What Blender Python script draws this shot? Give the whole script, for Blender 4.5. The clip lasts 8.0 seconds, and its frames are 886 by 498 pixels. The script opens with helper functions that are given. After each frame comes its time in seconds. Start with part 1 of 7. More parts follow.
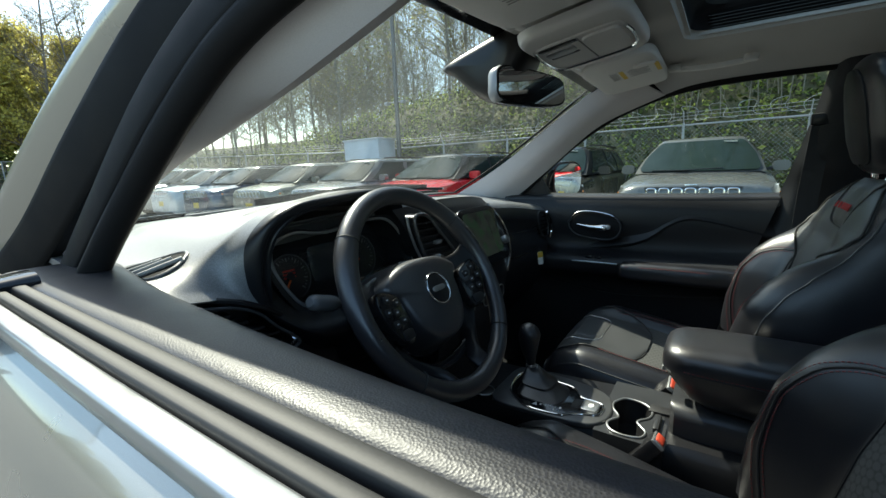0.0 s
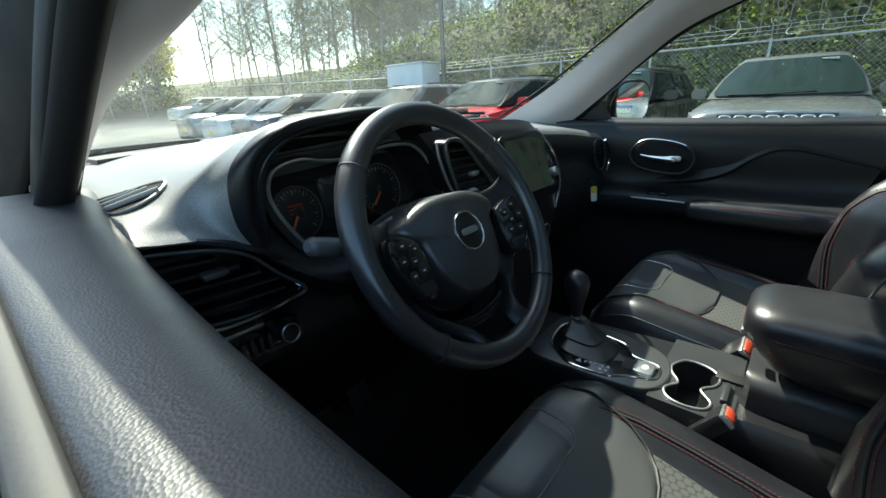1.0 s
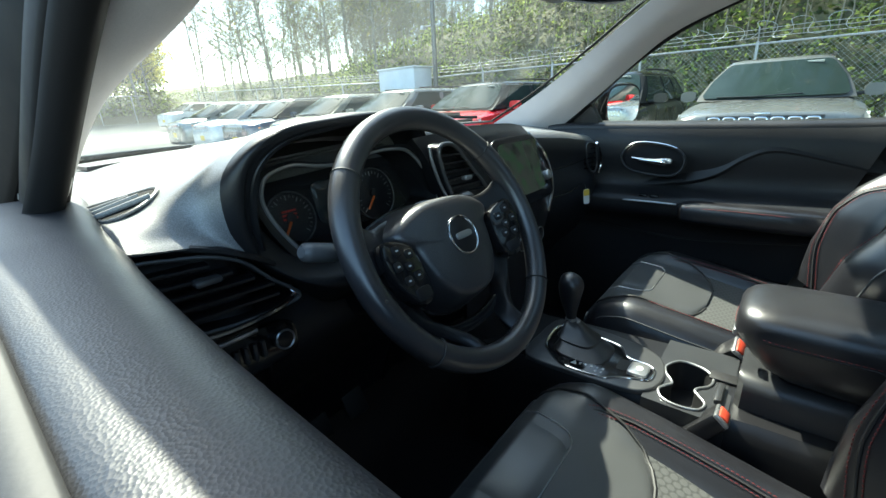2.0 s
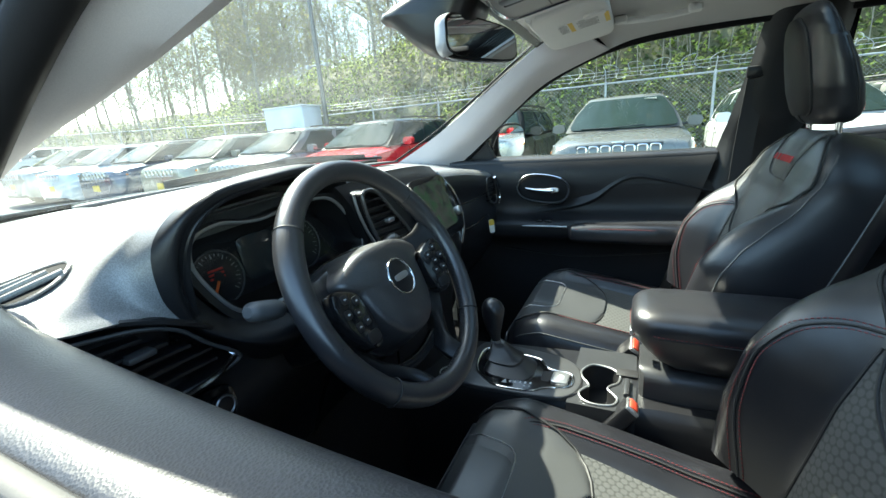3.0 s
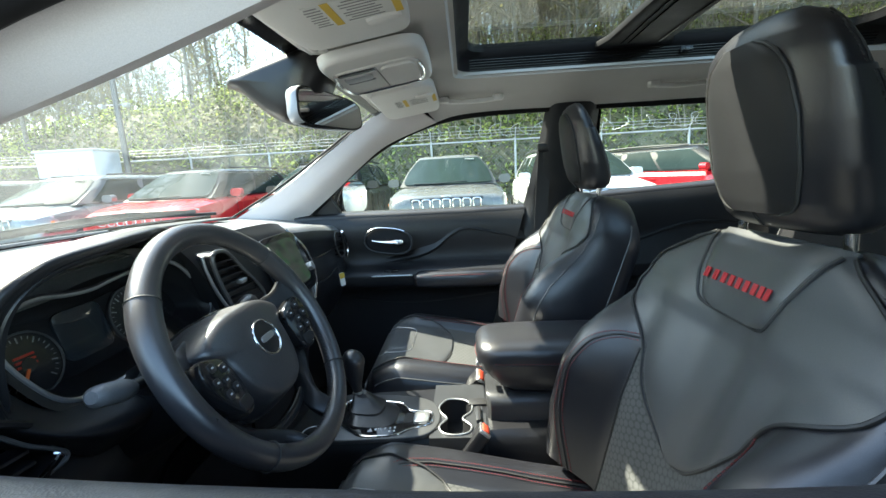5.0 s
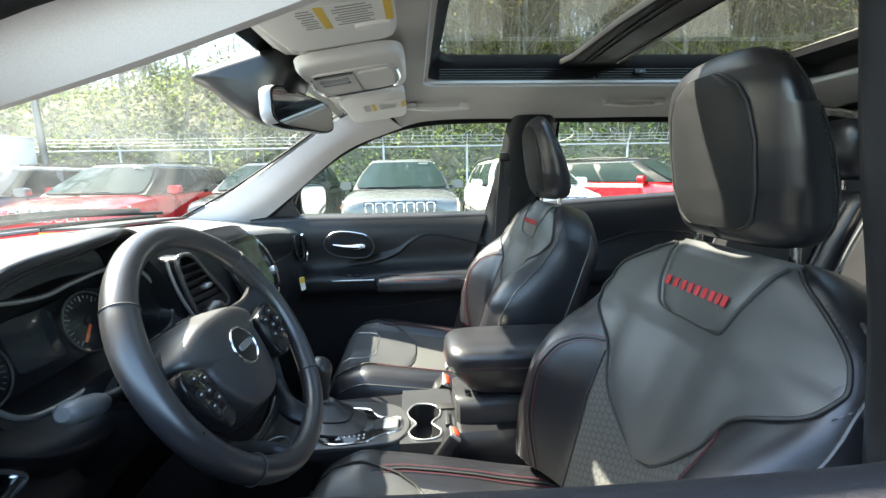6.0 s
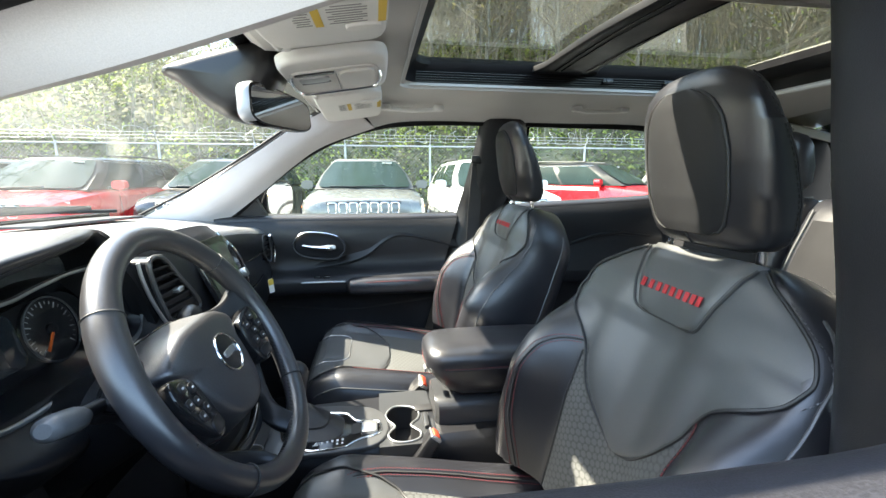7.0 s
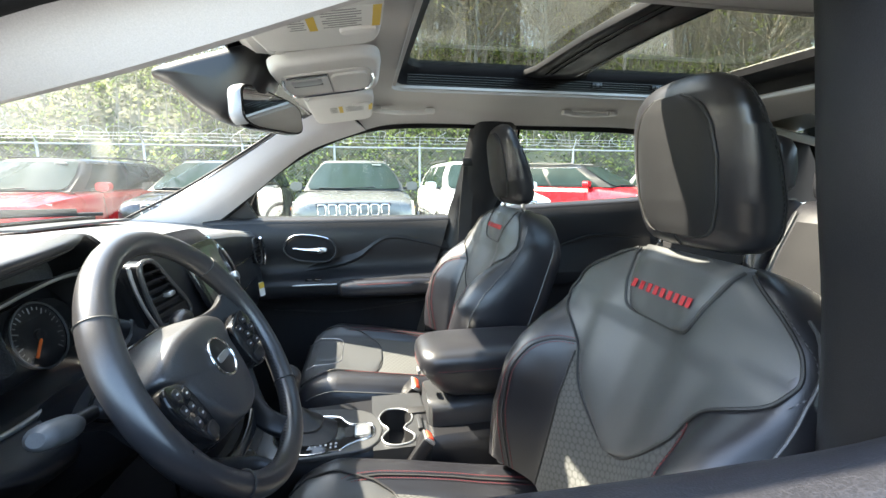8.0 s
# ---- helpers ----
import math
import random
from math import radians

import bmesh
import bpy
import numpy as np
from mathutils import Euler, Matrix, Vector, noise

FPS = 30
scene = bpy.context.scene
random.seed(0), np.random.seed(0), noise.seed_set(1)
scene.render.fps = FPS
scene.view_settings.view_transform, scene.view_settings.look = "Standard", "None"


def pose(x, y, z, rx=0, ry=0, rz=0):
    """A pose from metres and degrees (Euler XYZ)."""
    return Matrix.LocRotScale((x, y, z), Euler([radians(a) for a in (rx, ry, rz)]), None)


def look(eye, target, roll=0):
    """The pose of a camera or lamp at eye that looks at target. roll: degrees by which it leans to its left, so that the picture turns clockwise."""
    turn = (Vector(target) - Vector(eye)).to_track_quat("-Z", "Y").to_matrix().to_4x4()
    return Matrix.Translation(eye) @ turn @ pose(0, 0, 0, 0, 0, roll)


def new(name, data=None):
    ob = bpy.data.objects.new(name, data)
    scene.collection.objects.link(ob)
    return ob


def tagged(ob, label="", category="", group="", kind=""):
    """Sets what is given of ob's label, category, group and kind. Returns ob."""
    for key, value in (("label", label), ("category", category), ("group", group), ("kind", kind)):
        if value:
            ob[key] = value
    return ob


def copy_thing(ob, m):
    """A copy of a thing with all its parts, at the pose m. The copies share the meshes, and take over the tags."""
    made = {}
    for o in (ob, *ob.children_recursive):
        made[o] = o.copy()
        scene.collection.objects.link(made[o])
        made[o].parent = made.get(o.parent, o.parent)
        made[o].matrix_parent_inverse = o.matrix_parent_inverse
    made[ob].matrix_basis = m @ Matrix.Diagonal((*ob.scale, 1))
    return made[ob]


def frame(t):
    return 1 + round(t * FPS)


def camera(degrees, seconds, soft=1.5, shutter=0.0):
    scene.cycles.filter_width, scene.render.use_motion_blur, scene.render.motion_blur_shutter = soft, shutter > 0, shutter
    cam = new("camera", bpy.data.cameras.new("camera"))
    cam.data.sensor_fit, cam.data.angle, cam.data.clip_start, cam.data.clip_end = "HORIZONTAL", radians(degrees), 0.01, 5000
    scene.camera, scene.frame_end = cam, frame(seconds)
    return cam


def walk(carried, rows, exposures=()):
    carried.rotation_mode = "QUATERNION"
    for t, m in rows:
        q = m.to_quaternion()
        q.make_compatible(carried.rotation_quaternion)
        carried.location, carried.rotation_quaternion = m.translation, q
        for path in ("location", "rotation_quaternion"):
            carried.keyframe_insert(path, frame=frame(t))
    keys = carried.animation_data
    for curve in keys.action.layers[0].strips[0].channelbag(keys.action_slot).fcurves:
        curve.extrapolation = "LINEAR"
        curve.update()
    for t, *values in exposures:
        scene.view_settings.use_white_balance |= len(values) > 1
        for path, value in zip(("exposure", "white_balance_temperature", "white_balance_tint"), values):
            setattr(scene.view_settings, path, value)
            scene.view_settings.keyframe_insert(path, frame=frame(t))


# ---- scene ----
cam = camera(93.5, 8.0)
PATH = [
    (0, (-0.938, -0.385, 1.291), (0.686, 0.723, 0.923), -2.2),
    (0.5, (-0.841, -0.335, 1.278), (0.652, 0.863, 0.699), -1.3),
    (1, (-0.822, -0.324, 1.267), (0.604, 0.908, 0.597), -2.6),
    (2.5, (-0.824, -0.323, 1.271), (0.679, 0.836, 0.639), -3.4),
    (3, (-0.876, -0.306, 1.295), (0.856, 0.537, 0.758), -4.5),
    (3.5, (-0.924, -0.31, 1.305), (0.951, 0.231, 0.864), -5.0),
    (4, (-0.94, -0.311, 1.316), (0.996, 0.038, 0.956), -4.1),
    (4.5, (-0.943, -0.305, 1.317), (1.015, -0.091, 0.966), -3.7),
    (5, (-0.944, -0.292, 1.317), (1.021, -0.174, 0.964), -3.1),
    (6.5, (-0.956, -0.215, 1.329), (1.001, -0.451, 0.989), -0.3),
    (7, (-0.952, -0.198, 1.33), (0.994, -0.506, 0.987), -0.0),
    (7.5, (-0.952, -0.191, 1.332), (0.99, -0.529, 0.992), -0.1),
    (8, (-0.954, -0.191, 1.333), (0.985, -0.547, 0.997), -0.0),
]
walk(cam, [(t, look(eye, target, roll)) for t, eye, target, roll in PATH],
     [(0, 1.45, 6800, -3), (1.0, 1.85, 6700, -6), (2.5, 2.6, 6650, -6), (3.5, 2.9, 6700, -4), (5.0, 3.1, 6900, -1), (6.5, 3.5, 7200, 4), (8.0, 3.58, 7300, 6)])

# ---- light ----
SUN = Vector((0.31, 0.80, 1.0)).normalized()      # towards the sun
world = bpy.data.worlds.new("sky")
scene.world = world
world.use_nodes = True
wt = world.node_tree
sky = wt.nodes.new("ShaderNodeTexSky")
sky.sky_type = "NISHITA"
sky.sun_disc = False
sky.sun_elevation = math.asin(SUN.z)
sky.sun_rotation = math.atan2(SUN.x, SUN.y)
sky.dust_density, sky.air_density = 1.0, 1.0
wt.links.new(sky.outputs[0], wt.nodes["Background"].inputs[0])
wt.nodes["Background"].inputs[1].default_value = 0.15
sun_data = bpy.data.lights.new("sun", "SUN")
sun_data.energy, sun_data.angle, sun_data.color = 3.4, radians(0.6), (1.0, 0.95, 0.87)
sun = new("sun", sun_data)
sun.matrix_world = look(SUN * 60, (0, 0, 0))

# ---- materials ----


def mat(name, color, rough=0.5, metal=0.0, grain=0.0, scale=300.0, bump=0.0, stain=0.0, stain_scale=8.0,
        tex="NOISE", coat=0.0, spec=0.5, rand=0.0, flake=0.0):
    """A surface with variation at two scales: fine grain with relief, and broad stains; rand varies it from piece to piece."""
    m = bpy.data.materials.new(name)
    m.use_nodes = True
    t = m.node_tree
    b = t.nodes["Principled BSDF"]
    b.inputs["Base Color"].default_value = (*color, 1)
    b.inputs["Roughness"].default_value = rough
    b.inputs["Metallic"].default_value = metal
    b.inputs["Specular IOR Level"].default_value = spec
    b.inputs["Coat Weight"].default_value = coat
    b.inputs["Coat Roughness"].default_value = 0.04
    co = t.nodes.new("ShaderNodeTexCoord")
    src = None
    if grain or bump:
        if tex == "VORONOI":
            n = t.nodes.new("ShaderNodeTexVoronoi")
            fine = n.outputs["Distance"]
        else:
            n = t.nodes.new("ShaderNodeTexNoise")
            n.inputs["Detail"].default_value = 4
            fine = n.outputs["Fac"]
        n.inputs["Scale"].default_value = scale
        t.links.new(co.outputs["Object"], n.inputs["Vector"])
        if bump:
            bp = t.nodes.new("ShaderNodeBump")
            bp.inputs["Strength"].default_value = bump
            bp.inputs["Distance"].default_value = 0.3 / scale
            t.links.new(fine, bp.inputs["Height"])
            t.links.new(bp.outputs[0], b.inputs["Normal"])
        src = fine if grain else None
    col = None

    def vary(prev, fac, amount):
        hs = t.nodes.new("ShaderNodeMixRGB")
        hs.blend_type = "MULTIPLY"
        hs.inputs[0].default_value = 1.0
        if prev is None:
            hs.inputs[1].default_value = (*color, 1)
        else:
            t.links.new(prev, hs.inputs[1])
        mr = t.nodes.new("ShaderNodeMapRange")
        mr.inputs["From Min"].default_value, mr.inputs["From Max"].default_value = 0.25, 0.75
        mr.inputs["To Min"].default_value, mr.inputs["To Max"].default_value = 1 - amount, 1 + amount
        t.links.new(fac, mr.inputs["Value"])
        t.links.new(mr.outputs[0], hs.inputs[2])
        return hs.outputs[0]

    if src is not None:
        col = vary(col, src, grain)
    if stain:
        n2 = t.nodes.new("ShaderNodeTexNoise")
        n2.inputs["Scale"].default_value = stain_scale
        n2.inputs["Detail"].default_value = 6
        t.links.new(co.outputs["Object"], n2.inputs["Vector"])
        col = vary(col, n2.outputs["Fac"], stain)
        mr = t.nodes.new("ShaderNodeMapRange")
        mr.inputs["From Min"].default_value, mr.inputs["From Max"].default_value = 0.3, 0.7
        mr.inputs["To Min"].default_value, mr.inputs["To Max"].default_value = max(rough - 0.12 * rough - 0.02, 0.02), min(rough + 0.12 * rough + 0.02, 1)
        t.links.new(n2.outputs["Fac"], mr.inputs["Value"])
        t.links.new(mr.outputs[0], b.inputs["Roughness"])
    if rand:
        g = t.nodes.new("ShaderNodeNewGeometry")
        col = vary(col, g.outputs["Random Per Island"], rand)
    if col is not None:
        t.links.new(col, b.inputs["Base Color"])
    return m


def glass(name, color=(1, 1, 1), gloss=0.5, dust=0.0):
    """Thin glazing: clear, with gloss that grows towards grazing views, and a film of dust."""
    m = bpy.data.materials.new(name)
    m.use_nodes = True
    t = m.node_tree
    t.nodes.clear()
    out = t.nodes.new("ShaderNodeOutputMaterial")
    tr = t.nodes.new("ShaderNodeBsdfTransparent")
    tr.inputs[0].default_value = (*color, 1)
    gl = t.nodes.new("ShaderNodeBsdfGlossy")
    gl.inputs["Roughness"].default_value = 0.0
    lw = t.nodes.new("ShaderNodeLayerWeight")
    lw.inputs["Blend"].default_value = 0.5
    pw = t.nodes.new("ShaderNodeMath")
    pw.operation = "POWER"
    pw.inputs[1].default_value = 4.5
    ma = t.nodes.new("ShaderNodeMath")
    ma.operation = "MULTIPLY_ADD"
    ma.inputs[1].default_value, ma.inputs[2].default_value = gloss, 0.022
    mix = t.nodes.new("ShaderNodeMixShader")
    t.links.new(lw.outputs["Facing"], pw.inputs[0])
    t.links.new(pw.outputs[0], ma.inputs[0])
    t.links.new(ma.outputs[0], mix.inputs[0])
    t.links.new(tr.outputs[0], mix.inputs[1])
    t.links.new(gl.outputs[0], mix.inputs[2])
    last = mix.outputs[0]
    if dust:
        df = t.nodes.new("ShaderNodeBsdfTranslucent")
        df.inputs[0].default_value = (0.8, 0.8, 0.78, 1)
        co = t.nodes.new("ShaderNodeTexCoord")
        n = t.nodes.new("ShaderNodeTexNoise")
        n.inputs["Scale"].default_value, n.inputs["Detail"].default_value = 5.0, 8
        mr = t.nodes.new("ShaderNodeMapRange")
        mr.inputs["From Min"].default_value, mr.inputs["From Max"].default_value = 0.35, 0.75
        mr.inputs["To Min"].default_value, mr.inputs["To Max"].default_value = dust * 0.5, dust * 1.8
        mx = t.nodes.new("ShaderNodeMixShader")
        t.links.new(co.outputs["Object"], n.inputs["Vector"])
        t.links.new(n.outputs["Fac"], mr.inputs["Value"])
        t.links.new(mr.outputs[0], mx.inputs[0])
        t.links.new(last, mx.inputs[1])
        t.links.new(df.outputs[0], mx.inputs[2])
        last = mx.outputs[0]
    t.links.new(last, out.inputs[0])
    return m


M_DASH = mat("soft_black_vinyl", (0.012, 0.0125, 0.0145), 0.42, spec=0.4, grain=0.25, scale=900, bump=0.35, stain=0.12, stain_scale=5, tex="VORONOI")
# black vinyl too; its base colour is raised to hold the sun's glare
M_DASHGLARE = mat("sunlit_grained_vinyl", (0.16, 0.163, 0.165), 0.36, spec=1.0, grain=0.25, scale=700, bump=0.4, stain=0.15, stain_scale=4, tex="VORONOI")
M_PLAST = mat("hard_black_plastic", (0.011, 0.011, 0.0125), 0.36, spec=0.4, grain=0.15, scale=900, bump=0.15, stain=0.1)
M_MATTBLK = mat("matt_black_plastic", (0.011, 0.011, 0.012), 0.65, grain=0.15, scale=1200, bump=0.15, stain=0.15, stain_scale=10, spec=0.12)
M_GLOSSBLK = mat("gloss_black_plastic", (0.01, 0.01, 0.011), 0.12, stain=0.15, stain_scale=20)
M_ROOFBLK = mat("deep_black_roof_plastic", (0.006, 0.006, 0.007), 0.5, grain=0.15, scale=900, bump=0.1, stain=0.15, stain_scale=12, spec=0.25)
M_RUBBER = mat("black_rubber", (0.012, 0.012, 0.013), 0.6, grain=0.2, scale=400, bump=0.1)
M_DOORPAD = mat("grained_door_pad", (0.017, 0.017, 0.020), 0.45, grain=0.3, scale=650, bump=0.35, stain=0.12, stain_scale=6, tex="VORONOI")
M_LEATHER = mat("black_leather", (0.0125, 0.0127, 0.0155), 0.34, spec=0.8, grain=0.2, scale=1200, bump=0.25, stain=0.15, stain_scale=9, tex="VORONOI")
M_LEATHER2 = mat("matt_black_leather_insert", (0.052, 0.054, 0.055), 0.42, spec=0.7, grain=0.2, scale=1500, bump=0.2, stain=0.12, stain_scale=7)
M_LEATHER3 = mat("matt_black_leather", (0.011, 0.0113, 0.0125), 0.50, spec=0.35, grain=0.2, scale=1500, bump=0.2, stain=0.12, stain_scale=7)
M_WHEEL = mat("wheel_leather", (0.024, 0.024, 0.027), 0.33, spec=1.0, grain=0.2, scale=1500, bump=0.2, stain=0.1, stain_scale=12, tex="VORONOI")
M_HUB = mat("grained_hub_vinyl", (0.026, 0.026, 0.029), 0.34, spec=1.0, grain=0.25, scale=600, bump=0.4, stain=0.1, stain_scale=8, tex="VORONOI")
M_RED = mat("red_thread", (0.42, 0.02, 0.025), 0.6, grain=0.4, scale=2500, bump=0.5)
M_STITCH = mat("dark_red_stitching", (0.16, 0.02, 0.022), 0.6, grain=0.4, scale=2500)
M_BLKSTITCH = mat("black_stitching", (0.02, 0.02, 0.02), 0.6, grain=0.4, scale=2500)
M_CHROME = mat("satin_chrome", (0.75, 0.76, 0.78), 0.14, 1.0, stain=0.06, stain_scale=30)
M_SILVER = mat("silver_paint_trim", (0.42, 0.43, 0.44), 0.32, 0.8, stain=0.08, stain_scale=20)
# mirror shell's sunlit end: the highlight is put into this pale colour
M_SHELLGLEAM = mat("sunlit_shell_plastic", (0.30, 0.31, 0.33), 0.35, 0.2, stain=0.06, stain_scale=30)
M_STALK = mat("grey_stalk_plastic", (0.10, 0.102, 0.105), 0.4, grain=0.1, scale=900, stain=0.08)
M_GREYTRIM = mat("dark_grey_metallic_trim", (0.09, 0.092, 0.095), 0.36, 0.5, grain=0.15, scale=1500, stain=0.1)
M_CONSOLE = mat("satin_charcoal_plastic", (0.030, 0.031, 0.033), 0.36, grain=0.15, scale=900, bump=0.12, stain=0.1)
M_LINER = mat("grey_headliner_cloth", (0.56, 0.55, 0.535), 0.9, grain=0.12, scale=1600, bump=0.25, stain=0.05, stain_scale=5, spec=0.2)
M_PILLAR = mat("grey_pillar_trim", (0.53, 0.505, 0.51), 0.62, grain=0.1, scale=1200, bump=0.2, stain=0.05, stain_scale=5, spec=0.3)
M_VISOR = mat("light_grey_visor_vinyl", (0.70, 0.69, 0.67), 0.6, grain=0.08, scale=1300, bump=0.15, stain=0.05)
M_LABEL = mat("white_label", (0.72, 0.72, 0.7), 0.6, stain=0.04)
M_YELLOW = mat("yellow_label", (0.66, 0.45, 0.06), 0.6, stain=0.06)
M_PRINT = mat("grey_print", (0.25, 0.25, 0.25), 0.7, stain=0.05)
M_CARPET = mat("black_carpet", (0.012, 0.012, 0.013), 0.95, grain=0.4, scale=900, bump=0.6, spec=0.1)
M_BUCKLE = mat("red_press_button", (0.62, 0.07, 0.035), 0.4, stain=0.08, stain_scale=30)
M_PAINT = mat("champagne_silver_paint", (0.36, 0.34, 0.30), 0.3, 0.55, grain=0.08, scale=2500, stain=0.05, stain_scale=3, coat=0.9)
M_GLASS = glass("window_glass", (0.93, 0.96, 0.94))
M_WSHIELD = glass("windshield_glass", (0.95, 0.975, 0.96), 0.4, dust=0.007)
M_TINT = glass("tinted_roof_glass", (0.72, 0.73, 0.69), 0.4)
M_PRIVACY = glass("privacy_glass", (0.10, 0.11, 0.10))
M_MIRROR = mat("mirror_silver", (0.85, 0.86, 0.87), 0.02, 1.0)
M_BELT = mat("black_belt_webbing", (0.02, 0.02, 0.022), 0.8, grain=0.3, scale=800, bump=0.4)


def hex_cloth(name, axis):
    """Cloth embossed with a hexagon lattice, 12 mm from cell to cell."""
    m = mat(name, (0.075, 0.077, 0.075), 0.75, grain=0.2, scale=1800, stain=0.1, stain_scale=6, spec=0.3)
    t = m.node_tree
    b = t.nodes["Principled BSDF"]
    prev = b.inputs["Base Color"].links[0].from_socket
    co = t.nodes.new("ShaderNodeTexCoord")
    k = 4 * math.pi / (math.sqrt(3) * 0.013)
    total = None
    for a in (0, 120, 240):
        d = t.nodes.new("ShaderNodeVectorMath")
        d.operation = "DOT_PRODUCT"
        u, v = math.cos(radians(a)) * k, math.sin(radians(a)) * k
        d.inputs[1].default_value = (u, v * axis[0], v * axis[1])
        c = t.nodes.new("ShaderNodeMath")
        c.operation = "COSINE"
        t.links.new(co.outputs["Object"], d.inputs[0])
        t.links.new(d.outputs["Value"], c.inputs[0])
        if total is None:
            total = c.outputs[0]
        else:
            s = t.nodes.new("ShaderNodeMath")
            s.operation = "ADD"
            t.links.new(total, s.inputs[0])
            t.links.new(c.outputs[0], s.inputs[1])
            total = s.outputs[0]
    mr = t.nodes.new("ShaderNodeMapRange")
    mr.inputs["From Min"].default_value, mr.inputs["From Max"].default_value = -1.4, -0.2
    mr.inputs["To Min"].default_value, mr.inputs["To Max"].default_value = 0.62, 1.0
    t.links.new(total, mr.inputs["Value"])
    mx = t.nodes.new("ShaderNodeMixRGB")
    mx.blend_type = "MULTIPLY"
    mx.inputs[0].default_value = 1.0
    t.links.new(prev, mx.inputs[1])
    t.links.new(mr.outputs[0], mx.inputs[2])
    t.links.new(mx.outputs[0], b.inputs["Base Color"])
    bp = t.nodes.new("ShaderNodeBump")
    bp.inputs["Strength"].default_value, bp.inputs["Distance"].default_value = 0.8, 0.001
    t.links.new(mr.outputs[0], bp.inputs["Height"])
    t.links.new(bp.outputs[0], b.inputs["Normal"])
    return m


M_CLOTH = hex_cloth("hexagon_cloth", (-0.358, 0.934))
M_CLOTH2 = hex_cloth("hexagon_cloth_flat", (1.0, 0.0))

# ---- mesh tools ----


def V(*p):
    return np.array(p, float)


def spline(pts, n, closed=False):
    """n points along a smooth curve through pts."""
    p = np.asarray(pts, float)
    k = len(p)
    if k == 2:
        s = np.linspace(0, 1, n)[:, None]
        return p[0] * (1 - s) + p[1] * s
    out = []
    span = k if closed else k - 1
    for i in range(n):
        u = i * span / (n if closed else n - 1)
        j = min(int(u), span - 1)
        f = u - j
        if closed:
            a, b, c, d = p[(j - 1) % k], p[j % k], p[(j + 1) % k], p[(j + 2) % k]
        else:
            a = p[j - 1] if j > 0 else 2 * p[0] - p[1]
            b, c = p[j], p[j + 1]
            d = p[j + 2] if j + 2 < k else 2 * p[-1] - p[-2]
        out.append(0.5 * (2 * b + (c - a) * f + (2 * a - 5 * b + 4 * c - d) * f * f + (3 * b - a - 3 * c + d) * f ** 3))
    return np.array(out)


def surf(rows, nu, nv):
    """A smooth grid through a table of control points."""
    a = np.array([spline(r, nv) for r in rows])
    return np.array([spline(a[:, j], nu) for j in range(a.shape[1])]).transpose(1, 0, 2)


def normals(g):
    du = np.gradient(g, axis=0)
    dv = np.gradient(g, axis=1)
    n = np.cross(du, dv)
    return n / np.maximum(np.linalg.norm(n, axis=2, keepdims=True), 1e-9)


def add_grid(bm, g, close_u=False, close_v=False, flip=False):
    nu, nv = g.shape[:2]
    vs = [[bm.verts.new(tuple(g[i, j])) for j in range(nv)] for i in range(nu)]
    for i in range(nu if close_u else nu - 1):
        for j in range(nv if close_v else nv - 1):
            q = [vs[i][j], vs[(i + 1) % nu][j], vs[(i + 1) % nu][(j + 1) % nv], vs[i][(j + 1) % nv]]
            try:
                bm.faces.new(q[::-1] if flip else q)
            except ValueError:
                pass
    return vs


def slab(g, d, bm=None):
    """A grid made into a panel d thick, along its normals."""
    bm = bm or bmesh.new()
    h = g - normals(g) * d
    a = add_grid(bm, g)
    b = add_grid(bm, h, flip=True)
    nu, nv = g.shape[:2]
    for i in range(nu - 1):
        bm.faces.new((a[i + 1][0], a[i][0], b[i][0], b[i + 1][0]))
        bm.faces.new((a[i][-1], a[i + 1][-1], b[i + 1][-1], b[i][-1]))
    for j in range(nv - 1):
        bm.faces.new((a[0][j], a[0][j + 1], b[0][j + 1], b[0][j]))
        bm.faces.new((a[-1][j + 1], a[-1][j], b[-1][j], b[-1][j + 1]))
    return bm


def rings(loops, bm=None, caps=True, closed_path=False):
    """Skin through closed loops of equal length."""
    bm = bm or bmesh.new()
    vs = [[bm.verts.new(tuple(p)) for p in lp] for lp in loops]
    n, m = len(vs), len(vs[0])
    for i in range(n if closed_path else n - 1):
        for j in range(m):
            a, b = vs[i], vs[(i + 1) % n]
            bm.faces.new((a[j], a[(j + 1) % m], b[(j + 1) % m], b[j]))
    if caps and not closed_path:
        bm.faces.new(vs[0][::-1])
        bm.faces.new(vs[-1])
    return bm


def tube(pts, r, n=10, closed=False, bm=None, flat=1.0, up=(0, 0, 1)):
    """A round (or flattened) bar along pts; r may be one radius or one a point."""
    p = np.asarray(pts, float)
    k = len(p)
    tang = np.array([(p[(i + 1) % k] - p[i - 1]) if closed else (p[min(i + 1, k - 1)] - p[max(i - 1, 0)]) for i in range(k)])
    tang /= np.maximum(np.linalg.norm(tang, axis=1, keepdims=True), 1e-9)
    ref = np.array(up, float)
    loops = []
    prev = None
    for i in range(k):
        t = tang[i]
        a = ref if prev is None else prev
        a = a - t * np.dot(a, t)
        if np.linalg.norm(a) < 1e-4:
            a = np.cross(t, (1, 0.3, 0.2))
        a /= np.linalg.norm(a)
        prev = a
        b = np.cross(t, a)
        rr = r[i] if isinstance(r, (list, tuple, np.ndarray)) else r
        loops.append([p[i] + rr * (a * math.cos(w) * flat + b * math.sin(w)) for w in np.linspace(0, 2 * math.pi, n, endpoint=False)])
    return rings(loops, bm, caps=not closed, closed_path=closed)


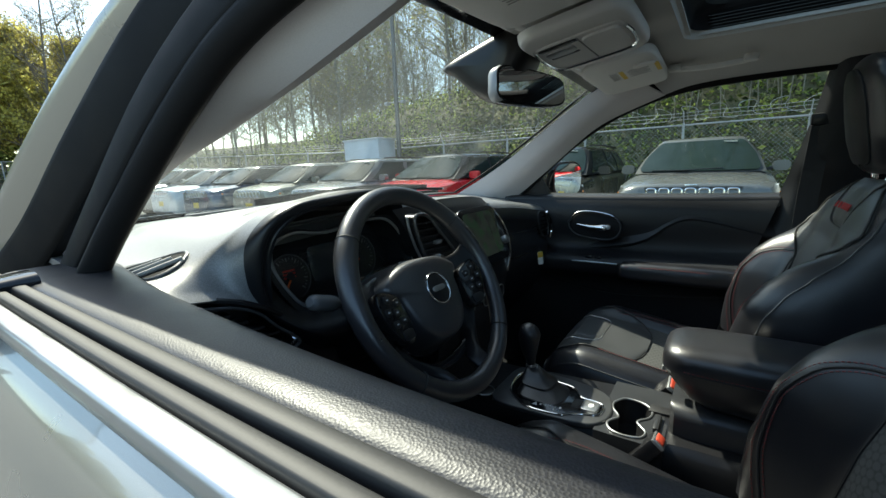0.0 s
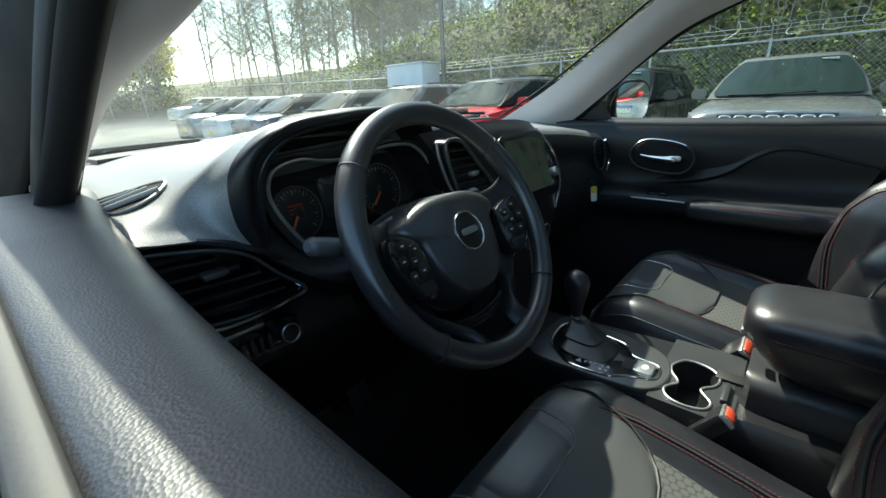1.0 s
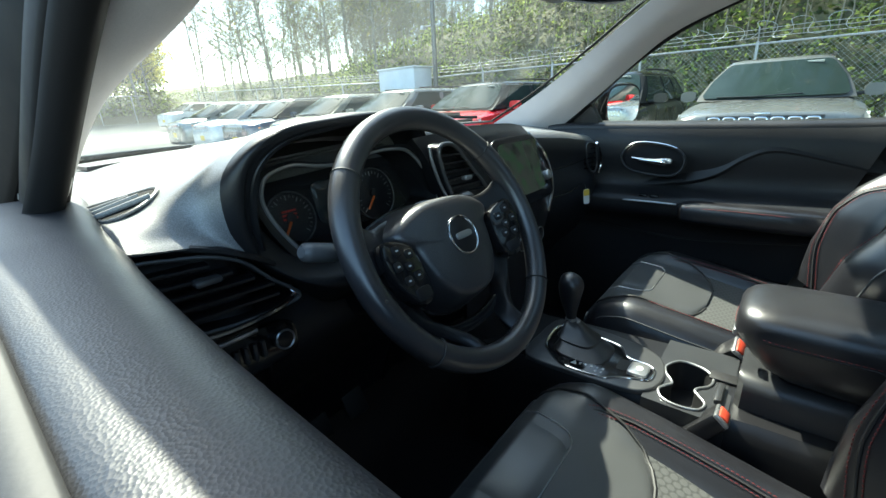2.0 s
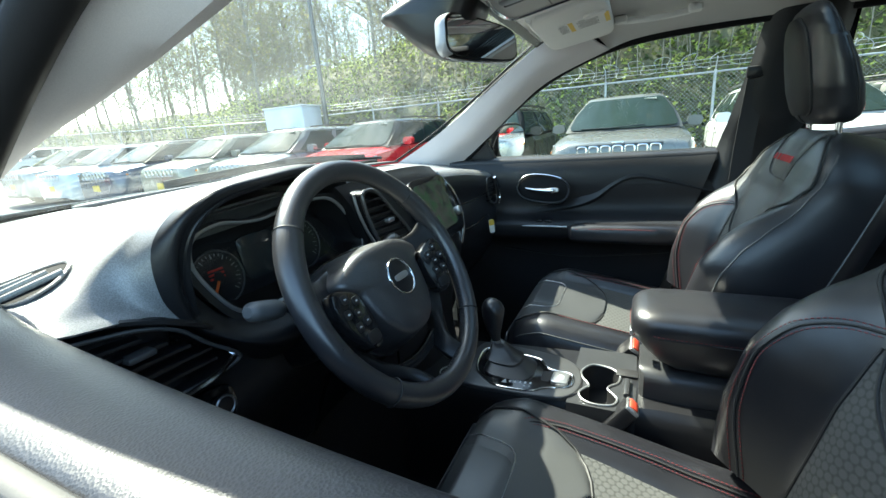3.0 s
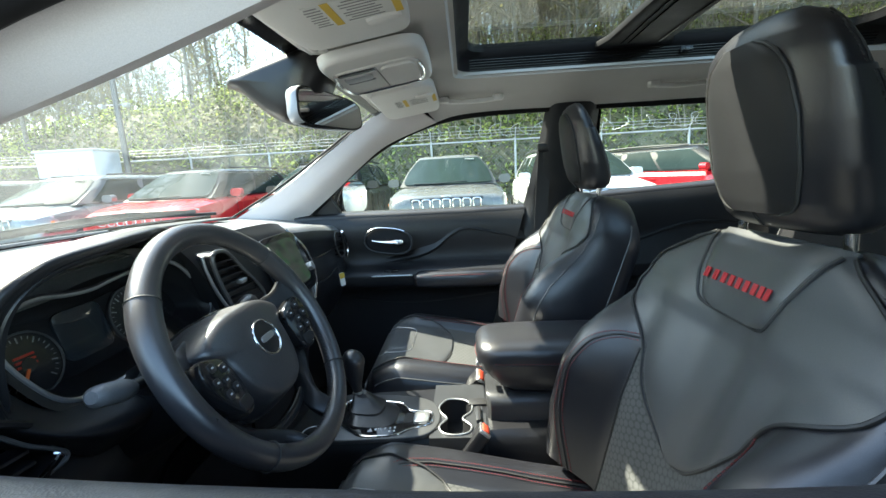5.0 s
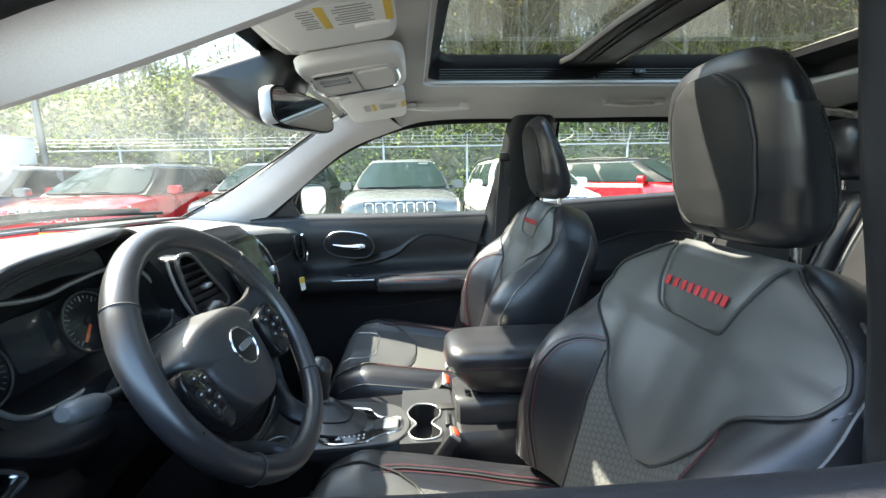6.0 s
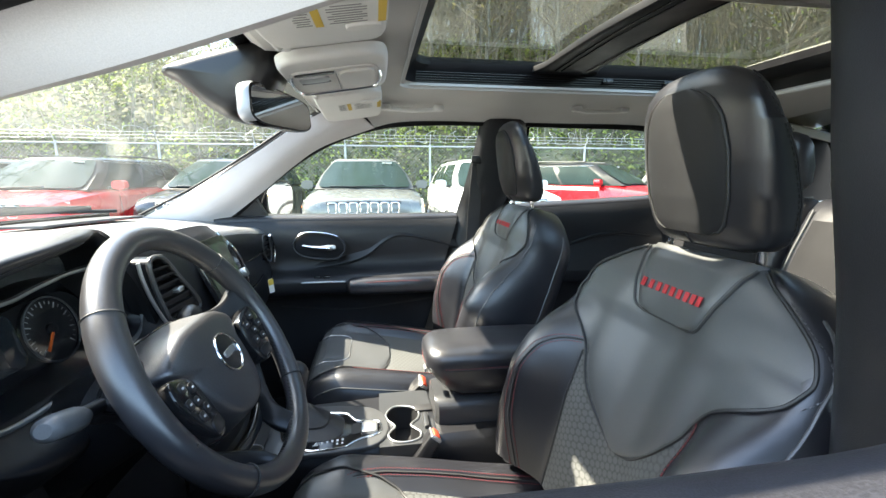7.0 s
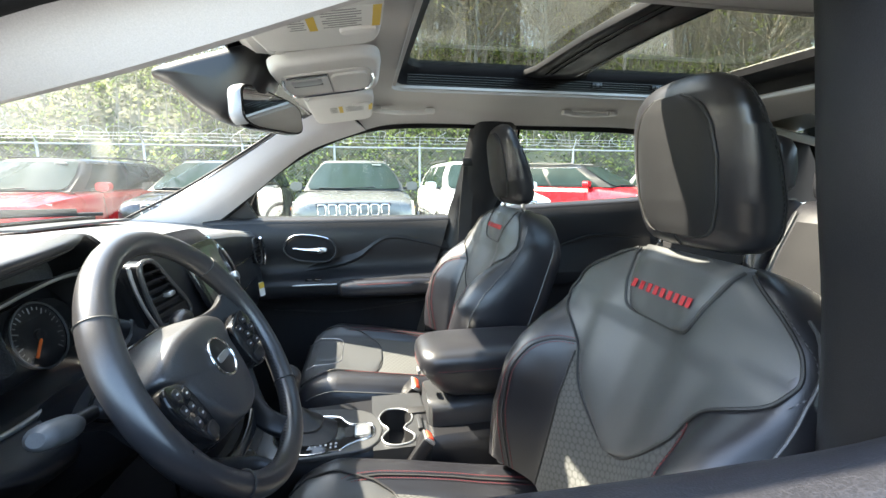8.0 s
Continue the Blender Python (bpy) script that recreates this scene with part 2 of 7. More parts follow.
def block(size, at=(0, 0, 0), bevel=0.004, seg=2, bm=None, turn=None):
    """A box with rounded edges."""
    b2 = bmesh.new()
    bmesh.ops.create_cube(b2, size=1)
    bmesh.ops.scale(b2, vec=size, verts=b2.verts)
    if bevel:
        bmesh.ops.bevel(b2, geom=b2.edges[:], offset=min(bevel, min(size) * 0.49), segments=seg, profile=0.5, affect="EDGES")
    m = Matrix.Translation(at) @ (turn.to_4x4() if turn is not None else Matrix())
    bmesh.ops.transform(b2, matrix=m, verts=b2.verts)
    return merge(bm, b2)


def merge(bm, b2):
    if bm is None:
        return b2
    me = bpy.data.meshes.new("join")
    b2.to_mesh(me)
    b2.free()
    bm.from_mesh(me)
    bpy.data.meshes.remove(me)
    return bm


def prism(outline, depth, m=None, bevel=0.0, seg=2, bm=None):
    """A flat outline (x, y) raised by depth in z, its upper edge rounded."""
    b2 = bmesh.new()
    lo = [b2.verts.new((x, y, 0)) for x, y in outline]
    hi = [b2.verts.new((x, y, depth)) for x, y in outline]
    n = len(lo)
    b2.faces.new(lo[::-1])
    top = b2.faces.new(hi)
    for i in range(n):
        b2.faces.new((lo[i], lo[(i + 1) % n], hi[(i + 1) % n], hi[i]))
    bmesh.ops.recalc_face_normals(b2, faces=b2.faces[:])
    if bevel:
        bmesh.ops.bevel(b2, geom=[e for e in top.edges], offset=bevel, segments=seg, profile=0.5, affect="EDGES")
    if m is not None:
        bmesh.ops.transform(b2, matrix=m, verts=b2.verts)
    return merge(bm, b2)


def oval(a, b, n=32, power=2.0, cx=0, cy=0):
    """A rounded outline between an ellipse (power 2) and a box."""
    out = []
    for w in np.linspace(0, 2 * math.pi, n, endpoint=False):
        c, s = math.cos(w), math.sin(w)
        out.append((cx + a * math.copysign(abs(c) ** (2 / power), c), cy + b * math.copysign(abs(s) ** (2 / power), s)))
    return out


def rect(cx, cy, hw, hh):
    return [(cx - hw, cy - hh), (cx + hw, cy - hh), (cx + hw, cy + hh), (cx - hw, cy + hh)]


def deck(outline, holes, z, wall):
    """A plate with round holes whose walls go down by wall."""
    bm = bmesh.new()
    edges = []
    for lp in [outline] + holes:
        vs = [bm.verts.new((x, y, z)) for x, y in lp]
        edges += [bm.edges.new((vs[i], vs[(i + 1) % len(vs)])) for i in range(len(vs))]
    bmesh.ops.triangle_fill(bm, edges=edges, use_beauty=True, use_dissolve=False)
    for lp in [outline] + holes:
        hi = [bm.verts.new((x, y, z)) for x, y in lp]
        lo = [bm.verts.new((x, y, z - wall)) for x, y in lp]
        for i in range(len(lp)):
            j = (i + 1) % len(lp)
            bm.faces.new((hi[i], hi[j], lo[j], lo[i]))
    return bm


def frame_m(origin, xdir, ydir):
    """A matrix whose x and y axes lie along the two directions."""
    x = Vector(xdir).normalized()
    z = x.cross(Vector(ydir)).normalized()
    y = z.cross(x)
    m = Matrix((x, y, z)).transposed().to_4x4()
    m.translation = Vector(origin)
    return m


def thing(name, at, label, category, group="", kind=""):
    e = new(name)
    e.location = at
    e.empty_display_size = 0.05
    return tagged(e, label, category, group, kind)


def part(name, bm, material, parent=None, label="", sharp=38, kind=""):
    """Links a bmesh, given in world places, as one mesh under a thing or a part."""
    me = bpy.data.meshes.new(name)
    bmesh.ops.remove_doubles(bm, verts=bm.verts[:], dist=1e-6)
    bmesh.ops.recalc_face_normals(bm, faces=bm.faces[:])
    for f in bm.faces:
        f.smooth = True
    bm.to_mesh(me)
    bm.free()
    me.set_sharp_from_angle(angle=radians(sharp))
    me.materials.append(material)
    ob = new(name, me)
    if parent is not None:
        ob.parent = parent
        ob.matrix_parent_inverse = Matrix.Translation(-parent.location)
    if label or kind:
        tagged(ob, label, kind=kind)
    return ob


def bar(pts, a, b, up=(0, 0, 1), round_=0.3, bm=None):
    """A bar of rounded rectangular section along pts: half-width a along up, b across."""
    p = np.asarray(pts, float)
    k = len(p)
    loops = []
    shape = oval(1, 1, 16, 5)
    for i in range(k):
        t = p[min(i + 1, k - 1)] - p[max(i - 1, 0)]
        t /= np.linalg.norm(t)
        u = np.array(up, float)
        u = u - t * np.dot(u, t)
        u /= np.linalg.norm(u)
        w = np.cross(t, u)
        aa = a[i] if isinstance(a, (list, tuple)) else a
        bb = b[i] if isinstance(b, (list, tuple)) else b
        loops.append([p[i] + u * aa * x + w * bb * y for x, y in shape])
    return rings(loops, bm)


def side(pts, s):
    """Points of the passenger side, or their mirror on the driver's side."""
    q = np.array(pts, float)
    q[..., 0] *= s
    return q


# ---- shell of the car: pillars, roof, glass ----
PILLAR_IN = [(.66, .62, 1.185), (.637, .42, 1.285), (.598, .205, 1.41), (.54, -.010, 1.537), (.51, -.12, 1.562)]
PILLAR_OUT = [(.725, .38, 1.155), (.715, .25, 1.25), (.70, .10, 1.365), (.68, -.014, 1.437), (.645, -.20, 1.504)]
DRIVER_IN = [(.74, .62, 1.178), (.695, .42, 1.283), (.622, .205, 1.41), (.54, -.010, 1.537), (.51, -.12, 1.562)]
RIDGE = [(.733, .33, 1.183), (.680, .29, 1.283), (.638, .12, 1.352), (.622, -.05, 1.408), (.600, -.20, 1.470)]
DRIVER_OUT = [(.752, .32, 1.150), (.722, .24, 1.252), (.70, .10, 1.365), (.68, -.014, 1.437), (.645, -.20, 1.504)]
RAIL_IN = [(.51, -.12, 1.562), (.505, -.30, 1.577), (.505, -.60, 1.585), (.505, -1.0, 1.583), (.50, -1.45, 1.565), (.49, -1.8, 1.52)]
RAIL_OUT = [(.645, -.20, 1.504), (.645, -.305, 1.522), (.655, -.585, 1.534), (.65, -.9, 1.535), (.64, -1.3, 1.53), (.60, -1.65, 1.48)]


def windshield_base(x):
    return .99 - .30 * (abs(x) / .72) ** 2.6


def windshield_top(x):
    return (x, .036 - .05 * (x / .53) ** 2, 1.583 - .046 * (x / .53) ** 2)


for s in (1, -1):
    mid = [(np.array(a) + np.array(b)) / 2 + np.array((-.022, -.004, -.012)) for a, b in zip(PILLAR_IN, PILLAR_OUT)]
    if s < 0:
        mid = RIDGE
    g = surf([side(PILLAR_IN if s > 0 else DRIVER_IN, s), side(mid, s), side(PILLAR_OUT if s > 0 else DRIVER_OUT, s)], 9, 26)
    ob = part("pillar_trim_a", slab(g if s > 0 else g[::-1], 0.006), M_PILLAR, kind="structure")
    tagged(ob, "light grey moulded trim of the windshield pillar", "pillar trim")
    mid = [(np.array(a) + np.array(b)) / 2 + np.array((.004, 0, .012)) for a, b in zip(RAIL_IN, RAIL_OUT)]
    g = surf([side(RAIL_IN, s), side(mid, s), side(RAIL_OUT, s)], 7, 30)
    ob = part("roof_rail_trim", slab(g if s > 0 else g[::-1], 0.006), M_LINER, kind="structure")
    tagged(ob, "light grey cloth-covered roof rail above the doors", "roof trim")
    # seam between pillar trim and headliner
    ob = part("trim_seam", tube(spline(side([PILLAR_IN[3], mid[0] + np.array((.02, .16, -.05)), PILLAR_OUT[3]], s)[[0, 2]], 8), 0.0012, 6), M_PLAST, kind="structure")
    tagged(ob, "thin joint between pillar trim and headliner", "trim")

HOLE_X, HOLE_Y0, HOLE_Y1 = .338, -.285, -1.48


def liner_z(x, y):
    return 1.60 - .038 * max(0, (y + .30) / .30) ** 1.4 - .03 * max(0, (-1.3 - y) / .4) ** 1.5 - .022 * (x / .5) ** 4


bm = bmesh.new()
ys = [.06, 0, -.06, -.12, -.18, -.23, HOLE_Y0, -.45, -.65, -.85, -1.05, -1.25, HOLE_Y1, -1.56, -1.66, -1.75]
xs = [-.512, -.46, -.40, -HOLE_X, -.22, -.11, 0, .11, .22, HOLE_X, .40, .46, .512]
grid = {}
for i, y in enumerate(ys):
    for j, x in enumerate(xs):
        yy = min(y, windshield_top(x)[1] - .008) if i == 0 else y
        if i == 0:
            grid[i, j] = bm.verts.new((x, yy, windshield_top(x)[2] - .004))
        else:
            grid[i, j] = bm.verts.new((x, yy, liner_z(x, yy)))
for i in range(len(ys) - 1):
    for j in range(len(xs) - 1):
        if ys[i] <= HOLE_Y0 + 1e-6 and ys[i + 1] >= HOLE_Y1 - 1e-6 and xs[j] >= -HOLE_X - 1e-6 and xs[j + 1] <= HOLE_X + 1e-6:
            continue
        bm.faces.new((grid[i, j], grid[i, j + 1], grid[i + 1, j + 1], grid[i + 1, j]))
ex = bmesh.ops.extrude_face_region(bm, geom=bm.faces[:])
bmesh.ops.translate(bm, vec=(0, 0, .012), verts=[v for v in ex["geom"] if isinstance(v, bmesh.types.BMVert)])
ceiling = part("ceiling", bm, M_LINER, kind="structure")
tagged(ceiling, "light grey cloth headliner with a large sunroof opening", "headliner")

# sunroof: black channel round the opening, a cross beam, two tinted panes
sunroof = thing("sunroof", (0, -.85, 1.62), "panoramic sunroof with black frame and two tinted glass panes", "sunroof")


def loop_rect(x, y0, y1, z, n=8, r=.05):
    out = []
    for cx, cy, a0 in ((x - r, y0 - r, 0), (-x + r, y0 - r, 90), (-x + r, y1 + r, 180), (x - r, y1 + r, 270)):
        for k in range(n):
            a = radians(a0 + 90 * k / (n - 1))
            out.append((cx + r * math.cos(a), cy + r * math.sin(a), z))
    return out


bm = rings([loop_rect(.350, -.272, -1.492, 1.588), loop_rect(.345, -.277, -1.487, 1.600), loop_rect(.338, -.284, -1.48, 1.604)], caps=False)
part("lip", bm, M_LINER, sunroof, "light grey lip round the opening")
bm = rings([loop_rect(.338, -.285, -1.48, 1.603), loop_rect(.333, -.288, -1.475, 1.622), loop_rect(.323, -.295, -1.465, 1.636), loop_rect(.312, -.315, -1.360, 1.648),
            loop_rect(.310, -.318, -1.355, 1.668)], caps=False)
part("channel", bm, M_ROOFBLK, sunroof, "ribbed black guide channel")
for k in range(5):
    part("guide_rib", tube([(.336 - .004 * k, -.32, 1.606 + .006 * k), (.336 - .004 * k, -1.42, 1.606 + .006 * k)], .0013, 6), M_GLOSSBLK, sunroof)
for y in (-.92, -1.13):
    clip_ = part("clip", block((.014, .034, .016), (.325, y, 1.622), .003), M_GLOSSBLK, sunroof, "small black guide clip")
    part("clip_hole", block((.004, .012, .008), (.317, y, 1.622), .001), M_GREYTRIM, clip_)
bm = rings([[(x, -.772 + b * h_ * (1 - .08 * (x < 0)), 1.646 + a * .012 + .008 * (1 - (x / .3) ** 2)) for a, b in oval(1, 1, 24, 5)] for x, h_ in ((-.31, .068), (-.15, .072), (0, .076), (.15, .080), (.26, .086), (.31, .105))])
beam = part("beam", bm, M_ROOFBLK, sunroof, "broad black cross beam between the panes")
for dy in (-.052, .030, .048):
    part("beam_groove", tube(spline([(-.30, -.772 + dy, 1.633), (0, -.772 + dy, 1.6405), (.27, -.772 + dy, 1.634)], 9), .0018, 6), M_GLOSSBLK, beam)
for y0, y1 in ((-.32, -.71), (-.84, -1.36)):
    g = np.array([[(x, y, 1.672 - .01 * (x / .3) ** 2) for x in np.linspace(-.325, .325, 5)] for y in (y0, y1)])
    ob = part("pane", slab(g, .004), M_TINT, sunroof)
    ob.visible_shadow = False
# light along the frame's rear edge, put in as a white strip
part("rear_lit_edge", tube([(-.30, -1.484, 1.594), (.33, -1.484, 1.594)], .006, 8), M_LABEL, sunroof, "lit rear edge of the sunroof frame, drawn as a white strip")

# windshield
g = np.array([[V(*windshield_top(x * .53 / .69)) * (1 - v) + V(x, windshield_base(x), 1.175 + .012 * (x / .7) ** 2) * v + V(0, .03, .012) * 4 * v * (1 - v) * .6
               for x in np.linspace(-.69, .69, 15)] for v in np.linspace(0, 1, 10)])
ob = part("windshield", slab(g, .005), M_WSHIELD, kind="structure")
ob.visible_shadow = False
tagged(ob, "large clear slightly dusty windshield", "windshield")
edge = [V(*windshield_top(x)) + V(0, .004, -.003) for x in np.linspace(-.53, .53, 15)]
ob = part("windshield_border_top", bar(edge, .018, .003, up=(0, 1, -.5)), M_GLOSSBLK, kind="structure")
tagged(ob, "black printed border along the windshield's top", "trim")
edge = [V(x, windshield_base(x) - .012, 1.186 + .012 * (x / .7) ** 2) for x in np.linspace(-.67, .67, 25)]
ob = part("windshield_border_base", bar(edge, .010, .007), M_GLOSSBLK, kind="structure")
tagged(ob, "black rubber border along the windshield's base", "trim")
e = spline(side(PILLAR_IN, 1) + V(.004, .010, .010), 20)
ob = part("windshield_border_side", bar(e, .006, .004, up=(1, .35, .1)), M_ROOFBLK, kind="structure")
tagged(ob, "black border between glass and pillar trim", "trim")

seal = part("pillar_seal", tube(spline(side([(x + .014, y - .004, z - .004) for x, y, z in DRIVER_OUT], -1), 30), .017, 10), M_MATTBLK, kind="structure")
tagged(seal, "black rubber weather seal round the driver's door opening", "seal")

# wiper at rest at the foot of the glass
wiper = thing("windshield_wiper", (.35, .95, 1.19), "black windshield wiper resting on the glass", "wiper")
part("arm", bar(spline([(.66, .70, 1.212), (.45, .86, 1.222), (.2, .93, 1.214)], 10), .006, .010), M_PLAST, wiper)
part("blade", bar(spline([(.60, .74, 1.222), (.40, .885, 1.232), (.1, .955, 1.218), (-.1, .97, 1.207)], 12), .012, .004), M_RUBBER, wiper)

# ---- doors ----


def car_door(s, front=True):
    """A door with its trim panel, sill pad, window frame and outer skin; s is +1 on the passenger's side."""
    who = "front passenger" if s > 0 else "driver's"
    if front:
        d = thing("side_door", (s * .8, -.1, .5), ("closed front passenger door with black trim and raised window" if s > 0 else "closed driver's door in silver paint with its window lowered"), "car door", "doors of the car")
    else:
        d = thing("side_door", (s * .8, -1.0, .5), "closed rear door with plain black trim", "car door", "doors of the car")
    if front:
        ys_ = [.40, .30, .15, 0, -.15, -.30, -.45, -.53]
        top_in = [.705, .722, .745, .758, .768, .774, .774, .77]
        belt = [1.172, 1.172, 1.170, 1.168, 1.167, 1.167, 1.168, 1.170]
    else:
        ys_ = [-.72, -.85, -1.0, -1.15, -1.3, -1.45]
        top_in = [.77, .768, .765, .76, .75, .74]
        belt = [1.198, 1.206, 1.215, 1.222, 1.23, 1.24]
    rows = []
    for y, x, z in zip(ys_, top_in, belt):
        f = max(0, min(1, (y - ys_[-1]) / (ys_[0] - ys_[-1])))
        arm = 1.0 if front else .6
        rows.append([(x + .004, y, z + .001), (x - .012, y, z - .012), (x - .028, y, z - .05), (x - .030, y, z - .10), (x - .022, y, z - .16),
                     (x - .034, y, z - .20), (x - .034 - .055 * arm, y, .945), (x - .038 - .062 * arm, y, .925), (x - .036 - .055 * arm, y, .885), (x - .04, y, .84),
                     (x - .035, y, .70), (x - .04, y, .50), (x - .02, y, .40)])
    g = surf(rows, 30, 60)
    if front:
        # the rear edge of the panel runs forward towards the floor
        g[..., 1] += .30 * np.maximum(0, 1.17 - g[..., 2]) * (1 - (g[..., 1] - ys_[-1]) / (ys_[0] - ys_[-1])) ** 2
    g = side(g, s)
    part("trim_panel", slab(g if s < 0 else g[::-1], 0.008), M_DASH, d, "black soft-touch door trim")
    # sill pad over the belt line
    rows = []
    for y, x, z in zip(ys_, top_in, belt):
        out = .822 if front else .80
        rows.append([(x - .006, y, z - .030), (x - .004, y, z - .008), (x + .008, y, z + .001), ((x + out) / 2, y, z + .003), (out - .006, y, z + .002), (out, y, z - .006), (out, y, z - .03)])
    g = side(surf(rows, 24, 22), s)
    part("sill_pad", slab(g if s < 0 else g[::-1], 0.006), M_DOORPAD, d, "grained black pad along the window sill")
    out = .822 if front else .80
    a = [(s * (out + .008), y, z + .002) for y, z in zip(ys_, belt)]
    part("inner_seal", bar(spline(a, 20), .008, .007), M_RUBBER, d, "black rubber window seal")
    a = [(s * (out + .024), y, z + .0) for y, z in zip(ys_, belt)]
    part("outer_seal", bar(spline(a, 20), .007, .006), M_RUBBER, d)
    a = [(s * (out + .040), y, z - .004) for y, z in zip(ys_, belt)]
    part("belt_moulding", bar(spline(a, 20), .008, .009), M_SILVER if front else M_PLAST, d, "satin metal belt moulding")
    rows = []
    for y, z in zip(ys_, belt):
        o = out + .045
        rows.append([(o, y, z - .008), (o + .022, y, z - .03), (o + .04, y, z - .10), (o + .052, y, z - .22), (o + .068, y, z - .38), (o + .06, y, z - .55), (o + .03, y, z - .72)])
    g = side(surf(rows, 20, 26), s)
    part("outer_skin", slab(g if s > 0 else g[::-1], 0.004), M_PAINT, d, "silver-beige metallic paint")
    return d


# passenger door
door_p = car_door(1)
WAVE = [(.728, .30, .985), (.728, .15, .968), (.722, .03, .975), (.724, -.09, .995), (.73, -.16, 1.022), (.733, -.22, 1.068), (.736, -.28, 1.094), (.738, -.36, 1.085), (.74, -.53, 1.040)]
rows = [[(x + .020, y, z + .030), (x + .006, y, z + .008), (x + .002, y, z - .002), (x + .014, y, z - .012)] for x, y, z in WAVE]
part("swage", slab(surf(rows, 40, 8)[::-1], .004), M_DASH, door_p, "raised styling line in the trim")
mb = frame_m((.712, .028, 1.062), (0, -1, -.12), (.12, 0, 1))
HEX = [(x, y) for x, y, z in spline([(-.096, .0, 0), (-.062, .042, 0), (.020, .049, 0), (.080, .034, 0), (.098, -.004, 0), (.070, -.042, 0), (-.020, -.049, 0), (-.076, -.036, 0)], 48, True)]
part("handle_cup", prism([(x * .96, y * .95) for x, y in HEX], .012, mb @ Matrix.Translation((0, 0, -.004)), .004), M_MATTBLK, door_p, "black recess behind the handle")
ring = [(mb @ Vector((x, y, .012)))[:] for x, y in HEX]
part("handle_ring", tube(ring, .0045, 8, closed=True), M_DASH, door_p)
arc = [(mb @ Vector((x * 1.02, y * 1.04, .015)))[:] for x, y in HEX[4:17]]
part("handle_accent", tube(arc, .003, 6), M_CHROME, door_p, "thin chrome arc over the handle recess")
hp = [(mb @ Vector(v))[:] for v in ((-.062, -.004, .014), (-.02, -.006, .022), (.03, -.004, .026), (.06, .002, .022))]
part("handle", tube(spline(hp, 12), [.0045, .006, .007, .008, .009, .010, .012, .0145, .0165, .016, .013, .008], 12, flat=.8), M_CHROME, door_p, "chrome inner door handle")
part("lock_button", prism(oval(.010, .008, 16, 3), .008, mb @ Matrix.Translation((.055, .002, .032)), .002), M_SILVER, door_p)
part("pull_strip", tube(spline([(.662, .20, .925), (.655, .10, .930), (.652, 0, .931), (.652, -.07, .930)], 14), .0035, 8), M_SILVER, door_p, "bright strip along the armrest")
bm = rings([[(.664 + dx, y, .909 + dz) for dx, dz in oval(.042 * w, .034 * w, 28, 3)] for y, w in ((-.075, .5), (-.09, .9), (-.12, 1), (-.3, 1.02), (-.42, .98), (-.46, .6))])
part("armrest_pad", bm, M_LEATHER, door_p, "black leather armrest pad")
part("armrest_stitch", tube(spline([(.627, -.10, .928), (.6245, -.25, .931), (.628, -.43, .928)], 12), .0009, 6), M_STITCH, door_p, "red stitching")
for k in range(2):
    part("window_switch", block((.018, .026, .010), (.672, .035 - .035 * k, .946), .003), M_GLOSSBLK, door_p)
part("pocket_line", tube(spline([(.70, .18, .83), (.69, -.05, .81), (.69, -.25, .822), (.70, -.5, .85)], 16), .003, 6), M_PLAST, door_p)
# driver door
car_door(-1)
# rear doors
for s in (1, -1):
    dr = car_door(s, False)
    mr = frame_m((s * .735, -.86, 1.10), (0, -s, 0), (0, 0, 1))
    part("handle_ring", tube([(mr @ Vector((x, y, .006)))[:] for x, y in oval(.05, .026, 28, 2.4)], .004, 8, closed=True), M_PLAST, dr)
    part("handle", prism(oval(.032, .011, 20, 3), .012, mr, .004), M_CHROME, dr, "chrome inner door handle")
    part("swage", tube(spline([(s * .738, -.76, 1.03), (s * .735, -.95, 1.02), (s * .735, -1.08, 1.06), (s * .73, -1.2, 1.085), (s * .725, -1.4, 1.07)], 16), .006, 8), M_DASH, dr)

